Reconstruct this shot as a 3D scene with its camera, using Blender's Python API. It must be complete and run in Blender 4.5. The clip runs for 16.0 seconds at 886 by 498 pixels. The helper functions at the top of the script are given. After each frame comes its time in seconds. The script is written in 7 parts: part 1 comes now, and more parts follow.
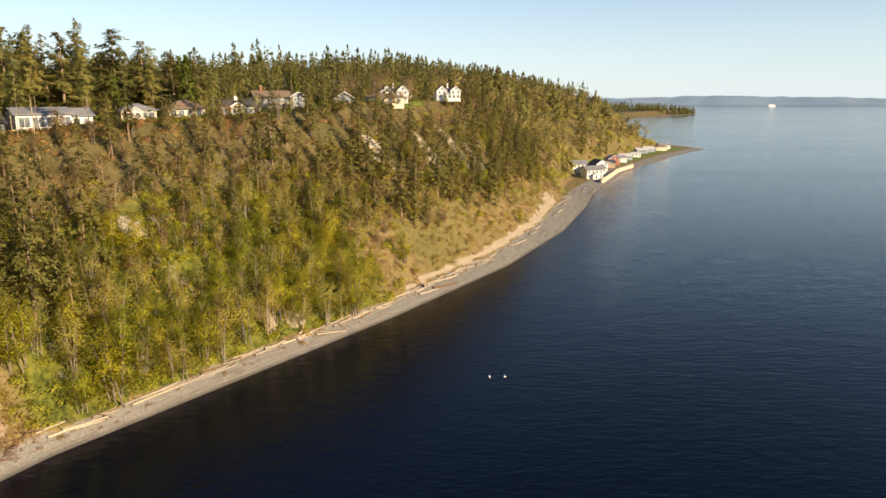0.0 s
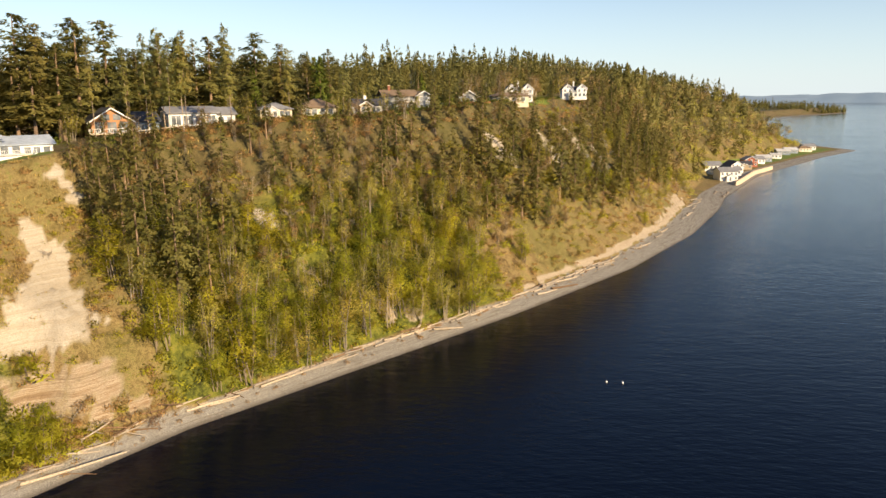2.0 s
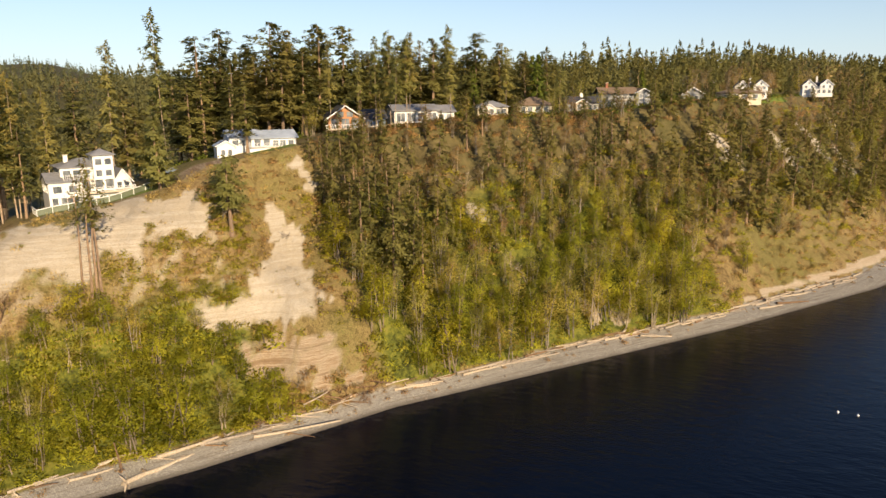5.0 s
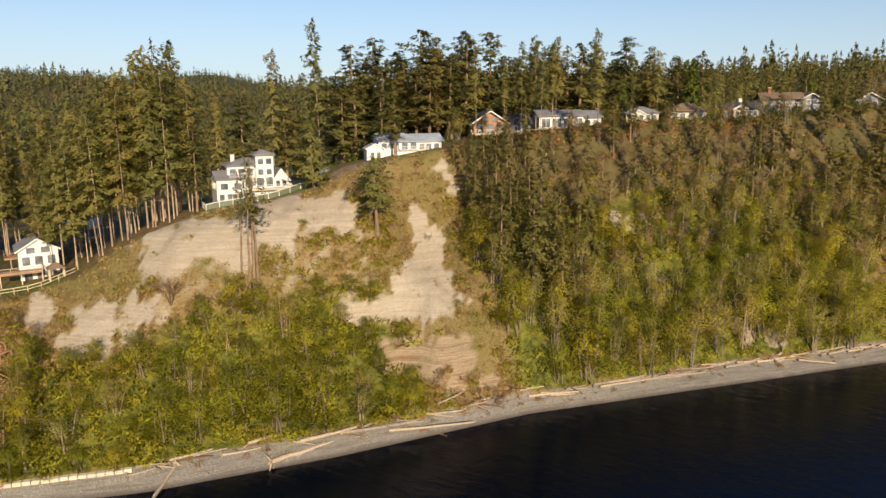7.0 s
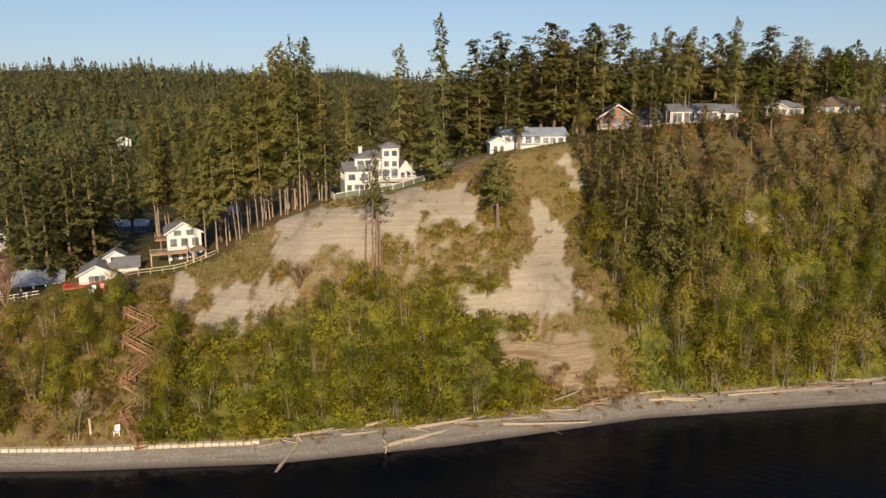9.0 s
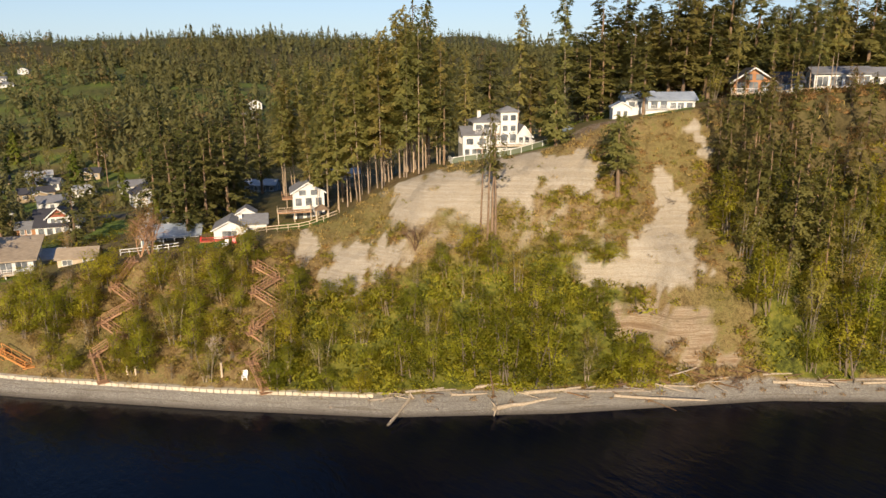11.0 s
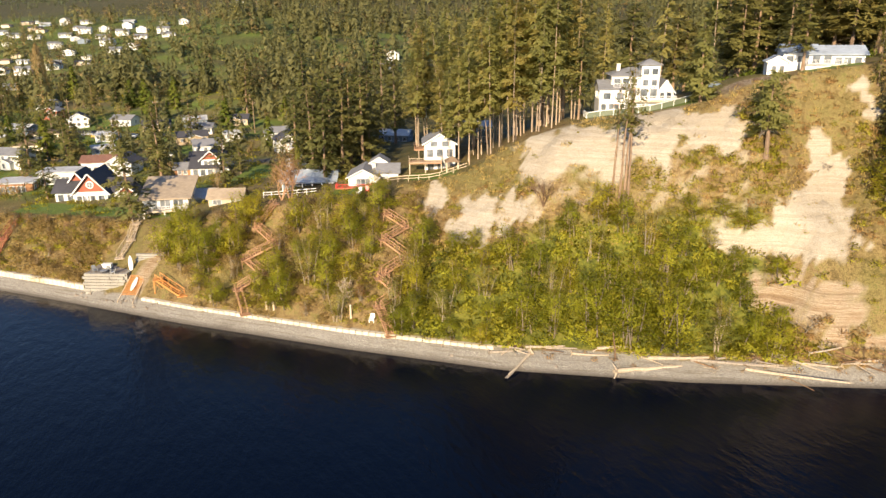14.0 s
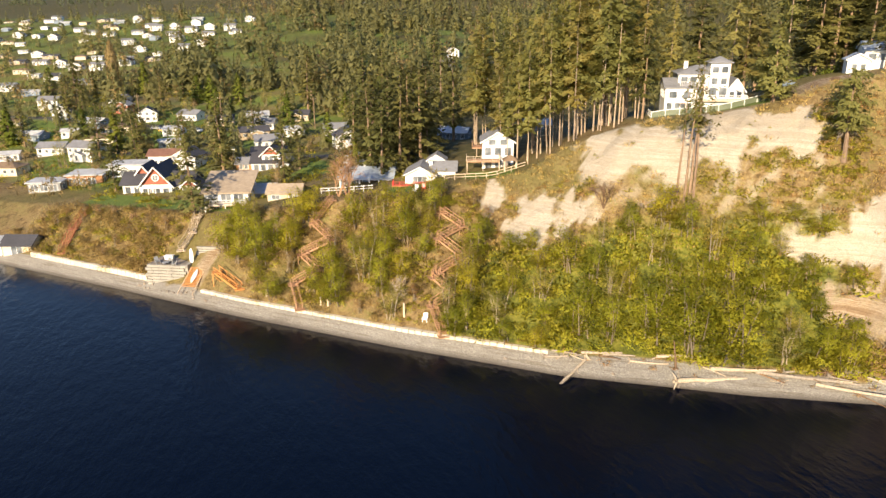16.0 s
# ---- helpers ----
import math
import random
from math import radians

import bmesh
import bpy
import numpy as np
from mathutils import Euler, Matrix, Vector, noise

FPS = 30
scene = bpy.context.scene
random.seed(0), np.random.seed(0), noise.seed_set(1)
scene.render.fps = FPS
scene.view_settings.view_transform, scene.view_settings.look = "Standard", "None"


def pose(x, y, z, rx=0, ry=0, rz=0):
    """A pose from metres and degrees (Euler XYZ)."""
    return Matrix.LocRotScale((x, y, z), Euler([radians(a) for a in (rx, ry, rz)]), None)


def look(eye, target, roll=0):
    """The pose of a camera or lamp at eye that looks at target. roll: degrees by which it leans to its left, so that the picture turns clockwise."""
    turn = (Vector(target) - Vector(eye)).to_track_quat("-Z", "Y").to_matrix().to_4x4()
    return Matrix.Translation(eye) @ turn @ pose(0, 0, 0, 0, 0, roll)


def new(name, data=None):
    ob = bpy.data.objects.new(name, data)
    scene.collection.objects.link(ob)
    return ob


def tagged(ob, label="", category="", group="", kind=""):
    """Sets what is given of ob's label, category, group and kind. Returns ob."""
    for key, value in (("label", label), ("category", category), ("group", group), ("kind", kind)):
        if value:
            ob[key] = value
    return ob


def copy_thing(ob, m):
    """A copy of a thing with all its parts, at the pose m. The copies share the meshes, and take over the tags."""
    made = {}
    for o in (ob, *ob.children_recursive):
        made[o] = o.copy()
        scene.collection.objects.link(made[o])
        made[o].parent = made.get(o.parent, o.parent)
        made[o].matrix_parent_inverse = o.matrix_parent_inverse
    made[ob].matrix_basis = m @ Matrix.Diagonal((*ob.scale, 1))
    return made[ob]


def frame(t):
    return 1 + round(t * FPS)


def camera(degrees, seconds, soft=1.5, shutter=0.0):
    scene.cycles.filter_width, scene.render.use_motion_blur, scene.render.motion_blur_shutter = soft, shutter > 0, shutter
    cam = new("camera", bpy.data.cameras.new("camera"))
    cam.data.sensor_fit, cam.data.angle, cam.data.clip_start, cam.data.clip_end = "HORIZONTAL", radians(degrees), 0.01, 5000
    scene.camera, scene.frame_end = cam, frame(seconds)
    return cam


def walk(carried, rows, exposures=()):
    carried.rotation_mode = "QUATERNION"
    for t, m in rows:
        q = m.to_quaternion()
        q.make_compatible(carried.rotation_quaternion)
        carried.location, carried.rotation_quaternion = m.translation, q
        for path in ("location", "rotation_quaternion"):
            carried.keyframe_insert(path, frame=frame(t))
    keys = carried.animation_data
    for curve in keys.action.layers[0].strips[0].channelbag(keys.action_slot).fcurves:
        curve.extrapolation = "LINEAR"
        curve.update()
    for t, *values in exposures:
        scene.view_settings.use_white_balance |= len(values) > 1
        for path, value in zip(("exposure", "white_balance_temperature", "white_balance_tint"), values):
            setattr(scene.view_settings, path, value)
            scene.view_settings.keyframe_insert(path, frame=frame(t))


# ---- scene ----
cam = camera(64.7, 16.0)
# seconds, eye x y z, yaw (to the left of +y), pitch, roll
PATH = [
    (0, 0.00, 0.00, 50.00, 0.00, -12.08, -0.11),
    (0.5, 0.04, -0.04, 49.97, 1.74, -12.08, -0.16),
    (1, 0.11, -0.07, 49.94, 5.09, -12.10, -0.28),
    (1.5, 0.21, -0.03, 49.92, 8.11, -12.11, -0.30),
    (2, 0.30, 0.03, 49.91, 10.06, -12.13, -0.35),
    (2.5, 0.37, 0.09, 49.91, 11.98, -12.13, -0.38),
    (3, 0.38, 0.11, 49.89, 14.65, -12.13, -0.42),
    (3.5, 0.37, 0.10, 49.84, 17.57, -12.12, -0.47),
    (4, 0.32, 0.08, 49.76, 20.72, -12.12, -0.53),
    (4.5, 0.25, 0.06, 49.64, 24.05, -12.08, -0.56),
    (5, 0.17, 0.08, 49.49, 27.26, -12.04, -0.59),
    (7.5, -0.29, 0.26, 48.49, 40.41, -11.14, -0.46),
    (8, -0.36, 0.24, 48.35, 42.11, -11.14, -0.45),
    (8.5, -0.41, 0.23, 48.24, 46.37, -11.17, -0.55),
    (9, -0.40, 0.27, 48.16, 48.73, -11.48, -0.48),
    (9.5, -0.40, 0.26, 48.09, 49.67, -12.20, -0.46),
    (10, -0.44, 0.21, 48.02, 52.83, -12.90, -0.54),
    (12.5, -0.66, 0.26, 47.83, 63.55, -16.00, -0.45),
    (13, -0.68, 0.26, 47.82, 65.37, -16.60, -0.43),
    (13.5, -0.67, 0.27, 47.83, 67.21, -17.20, -0.43),
    (14, -0.65, 0.26, 47.84, 69.10, -17.77, -0.47),
    (14.5, -0.67, 0.29, 47.84, 70.39, -18.04, -0.46),
    (15, -0.87, 0.38, 47.83, 70.39, -18.06, -0.46),
    (15.5, -1.41, 0.56, 47.79, 71.29, -18.04, -0.53),
    (16, -2.18, 0.84, 47.72, 73.89, -17.95, -0.55),
]


def aimed(x, y, z, yaw, pitch, roll):
    a, p = radians(yaw), radians(pitch)
    ahead = Vector((-math.sin(a) * math.cos(p), math.cos(a) * math.cos(p), math.sin(p)))
    eye = Vector((x, y, z))
    return look(eye, eye + 10 * ahead, roll)


EXPOSURES = [(0.0, 0.85, 6980, 11), (5.0, 0.68, 6820, 12), (7.5, 0.33, 6450, 12), (9.0, 0.13, 6400, 13), (10.0, 0.2, 6400, 13), (12.5, 0.82, 6400, 11), (16.0, 1.13, 6400, 11)]
walk(cam, [(t, aimed(*row)) for t, *row in PATH], EXPOSURES)

# ---------------------------------------------------------------- sky and sun
SUN_AZ, SUN_EL = 125.0, 21.0       # clockwise from +y; the low sun stands over the water behind the camera
world = bpy.data.worlds.new("sky")
scene.world = world
world.use_nodes = True
wn = world.node_tree
wn.nodes.clear()
sky = wn.nodes.new("ShaderNodeTexSky")
sky.sky_type, sky.sun_disc = "NISHITA", False
sky.sun_elevation, sky.sun_rotation = radians(SUN_EL), radians(SUN_AZ)
sky.air_density, sky.dust_density, sky.ozone_density = 1.0, 0.1, 2.6
back = wn.nodes.new("ShaderNodeBackground")
back.inputs["Strength"].default_value = 0.085
out = wn.nodes.new("ShaderNodeOutputWorld")
cool = wn.nodes.new("ShaderNodeMix")       # the clear northern air: a little bluer than the model
cool.data_type, cool.blend_type = "RGBA", "MULTIPLY"
cool.inputs[0].default_value, cool.inputs[7].default_value = 1.0, (0.99, 0.975, 1.04, 1)
thin = wn.nodes.new("ShaderNodeHueSaturation")       # spring haze pales the blue
thin.inputs["Saturation"].default_value = 1.0
wn.links.new(sky.outputs[0], thin.inputs["Color"])
wn.links.new(thin.outputs[0], cool.inputs[6])
# pale haze all round the horizon, thinning upwards
lift = wn.nodes.new("ShaderNodeSeparateXYZ")
wn.links.new(wn.nodes.new("ShaderNodeTexCoord").outputs["Generated"], lift.inputs[0])
veil = wn.nodes.new("ShaderNodeMapRange")
for key, value in (("From Min", 0.0), ("From Max", 0.2), ("To Min", 0.75), ("To Max", 0.0)):
    veil.inputs[key].default_value = value
wn.links.new(lift.outputs[2], veil.inputs["Value"])
haze = wn.nodes.new("ShaderNodeMix")
haze.data_type = "RGBA"
haze.inputs[7].default_value = (4.7, 6.0, 7.1, 1)
wn.links.new(veil.outputs[0], haze.inputs[0])
wn.links.new(cool.outputs[2], haze.inputs[6])
wn.links.new(haze.outputs[2], back.inputs["Color"])
wn.links.new(back.outputs[0], out.inputs["Surface"])
sun_data = bpy.data.lights.new("sun", "SUN")
sun_data.energy, sun_data.angle, sun_data.color = 5.0, radians(0.5), (1.0, 0.79, 0.52)
sun = new("sun", sun_data)
sa, se = radians(SUN_AZ), radians(SUN_EL)
sun.matrix_world = look((math.sin(sa) * math.cos(se) * 300, math.cos(sa) * math.cos(se) * 300, math.sin(se) * 300), (0, 0, 0))

# ---------------------------------------------------------------- materials
class Nodes:
    """A short hand for node materials."""

    def __init__(self, name):
        self.mat = bpy.data.materials.new(name)
        self.mat.use_nodes = True
        self.tree = self.mat.node_tree
        self.tree.nodes.clear()
        self.out = self.add("ShaderNodeOutputMaterial")
        self.bsdf = self.add("ShaderNodeBsdfPrincipled")
        self.link(self.bsdf.outputs[0], self.out.inputs["Surface"])

    def add(self, kind, **values):
        n = self.tree.nodes.new(kind)
        for key, value in values.items():
            n.inputs[key].default_value = value
        return n

    def link(self, a, b):
        self.tree.links.new(a, b)
        return b

    def coords(self, sx=1.0, sy=1.0, sz=1.0, world=True):
        src = self.add("ShaderNodeNewGeometry").outputs["Position"] if world else self.add("ShaderNodeTexCoord").outputs["Object"]
        m = self.add("ShaderNodeMapping")
        m.inputs["Scale"].default_value = (sx, sy, sz)
        self.link(src, m.inputs["Vector"])
        return m.outputs[0]

    def noise(self, where, scale, detail=4.0, rough=0.55):
        n = self.add("ShaderNodeTexNoise", Scale=scale, Detail=detail, Roughness=rough)
        self.link(where, n.inputs["Vector"])
        return n.outputs["Fac"]

    def ramp(self, fac, *stops):
        r = self.add("ShaderNodeValToRGB")
        e = r.color_ramp.elements
        while len(e) < len(stops):
            e.new(0.5)
        for spot, (at, col) in zip(e, stops):
            spot.position, spot.color = at, (*col, 1) if len(col) == 3 else col
        self.link(fac, r.inputs[0])
        return r.outputs[0]

    def mix(self, fac, a, b, blend="MIX"):
        m = self.add("ShaderNodeMix")
        m.data_type, m.blend_type = "RGBA", blend
        for value, socket in ((fac, m.inputs[0]), (a, m.inputs[6]), (b, m.inputs[7])):
            if hasattr(value, "is_linked"):
                self.link(value, socket)
            else:
                socket.default_value = value if isinstance(value, float) else (*value, 1)
        return m.outputs[2]

    def math(self, op, a, b=0.0):
        m = self.add("ShaderNodeMath")
        m.operation = op
        for value, socket in ((a, m.inputs[0]), (b, m.inputs[1])):
            if hasattr(value, "is_linked"):
                self.link(value, socket)
            else:
                socket.default_value = value
        return m.outputs[0]

    def attr(self, name):
        a = self.add("ShaderNodeAttribute")
        a.attribute_name = name
        return a.outputs["Fac"]

    def bump(self, fac, strength, distance):
        b = self.add("ShaderNodeBump", Strength=strength, Distance=distance)
        self.link(fac, b.inputs["Height"])
        self.link(b.outputs[0], self.bsdf.inputs["Normal"])

    def set(self, **values):
        for key, value in values.items():
            s = self.bsdf.inputs[key.replace("_", " ")]
            if hasattr(value, "is_linked"):
                self.link(value, s)
            else:
                s.default_value = (*value, 1) if isinstance(value, tuple) else value
        return self


def foliage(name, dark, mid, light, glow=0.35, each=True):
    """Leaves: each clump and each plant a little different; some light comes through."""
    n = Nodes(name)
    isl = n.add("ShaderNodeNewGeometry").outputs["Random Per Island"]
    obj = n.add("ShaderNodeObjectInfo").outputs["Random"]
    lean = lambda a, b, f: tuple(p + (q - p) * f for p, q in zip(a, b))  # noqa: E731
    col = n.ramp(isl, (0.0, lean(mid, dark, 0.4)), (0.55, mid), (1.0, lean(mid, light, 0.35)))
    patch = n.noise(n.coords(), 0.09, 3.0)
    col = n.mix(n.math("MULTIPLY", patch, 0.55), col, tuple(0.5 * (a + b) for a, b in zip(mid, light)))
    tint = n.ramp(obj, (0.0, (0.86, 0.95, 0.78)), (0.35, (1.2, 1.26, 1.0)), (0.7, (1.38, 1.37, 1.12)), (1.0, (1.52, 1.4, 1.15)))
    col = n.mix(1.0, col, tint if each else (1.36, 1.34, 1.1), "MULTIPLY")
    n.set(Base_Color=col, Roughness=0.65)
    n.bsdf.inputs["Specular IOR Level"].default_value = 0.25
    tr = n.add("ShaderNodeBsdfTranslucent")
    n.link(col, tr.inputs["Color"])
    mx = n.add("ShaderNodeMixShader", Fac=glow)
    n.link(n.bsdf.outputs[0], mx.inputs[1])
    n.link(tr.outputs[0], mx.inputs[2])
    n.link(mx.outputs[0], n.out.inputs["Surface"])
    return n.mat


def bark(name, a, b):
    n = Nodes(name)
    g = n.noise(n.coords(3, 3, 0.8), 2.0, 5.0)
    n.set(Base_Color=n.mix(1.0, n.ramp(g, (0.3, a), (0.7, b)), n.ramp(n.add("ShaderNodeObjectInfo").outputs["Random"], (0, (0.7, 0.7, 0.72)), (1, (1.2, 1.15, 1.05))), "MULTIPLY"), Roughness=0.9)
    n.bump(g, 0.6, 0.08)
    return n.mat


def plain(name, col, rough=0.6, vary=0.12, scale=2.0, metal=0.0, relief=0.15):
    """Painted or weathered stuff with a light mottle at two scales."""
    n = Nodes(name)
    c = n.coords()
    big, fine = n.noise(c, scale * 0.25, 3.0), n.noise(c, scale * 4, 4.0)
    both = n.math("ADD", n.math("MULTIPLY", big, 0.6), n.math("MULTIPLY", fine, 0.4))
    lo, hi = tuple(max(0, v * (1 - vary * 2)) for v in col), tuple(min(1, v * (1 + vary)) for v in col)
    n.set(Base_Color=n.ramp(both, (0.3, lo), (0.65, hi)), Roughness=rough, Metallic=metal)
    n.bump(fine, relief, 0.02)
    return n.mat


def shingle(name, col):
    n = Nodes(name)
    c = n.coords(1, 1, 9.0)
    g, m = n.noise(c, 1.2, 4.0), n.noise(n.coords(), 0.3, 3.0)
    both = n.math("ADD", n.math("MULTIPLY", g, 0.6), n.math("MULTIPLY", m, 0.4))
    n.set(Base_Color=n.ramp(both, (0.3, tuple(v * 0.65 for v in col)), (0.7, tuple(v * 1.3 for v in col))), Roughness=0.85)
    n.bump(g, 0.4, 0.04)
    return n.mat


def window_glass():
    n = Nodes("window_glass")
    g = n.noise(n.coords(), 0.6, 2.0)
    # the uneven lighter tone of the panes stands in for reflected sky
    n.set(Base_Color=n.ramp(g, (0.35, (0.07, 0.08, 0.09)), (0.7, (0.24, 0.26, 0.28))), Roughness=0.12)
    n.bsdf.inputs["Specular IOR Level"].default_value = 0.7
    return n.mat


def ground_material():
    n = Nodes("ground")
    c = n.coords()
    big, mid, fine = n.noise(c, 0.05, 4.0), n.noise(c, 0.35, 5.0, 0.65), n.noise(c, 2.6, 5.0, 0.7)
    # dry grass, earth and moss of the bank
    cover = n.math("ADD", n.math("MULTIPLY", mid, 0.45), n.math("MULTIPLY", n.noise(c, 1.5, 6.0, 0.75), 0.55))
    bank = n.ramp(cover, (0.34, (0.035, 0.026, 0.012)), (0.45, (0.15, 0.102, 0.044)), (0.53, (0.25, 0.182, 0.085)), (0.6, (0.16, 0.148, 0.045)), (0.7, (0.3, 0.225, 0.115)))
    bank = n.mix(n.ramp(big, (0.45, (0, 0, 0)), (0.62, (0.5, 0.5, 0.5))), bank, (0.1, 0.11, 0.025))
    # ivy, nettles and moss under the alders
    green = n.ramp(cover, (0.36, (0.02, 0.022, 0.006)), (0.47, (0.075, 0.085, 0.014)), (0.56, (0.15, 0.15, 0.024)), (0.68, (0.2, 0.16, 0.05)))
    # bare sand with level beds
    beds = n.noise(n.coords(0.03, 0.03, 2.6), 1.0, 5.0, 0.75)
    sand = n.ramp(beds, (0.25, (0.29, 0.244, 0.178)), (0.4, (0.372, 0.33, 0.264)), (0.47, (0.33, 0.282, 0.21)), (0.52, (0.4, 0.362, 0.297)), (0.62, (0.415, 0.374, 0.306)), (0.75, (0.372, 0.326, 0.256)))
    clay = n.ramp(beds, (0.3, (0.13, 0.08, 0.042)), (0.45, (0.22, 0.145, 0.08)), (0.495, (0.4, 0.33, 0.235)), (0.53, (0.2, 0.135, 0.075)), (0.6, (0.25, 0.175, 0.105)), (0.64, (0.38, 0.31, 0.215)), (0.68, (0.21, 0.14, 0.078)))
    sand = n.mix(n.ramp(mid, (0.35, (0.55, 0.55, 0.55)), (0.6, (0, 0, 0))), sand, (0.345, 0.306, 0.24))
    streak = n.noise(n.coords(1.1, 1.1, 0.14), 1.0, 5.0, 0.65)
    sand = n.mix(n.ramp(streak, (0.35, (0.5, 0.5, 0.5)), (0.5, (0, 0, 0))), sand, (0.34, 0.292, 0.216))
    sand = n.mix(n.ramp(fine, (0.28, (0.6, 0.6, 0.6)), (0.4, (0, 0, 0))), sand, (0.3, 0.24, 0.15))
    sand = n.mix(n.attr("clay"), sand, clay)
    # pebbles, with darker tide lines
    pebble = n.add("ShaderNodeTexVoronoi", Scale=9.0)
    n.link(c, pebble.inputs["Vector"])
    shingle_col = n.ramp(pebble.outputs["Color"], (0.1, (0.16, 0.155, 0.145)), (0.5, (0.235, 0.225, 0.205)), (0.9, (0.34, 0.325, 0.29)))
    shingle_col = n.mix(n.ramp(mid, (0.4, (0.5, 0.5, 0.5)), (0.6, (0, 0, 0))), shingle_col, (0.21, 0.195, 0.17))
    lines = n.noise(n.coords(0.12, 0.12, 7.0), 1.0, 4.0, 0.6)
    shingle_col = n.mix(n.ramp(lines, (0.52, (0, 0, 0)), (0.62, (0.6, 0.6, 0.6))), shingle_col, (0.13, 0.11, 0.085))
    wet = n.attr("wet")
    shingle_col = n.mix(wet, shingle_col, (0.1, 0.088, 0.074))
    grit = n.noise(c, 7.5, 3.0, 0.6)
    speck = n.ramp(grit, (0.36, (0.55, 0.52, 0.47)), (0.5, (1.0, 1.0, 1.0)), (0.66, (1.22, 1.2, 1.16)))
    sand = n.mix(0.55, sand, n.mix(1.0, sand, speck, "MULTIPLY"))
    bank = n.mix(1.0, bank, speck, "MULTIPLY")
    shingle_col = n.mix(0.7, shingle_col, n.mix(1.0, shingle_col, speck, "MULTIPLY"))
    lawn = n.mix(mid, (0.07, 0.12, 0.02), (0.16, 0.2, 0.04))
    wood = n.ramp(mid, (0.3, (0.028, 0.03, 0.012)), (0.5, (0.065, 0.062, 0.024)), (0.7, (0.12, 0.095, 0.042)))
    road = n.mix(fine, (0.045, 0.045, 0.047), (0.075, 0.073, 0.07))

    fray = n.math("ADD", n.math("MULTIPLY", mid, 0.5), n.math("MULTIPLY", fine, 0.5))

    def ragged(name, amount):
        """A cover with a torn edge."""
        edge = n.math("ADD", n.attr(name), n.math("MULTIPLY", n.math("SUBTRACT", fray, 0.5), amount))
        return n.ramp(edge, (0.3, (0, 0, 0)), (0.72, (1, 1, 1)))

    col = n.mix(n.attr("wood"), bank, wood)
    col = n.mix(ragged("brushy", 0.6), col, green)
    col = n.mix(ragged("sand", 0.75), col, sand)
    col = n.mix(ragged("lawn", 0.4), col, lawn)
    col = n.mix(ragged("beach", 0.5), col, shingle_col)
    col = n.mix(n.attr("road"), col, road)
    n.set(Base_Color=col, Roughness=0.92)
    n.bsdf.inputs["Specular IOR Level"].default_value = 0.2
    n.bump(n.math("ADD", n.math("MULTIPLY", mid, 1.0), n.math("MULTIPLY", fine, 0.35)), 0.7, 0.5)
    return n.mat


def water_material():
    n = Nodes("sea_water")
    turn = n.add("ShaderNodeMapping")
    turn.inputs["Rotation"].default_value = (0, 0, radians(-25))
    turn.inputs["Scale"].default_value = (0.45, 1.0, 1.0)
    n.link(n.add("ShaderNodeNewGeometry").outputs["Position"], turn.inputs["Vector"])
    swell, chop, fine = n.noise(turn.outputs[0], 0.2, 3.0), n.noise(turn.outputs[0], 0.75, 4.0, 0.62), n.noise(n.coords(), 2.6, 3.0)
    h = n.math("ADD", n.math("MULTIPLY", swell, 0.8), n.math("ADD", n.math("MULTIPLY", chop, 1.0), n.math("MULTIPLY", fine, 0.14)))
    slick = n.noise(n.coords(0.25, 1.0, 1.0), 0.012, 4.0, 0.6)
    # the tide line that trails from the point, along the shore's bearing; its paleness is painted sky reflection
    su, cu = math.sin(radians(32)), math.cos(radians(32))
    pos = n.add("ShaderNodeSeparateXYZ")
    n.link(n.add("ShaderNodeNewGeometry").outputs["Position"], pos.inputs[0])
    along = n.math("ADD", n.math("MULTIPLY", pos.outputs[0], su), n.math("MULTIPLY", pos.outputs[1], cu))
    inland_way = n.math("ADD", n.math("MULTIPLY", pos.outputs[0], -cu), n.math("MULTIPLY", pos.outputs[1], su))
    aside = n.math("SUBTRACT", inland_way, n.math("ADD", n.math("MULTIPLY", along, 0.175), n.math("MULTIPLY", n.noise(n.coords(), 0.02, 3.0), 26.0)))
    arc = n.math("DIVIDE", n.math("SUBTRACT", along, 470.0), 300.0)
    middle = n.math("SUBTRACT", 34.0, n.math("MULTIPLY", n.math("MULTIPLY", arc, arc), 20.0))
    near = n.math("DIVIDE", n.math("ABSOLUTE", n.math("SUBTRACT", aside, middle)), n.math("ADD", 5.0, n.math("MULTIPLY", along, 0.022)))
    line = n.math("MULTIPLY", n.ramp(near, (0.0, (1, 1, 1)), (1.0, (0, 0, 0))), n.ramp(n.math("DIVIDE", along, 1000.0), (0.14, (0, 0, 0)), (0.34, (0.6, 0.6, 0.6)), (0.7, (1, 1, 1)), (0.95, (0, 0, 0))))
    line = n.math("MULTIPLY", line, n.ramp(n.noise(n.coords(), 0.06, 4.0), (0.35, (0.3, 0.3, 0.3)), (0.65, (1, 1, 1))))
    # the line's sheen is mixed into the base colour as a lighter blue
    n.set(Base_Color=n.mix(line, (0.0007, 0.0023, 0.0085), (0.12, 0.16, 0.2)), Roughness=n.ramp(slick, (0.4, (0.05, 0.05, 0.05)), (0.62, (0.1, 0.1, 0.1))), IOR=1.195)
    n.bump(h, 0.6, 0.2)
    return n.mat


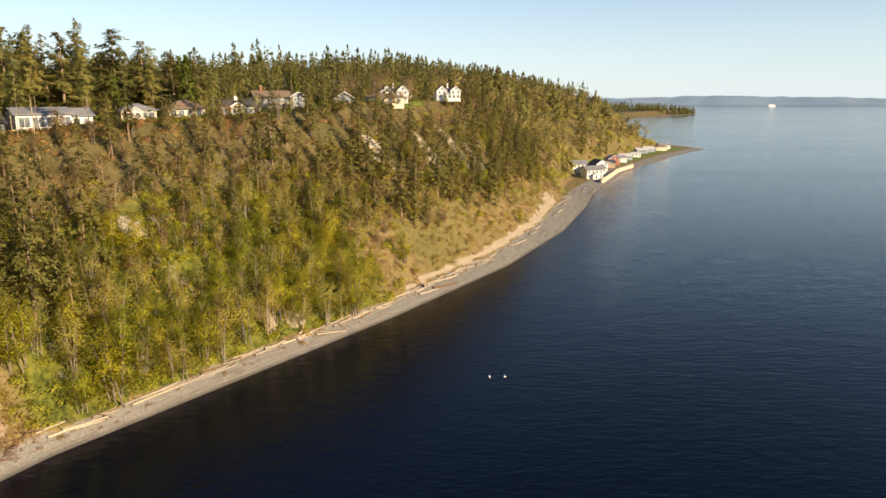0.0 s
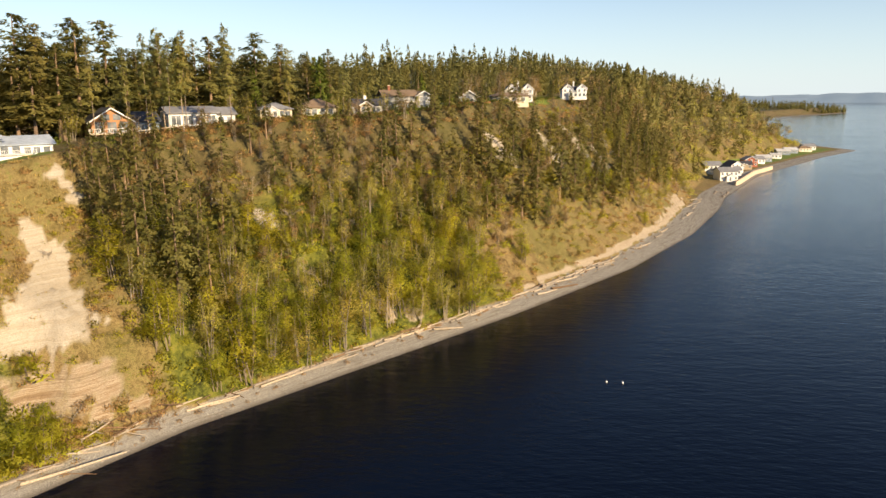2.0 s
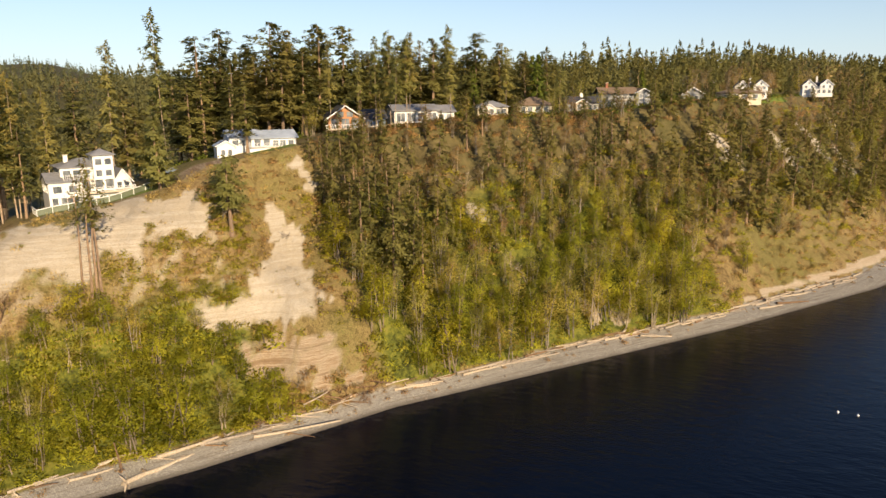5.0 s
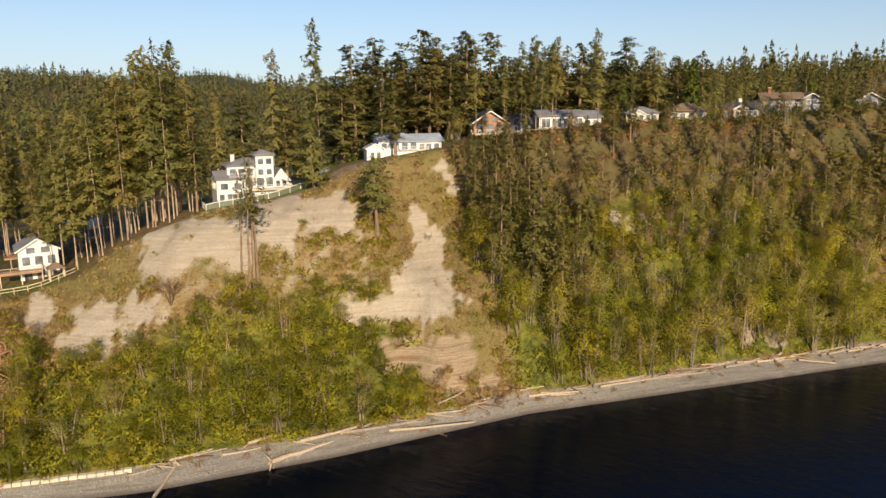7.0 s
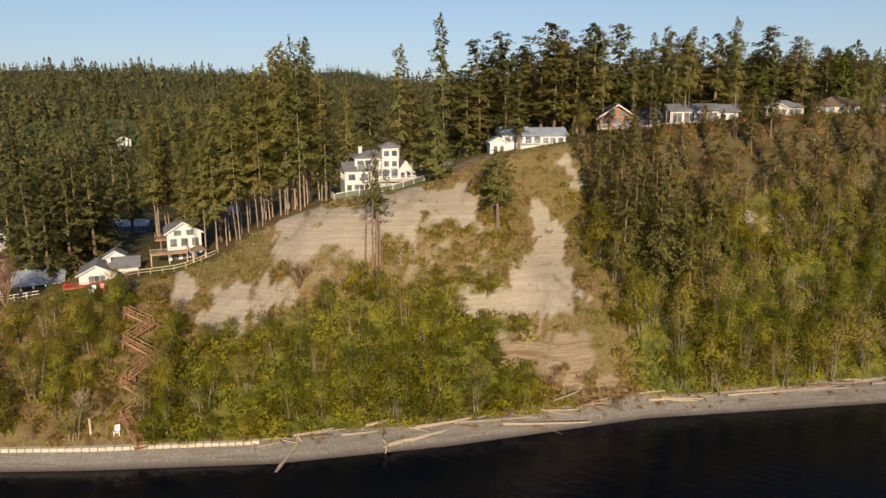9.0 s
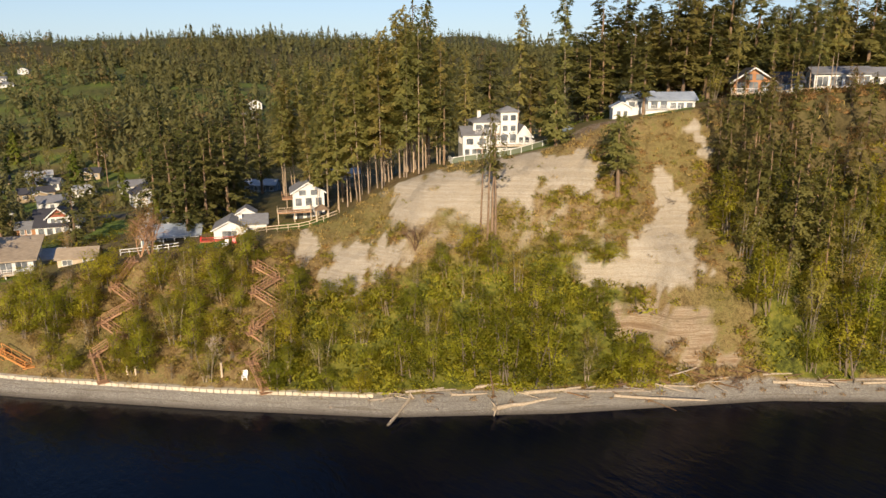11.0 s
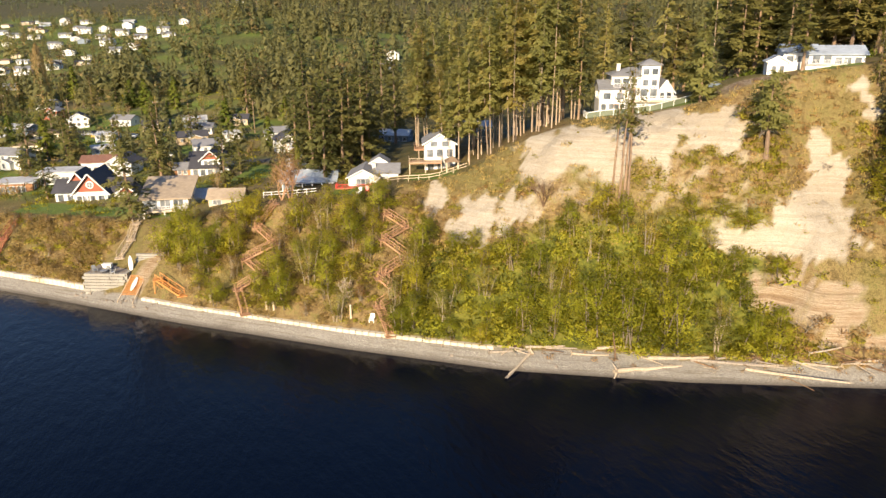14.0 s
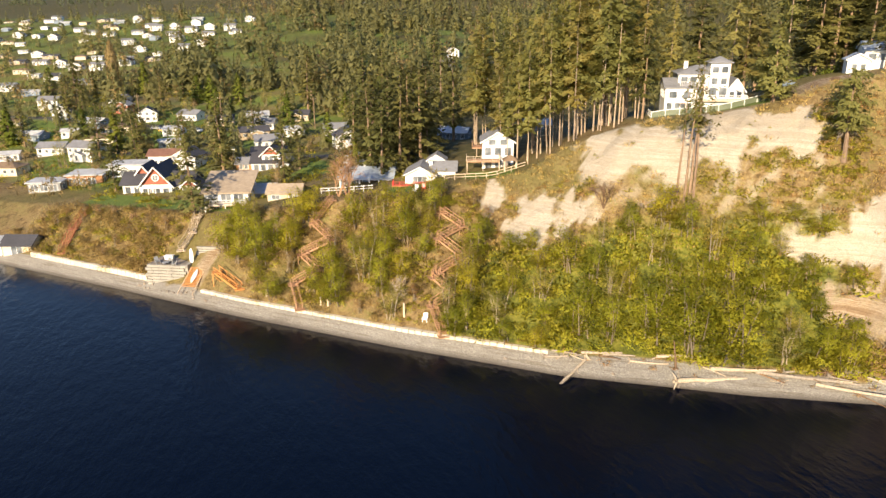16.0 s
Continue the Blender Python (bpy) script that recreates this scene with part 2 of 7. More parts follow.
M = {
    "ground": ground_material(), "water": water_material(), "glass": window_glass(),
    "fir": foliage("fir_needles", (0.058, 0.057, 0.02), (0.13, 0.119, 0.039), (0.225, 0.193, 0.065), 0.42),
    # olive needles, lightened so the colour stands in for full front sun
    "grove": foliage("sunlit_fir_needles", (0.155, 0.148, 0.055), (0.28, 0.258, 0.1), (0.38, 0.34, 0.14), 0.62),
    # garden firs: less yellow, and darkened to paint in the shade they stand in
    "yard": foliage("shaded_garden_needles", (0.05, 0.053, 0.02), (0.108, 0.104, 0.038), (0.19, 0.17, 0.062), 0.35),
    # inland hill firs: air haze painted in as a lighter, greyer needle colour
    "hazed_fir": foliage("hazed_fir_needles", (0.085, 0.09, 0.044), (0.155, 0.154, 0.076), (0.23, 0.215, 0.105), 0.55, False),
    "wood_fir": foliage("plateau_fir_needles", (0.06, 0.062, 0.024), (0.125, 0.12, 0.044), (0.2, 0.182, 0.07), 0.45, False),
    # ridge firs: bluish green, with distance haze mixed into the tone
    "ridge": foliage("hazed_ridge_needles", (0.075, 0.09, 0.058), (0.128, 0.142, 0.086), (0.18, 0.19, 0.112), 0.55, False),
    "olive": foliage("olive_leaves", (0.17, 0.165, 0.07), (0.26, 0.242, 0.105), (0.34, 0.3, 0.14), 0.58, False),
    "twigs": foliage("budding_twigs", (0.16, 0.115, 0.06), (0.27, 0.2, 0.105), (0.36, 0.28, 0.15), 0.4, False),
    "cedar": foliage("cedar_leaves", (0.05, 0.075, 0.012), (0.11, 0.13, 0.02), (0.18, 0.19, 0.035), 0.3),
    "alder": foliage("alder_leaves", (0.24, 0.243, 0.025), (0.355, 0.34, 0.037), (0.44, 0.4, 0.06), 0.6),
    "maple": foliage("budding_leaves", (0.27, 0.24, 0.06), (0.385, 0.335, 0.088), (0.46, 0.4, 0.115), 0.58),
    "brush": foliage("brown_brush", (0.17, 0.105, 0.05), (0.3, 0.195, 0.095), (0.42, 0.28, 0.14), 0.5),
    "bush": foliage("green_bush", (0.17, 0.165, 0.02), (0.28, 0.262, 0.03), (0.39, 0.345, 0.055), 0.55, False),
    "straw": foliage("dry_grass", (0.2, 0.14, 0.05), (0.36, 0.26, 0.1), (0.5, 0.38, 0.17), 0.3, False),
    "bark": bark("fir_bark", (0.13, 0.085, 0.055), (0.34, 0.245, 0.165)),
    "grove_bark": bark("grove_fir_bark", (0.22, 0.165, 0.12), (0.48, 0.39, 0.3)),
    "pale_bark": bark("alder_bark", (0.15, 0.125, 0.09), (0.33, 0.285, 0.22)),
    "grey_bark": bark("shrub_bark", (0.1, 0.08, 0.055), (0.23, 0.19, 0.14)),
    "gold": foliage("golden_shrub", (0.23, 0.165, 0.075), (0.3, 0.22, 0.1), (0.37, 0.28, 0.13), 0.55, False),
    "driftwood": bark("driftwood", (0.24, 0.2, 0.155), (0.48, 0.42, 0.345)),
    "dark_drift": bark("wet_driftwood", (0.09, 0.055, 0.03), (0.26, 0.16, 0.09)),
}

# ---------------------------------------------------------------- lie of the land
# u runs along the shore (bearing 32 degrees), v inland from the camera's station; off = v - shoreline
SU, CU = math.sin(radians(32)), math.cos(radians(32))
U_SHORE = [-700, -300, -125, -94, -65, -34, -9, 16, 48, 78, 128, 188, 252, 317, 357, 473, 654, 751, 800, 1000, 1600, 2500, 2700, 4500]
V_SHORE = [190, 142, 110.5, 105, 99.2, 94.6, 92.0, 92.8, 96.3, 95.1, 93.1, 93.8, 101.8, 116.9, 128.8, 150.6, 157.5, 153.3, 200, 420, 560, 530, 900, 1500]
U_FOOT = [-125, -34, -9, 6, 25, 45, 60, 84, 113, 166, 209, 250, 317, 473, 751]
O_FOOT = [3.6, 3.0, 3.4, 4.6, 3.2, 3.0, 3.6, 5.2, 4.6, 7.0, 8.0, 10.5, 14, 30, 40]
U_TOP = [-300, -150, -109, -85, -70, -56, -43, -34, -27, -20, -14, -8, 2, 12, 21, 28, 45, 68, 96, 131, 153, 200, 274, 383, 473, 654, 751, 900, 2500, 2700]
O_TOP = [20, 20, 19, 19, 20, 22, 25, 30, 35, 35, 35, 35, 36, 36, 36, 36, 38, 46, 48, 50, 50, 55, 62, 70, 84, 88, 100, 90, 90, 90]
Z_TOP = [5, 6.5, 9.3, 10.8, 13.5, 15.8, 17.4, 19, 19.6, 21.8, 25.8, 28.7, 31.6, 32.8, 34.7, 38, 40.6, 42.6, 44.9, 45.2, 46.6, 49, 49.5, 52, 52, 47, 20, 6, 14, 3]
# heights inland, by u (rows) and by distance behind the top of the bank (columns)
U_IN = [-600, -250, -100, -20, 60, 150, 260, 400, 600, 1200, 2500]
B_IN = [0, 40, 110, 220, 380, 650, 1100, 2500]
Z_IN = np.array([
    [5, 8, 14, 30, 54, 80, 104, 130],
    [5.5, 7, 12, 27, 52, 82, 106, 140],
    [10, 11, 13, 22, 40, 74, 101, 140],
    [23, 22, 16, 18, 32, 64, 101, 150],
    [42, 40, 30, 26, 36, 66, 102, 150],
    [46, 46, 49, 52, 56, 68, 88, 120],
    [49, 50, 55, 60, 64, 74, 86, 110],
    [52, 60, 68, 73, 76, 80, 88, 110],
    [47, 58, 67, 71, 73, 75, 77, 90],
    [4, 6, 12, 20, 30, 40, 50, 60],
    [12, 14, 16, 18, 20, 24, 28, 30]])


def to_xy(u, v):
    return SU * u - CU * v, CU * u + SU * v


def ripple(u, v, size, seed):
    """Smooth waves of ground, about -1 to 1, from a few turned sines."""
    r, total = np.random.RandomState(seed), 0.0
    for k in range(7):
        a, f, ph = r.uniform(0, 6.28), r.uniform(0.6, 2.1) * 6.28 / size, r.uniform(0, 6.28)
        total = total + np.sin(f * (np.cos(a) * u + np.sin(a) * v) + ph + 0.8 * np.sin(0.37 * f * (v - u) + ph))
    return total / 3.2


def smooth(a, b, x):
    q = np.clip((x - a) / (b - a), 0, 1)
    return q * q * (3 - 2 * q)


def shore(u):
    return np.interp(u, U_SHORE, V_SHORE)


def inland(u, back):
    """Height behind the top of the bank, as it lies off from the bank's own height."""
    cols = np.stack([np.interp(u, U_IN, Z_IN[:, k]) for k in range(8)])
    back = np.clip(back, 0, 2499)
    k = np.clip(np.searchsorted(B_IN, back, side="right") - 1, 0, 6)
    lo, hi = np.take(B_IN, k), np.take(B_IN, k + 1)
    q = (back - lo) / (hi - lo)
    q = q * q * (3 - 2 * q) * 0.5 + q * 0.5
    a = np.take_along_axis(cols, k[None], 0)[0]
    b = np.take_along_axis(cols, k[None] + 1, 0)[0]
    return a + (b - a) * q


def height(u, v):
    u, v = np.atleast_1d(np.asarray(u, float)), np.atleast_1d(np.asarray(v, float))
    off = v - shore(u)
    foot, top, ztop = np.interp(u, U_FOOT, O_FOOT), np.interp(u, U_TOP, O_TOP), np.interp(u, U_TOP, Z_TOP)
    beach = np.where(off < 0, off * 0.22, 2.0 * np.clip(off / foot, 0, 1))
    q = np.clip((off - foot) / (top - foot), 0, 1)
    wall = smooth(30, 38, u) * (1 - smooth(50, 58, u))           # the steep lower face of the slide
    scoop = smooth(-14, -2, u) * (1 - smooth(28, 36, u))         # the bowl under the white house
    bank = q + 0.09 * np.sin(q * 6.28) * wall - 0.10 * np.sin(q * 6.28) * scoop
    tall = smooth(0, 0.25, q) * (1 - smooth(0.82, 1, q))
    gully = tall * np.clip(ztop / 40, 0.2, 1) * (1.5 * ripple(u, off * 0.25, 26, 3) + 0.5 * ripple(u, off * 0.4, 8, 4))
    bluff = 2.0 + (ztop - 2.0) * bank + gully
    fade = smooth(0, 70, off - top)
    back = np.clip(off - top, 0, None)
    flat = ztop * (1 - fade) + inland(u, back) * fade
    flat = flat + fade * 0.7 * ripple(u, v, 60, 5) + smooth(200, 600, off) * 5 * ripple(u, v, 420, 6)
    return np.where(off < foot, beach, np.where(off < top, bluff, flat))

# ---------------------------------------------------------------- mesh helpers
def mesh_from(name, verts, faces, mat, smooth_shade=False, normals=None):
    """verts: N x 3; faces: list of arrays of equal-sided faces (M x 3 or M x 4)."""
    me = bpy.data.meshes.new(name)
    verts = np.asarray(verts, np.float32)
    faces = [np.asarray(q, np.int32) for q in faces if len(q)]
    if normals is not None:      # soft crowns: triangles turned outwards, shaded along the crown's own round
        tri = faces[0]
        flat = np.cross(verts[tri[:, 1]] - verts[tri[:, 0]], verts[tri[:, 2]] - verts[tri[:, 0]])
        inward = (flat * normals[tri].sum(1)).sum(1) < 0
        faces[0] = np.where(inward[:, None], tri[:, ::-1], tri)
        smooth_shade = True
    loops = np.concatenate([q.ravel() for q in faces])
    counts = np.concatenate([np.full(len(q), q.shape[1], np.int32) for q in faces])
    me.vertices.add(len(verts))
    me.vertices.foreach_set("co", verts.ravel())
    me.loops.add(len(loops))
    me.loops.foreach_set("vertex_index", loops)
    me.polygons.add(len(counts))
    me.polygons.foreach_set("loop_start", np.concatenate([[0], np.cumsum(counts)[:-1]]).astype(np.int32))
    me.polygons.foreach_set("loop_total", counts)
    me.polygons.foreach_set("use_smooth", np.full(len(counts), smooth_shade))
    me.update(calc_edges=True)
    me.validate()
    if normals is not None:
        me.normals_split_custom_set_from_vertices(np.asarray(normals, np.float32).tolist())
    me.materials.append(mat)
    return me


def spaced(*runs):
    """Knots from (start, end, step) runs."""
    return np.unique(np.concatenate([np.arange(a, b, s) for a, b, s in runs]))


# ---------------------------------------------------------------- the ground, one sheet
def blotch(u, z, cu, cz, ru, rz, seed, rag=0.35):
    """A ragged patch, 1 inside, round a spot of the bank given by u and height."""
    d = np.hypot((u - cu) / ru, (z - cz) / rz) + rag * ripple(u, z * 1.3, 7, seed) + 0.5 * rag * ripple(u, z, 2.6, seed + 50)
    return 1 - smooth(0.62, 1.22, d)


SAND = [(-6, 26.5, 6, 3.4), (2, 28, 8, 2.6), (10, 30, 8, 2.4), (18, 31.5, 7, 2.4), (23.5, 31.5, 3, 3.4), (-16.5, 15.3, 4.2, 3.4), (-10.5, 18.2, 3.4, 2.0), (-19.5, 13.5, 2.5, 2), (-25.5, 17, 2.0, 2.4), (13, 27.5, 3, 1.8), (6, 24.5, 2.2, 1.8),
        (29, 15.8, 9, 2.6), (35.5, 18.5, 6.5, 4.2), (39.5, 23, 3.6, 4.6), (39, 28, 1.6, 2.6), (37, 4.8, 2.6, 1.4), (42, 4.6, 2.0, 1.4), (45.5, 37.6, 2.6, 1.4), (47, 35.4, 1.6, 0.8), (47.4, 33.4, 1.6, 0.7),
        (174, 34, 3.6, 6), (206, 32, 3.4, 6), (230, 33, 3.4, 8), (241, 27, 3.0, 7), (262, 36, 4.0, 8), (372, 27, 4, 5), (82, 25.5, 2.2, 2), (60, 27, 1.6, 2), (97, 6.5, 2.2, 2.4), (103, 4.8, 2.4, 1.6),
        (175, 2.9, 40, 0.6), (205, 3.1, 40, 0.7), (238, 3.0, 30, 1.2), (270, 3.6, 22, 1.9), (298, 4.5, 12, 3), (330, 12, 5, 5)]


def sand_cover(u, z):
    s = np.zeros_like(u)
    for k, (cu, cz, ru, rz) in enumerate(SAND):
        s = np.maximum(s, blotch(u, z, cu, cz, ru, rz, 100 + k))
    # the ledge between the pale upper face and the bedded clay
    s = s * (1 - 0.8 * smooth(22, 26, u) * (1 - smooth(44, 47, u)) * smooth(11.9, 12.6, z) * (1 - smooth(13.5, 14.1, z)))
    clay = smooth(24.5, 27.5, u) * (1 - smooth(40, 43.5, u)) * smooth(5.2, 6.6, z + 0.5 * ripple(u, z, 5, 63)) * (1 - smooth(11.6, 12.3, z))
    s = np.maximum(s, clay * (0.5 + 0.4 * smooth(-0.5, 0.3, ripple(u, z * 2, 6, 64))))
    # thin, half-grown sand all through the bowl under the white house
    bowl = smooth(-14, -7, u) * (1 - smooth(27, 33, u)) * smooth(16.5, 20, z) * (1 - smooth(28, 31, z))
    torn = ripple(u, z * 1.2, 6, 61) + 0.7 * ripple(u * 1.2, z, 2.6, 62)
    return np.maximum(s, bowl * (0.25 + 0.3 * smooth(-0.2, 0.7, torn)))


def flat_patch(u, off, cu, co, ru, ro, soft=0.2):
    d = np.maximum(abs(u - cu) / ru, abs(off - co) / ro)
    return 1 - smooth(1 - soft, 1 + soft, d)


LAWNS = [(-168, 90, 20, 9), (-42, 31, 5, 3.2), (-100, 25, 9, 4), (-118, 26, 8, 4.5), (11, 42.5, 10, 3.5), (-28, 39, 5, 3), (226, 60, 12, 5), (-205, 122, 40, 16), (-150, 110, 22, 11), (-240, 90, 40, 14), (-128, 44, 12, 6), (-75, 60, 9, 7), (-160, 50, 14, 6), (-115, 88, 10, 7), (43, 43, 5, 3), (-85, 24, 5, 3), (130, 62, 6, 6), (600, 26, 140, 9)]
ROADS = [(-195, 108, 70, 3.0), (-120, 72, 60, 2.6), (-250, 160, 60, 3)]


def build_ground():
    us = spaced((-3000, -700, 120), (-700, -200, 14), (-200, -130, 3), (-130, 210, 1.2), (210, 360, 2), (360, 800, 8), (800, 4600, 90))
    offs = spaced((-400, -20, 40), (-20, 0, 3), (0, 62, 0.95), (62, 130, 3), (130, 420, 9), (420, 1500, 40), (1500, 3200, 170))
    uu, oo = np.meshgrid(us, offs, indexing="ij")
    vv = oo + shore(uu)
    z = height(uu.ravel(), vv.ravel())
    x, y = to_xy(uu.ravel(), vv.ravel())
    nu, no = uu.shape
    i = (np.arange(nu - 1)[:, None] * no + np.arange(no - 1)[None]).ravel()
    faces = np.stack([i, i + no, i + no + 1, i + 1], 1)
    u, off = uu.ravel(), oo.ravel()
    foot, top = np.interp(u, U_FOOT, O_FOOT), np.interp(u, U_TOP, O_TOP)
    sand = sand_cover(u, z) * (off > foot + 0.3) * (off < top + 1.0)
    z = z + sand * 0.35 * ripple(u, z * 2.2, 3.2, 77)
    me = mesh_from("ground", np.stack([x, y, z], 1), [faces], M["ground"], True)
    edge = np.minimum(foot, 13) - 0.3 + 0.35 * ripple(u, u * 0, 6, 9)
    lawn = np.zeros_like(u)
    for cu, co, ru, ro in LAWNS:
        lawn = np.maximum(lawn, flat_patch(u, off, cu, co, ru, ro))
    lawn = np.maximum(lawn, (0.5 + 0.22 * ripple(u, off, 45, 17)) * smooth(62, 100, -u) * smooth(4, 20, off - top) * (1 - smooth(420, 520, off)))
    road = np.zeros_like(u)
    for cu, co, ru, ro in ROADS:
        road = np.maximum(road, flat_patch(u, off, cu, co, ru, ro, 0.1))
    masks = {
        "sand": np.maximum(sand, (off > top) * (off < top + 3) * smooth(-12, -4, u) * (1 - smooth(18, 26, u)) * 0.4),
        "beach": 1 - smooth(-0.2, 0.4, off - edge),
        "wet": 1 - smooth(0.1, 0.8, off + 0.25 * ripple(u, off, 9, 11)),
        "clay": sand * (1 - smooth(12.5, 14.5, z + 0.8 * ripple(u, z, 5, 31))) * smooth(15, 22, u) * (1 - 0.5 * smooth(56, 62, u)),
        "brushy": np.maximum(smooth(44, 52, u) * (1 - smooth(118, 150, u)) * (1 - smooth(0.5, 0.85, (off - foot) / (top - foot))) * (off > foot),
                             smooth(-90, -78, u) * (1 - smooth(26, 33, u)) * (off > foot + 0.3) * (1 - smooth(0.42 + 0.35 * smooth(20, 35, -u), 0.62 + 0.4 * smooth(20, 35, -u), (off - foot) / (top - foot))) * (1 - 0.75 * smooth(20, 32, -u))) * 0.85,
        "wood": np.maximum(smooth(10, 40, off - top) * (1 - 0.75 * smooth(60, 100, -u) * (1 - smooth(200, 300, off))), 0.65 * smooth(46, 52, u) * (off > foot + 1.5) * (1 - 0.95 * smooth(120, 150, u) * (1 - smooth(14, 24, z)))), "lawn": lawn * ((off > top - 2) | (u > 380)), "road": road,
    }
    # raw brown earth: the dug mound between the houses, the path down to the slipway
    earth = np.maximum(flat_patch(u, off, 29, 40.5, 5, 4.5, 0.5), flat_patch(u, off, -76.5 + 0.12 * (off - 12), 11, 1.6, 8, 0.5))
    masks["sand"], masks["clay"], masks["lawn"] = np.maximum(masks["sand"], 0.8 * earth), np.maximum(masks["clay"], earth), masks["lawn"] * (1 - earth)
    for name, values in masks.items():
        a = me.attributes.new(name, "FLOAT", "POINT")
        a.data.foreach_set("value", values.astype(np.float32))
    return tagged(new("ground", me), "wooded coastal bluff with bare sand slides and a grey pebble beach", "ground", kind="structure")


ground = build_ground()


def build_sea():
    rad = np.concatenate([np.linspace(2, 400, 60), np.linspace(440, 2400, 40), np.linspace(2500, 4950, 30)])
    n = 180
    a = np.linspace(0, 2 * np.pi, n, endpoint=False)
    rr, aa = np.meshgrid(rad, a, indexing="ij")
    z = 16 * smooth(2400, 4950, rr)      # the far sheet is bent up so that its edge fits the horizon in the camera's view
    verts = np.stack([rr * np.cos(aa), rr * np.sin(aa), z], -1).reshape(-1, 3)
    k, j = np.meshgrid(np.arange(len(rad) - 1), np.arange(n), indexing="ij")
    faces = np.stack([k * n + j, (k + 1) * n + j, (k + 1) * n + (j + 1) % n, k * n + (j + 1) % n], -1).reshape(-1, 4)
    faces = [faces, np.array([np.arange(n)]) ]
    return tagged(new("water", mesh_from("water", verts, faces, M["water"], True)), "dark blue rippled sea with slick current lines", "water", kind="structure")


sea = build_sea()


def build_far_land():
    n = Nodes("hazed_far_hills")
    # aerial haze is painted into these hills as a blue base colour
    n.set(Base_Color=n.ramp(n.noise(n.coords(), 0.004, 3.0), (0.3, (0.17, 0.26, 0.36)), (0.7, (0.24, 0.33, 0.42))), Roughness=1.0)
    for base, az0, az1, top, seed in ((4700, -75, 20, 72, 1), (4450, -17, 30, 62, 2)):
        az = np.radians(np.linspace(az0, az1, 160))
        end = smooth(0, 0.25, np.linspace(0, 1, 160)) if seed == 2 else 1
        h = 40 + (top - 40) * (0.5 + 0.4 * ripple(az * 900, az * 0, 300, seed) + 0.1 * ripple(az * 900, az * 0, 40, seed + 5)) * end
        rows = [(base - 250, np.full(160, -5.0)), (base - 60, h * 0.75), (base, h), (base + 200, np.full(160, -5.0))]
        verts = np.concatenate([np.stack([-np.sin(az) * d, np.cos(az) * d, z], 1) for d, z in rows])
        i = (np.arange(3)[:, None] * 160 + np.arange(159)).ravel()
        faces = np.stack([i, i + 1, i + 161, i + 160], 1)
        tagged(new("backdrop", mesh_from("hazed_far_hills", verts, [faces], n.mat, True)), "low hills across the water, painted blue for distance haze", "hills", kind="structure")


build_far_land()

# ---------------------------------------------------------------- trees and bushes
def round_normals(v, up, core, rough=0.2):
    """Outward directions of a crown: up lifts them, core is the height of the crown's middle (None: round the stem)."""
    r = np.random.RandomState(len(v))
    out = v.copy()
    out[:, 2] = 0 if core is None else v[:, 2] - core
    out = out / (np.linalg.norm(out, axis=1, keepdims=True) + 0.05 * abs(v).max())
    out[:, 2] += up
    out += r.normal(0, rough, out.shape)
    return out / (np.linalg.norm(out, axis=1, keepdims=True) + 1e-9)


class Soup:
    """Collects diamonds (leaf sprays) and sticks into one mesh."""

    def __init__(self):
        self.v, self.t, self.count = [], [], 0

    def diamonds(self, at, along, side, half_len, half_wid):
        """Leaf sprays: at, along, side N x 3; a bent diamond each."""
        n = len(at)
        a, s = along * half_len[:, None], side * half_wid[:, None]
        bend = np.cross(along, side) * (0.25 * half_wid)[:, None]
        pts = np.stack([at - a, at + s + bend, at + a, at - s + bend], 1).reshape(-1, 3)
        i = np.arange(n)[:, None] * 4 + self.count
        self.v.append(pts)
        self.t += [np.concatenate([i, i + 1, i + 2], 1), np.concatenate([i, i + 2, i + 3], 1)]
        self.count += 4 * n

    def blades(self, at, along, side, ln, half_wid):
        """Narrow pointed sprays, one triangle each."""
        n = len(at)
        s = side * half_wid[:, None]
        self.v.append(np.stack([at - s, at + s, at + along * ln[:, None]], 1).reshape(-1, 3))
        self.t.append(np.arange(3 * n).reshape(-1, 3) + self.count)
        self.count += 3 * n

    def stick(self, pts, radii, sides=5):
        """A tapered limb along points."""
        pts = np.asarray(pts, float)
        ring = np.linspace(0, 2 * np.pi, sides, endpoint=False)
        vs = []
        for k, (p, r) in enumerate(zip(pts, radii)):
            d = pts[min(k + 1, len(pts) - 1)] - pts[max(k - 1, 0)]
            d = d / (np.linalg.norm(d) + 1e-9)
            e = np.cross(d, (0.31, 0.95, 0.05) if abs(d[1]) < 0.9 else (1, 0, 0))
            e = e / np.linalg.norm(e)
            g = np.cross(d, e)
            vs.append(p + r * (np.cos(ring)[:, None] * e + np.sin(ring)[:, None] * g))
        c = self.count
        self.v.append(np.concatenate(vs))
        for k in range(len(pts) - 1):
            j = np.arange(sides)
            a, b = c + k * sides + j, c + k * sides + (j + 1) % sides
            self.t += [np.stack([a, b, b + sides], 1), np.stack([a, b + sides, a + sides], 1)]
        j = np.arange(1, sides - 1)
        e0 = c + (len(pts) - 1) * sides
        self.t.append(np.stack([np.full(sides - 2, e0), e0 + j, e0 + j + 1], 1))
        self.count += sides * len(pts)

    def arrays(self):
        return np.concatenate(self.v), np.concatenate(self.t)

    def mesh(self, name, mat, rounded=None):
        v, t = self.arrays()
        return mesh_from(name, v, [t], mat, normals=None if rounded is None else round_normals(v, *rounded))


def unit(a):
    return a / (np.linalg.norm(a, axis=-1, keepdims=True) + 1e-9)


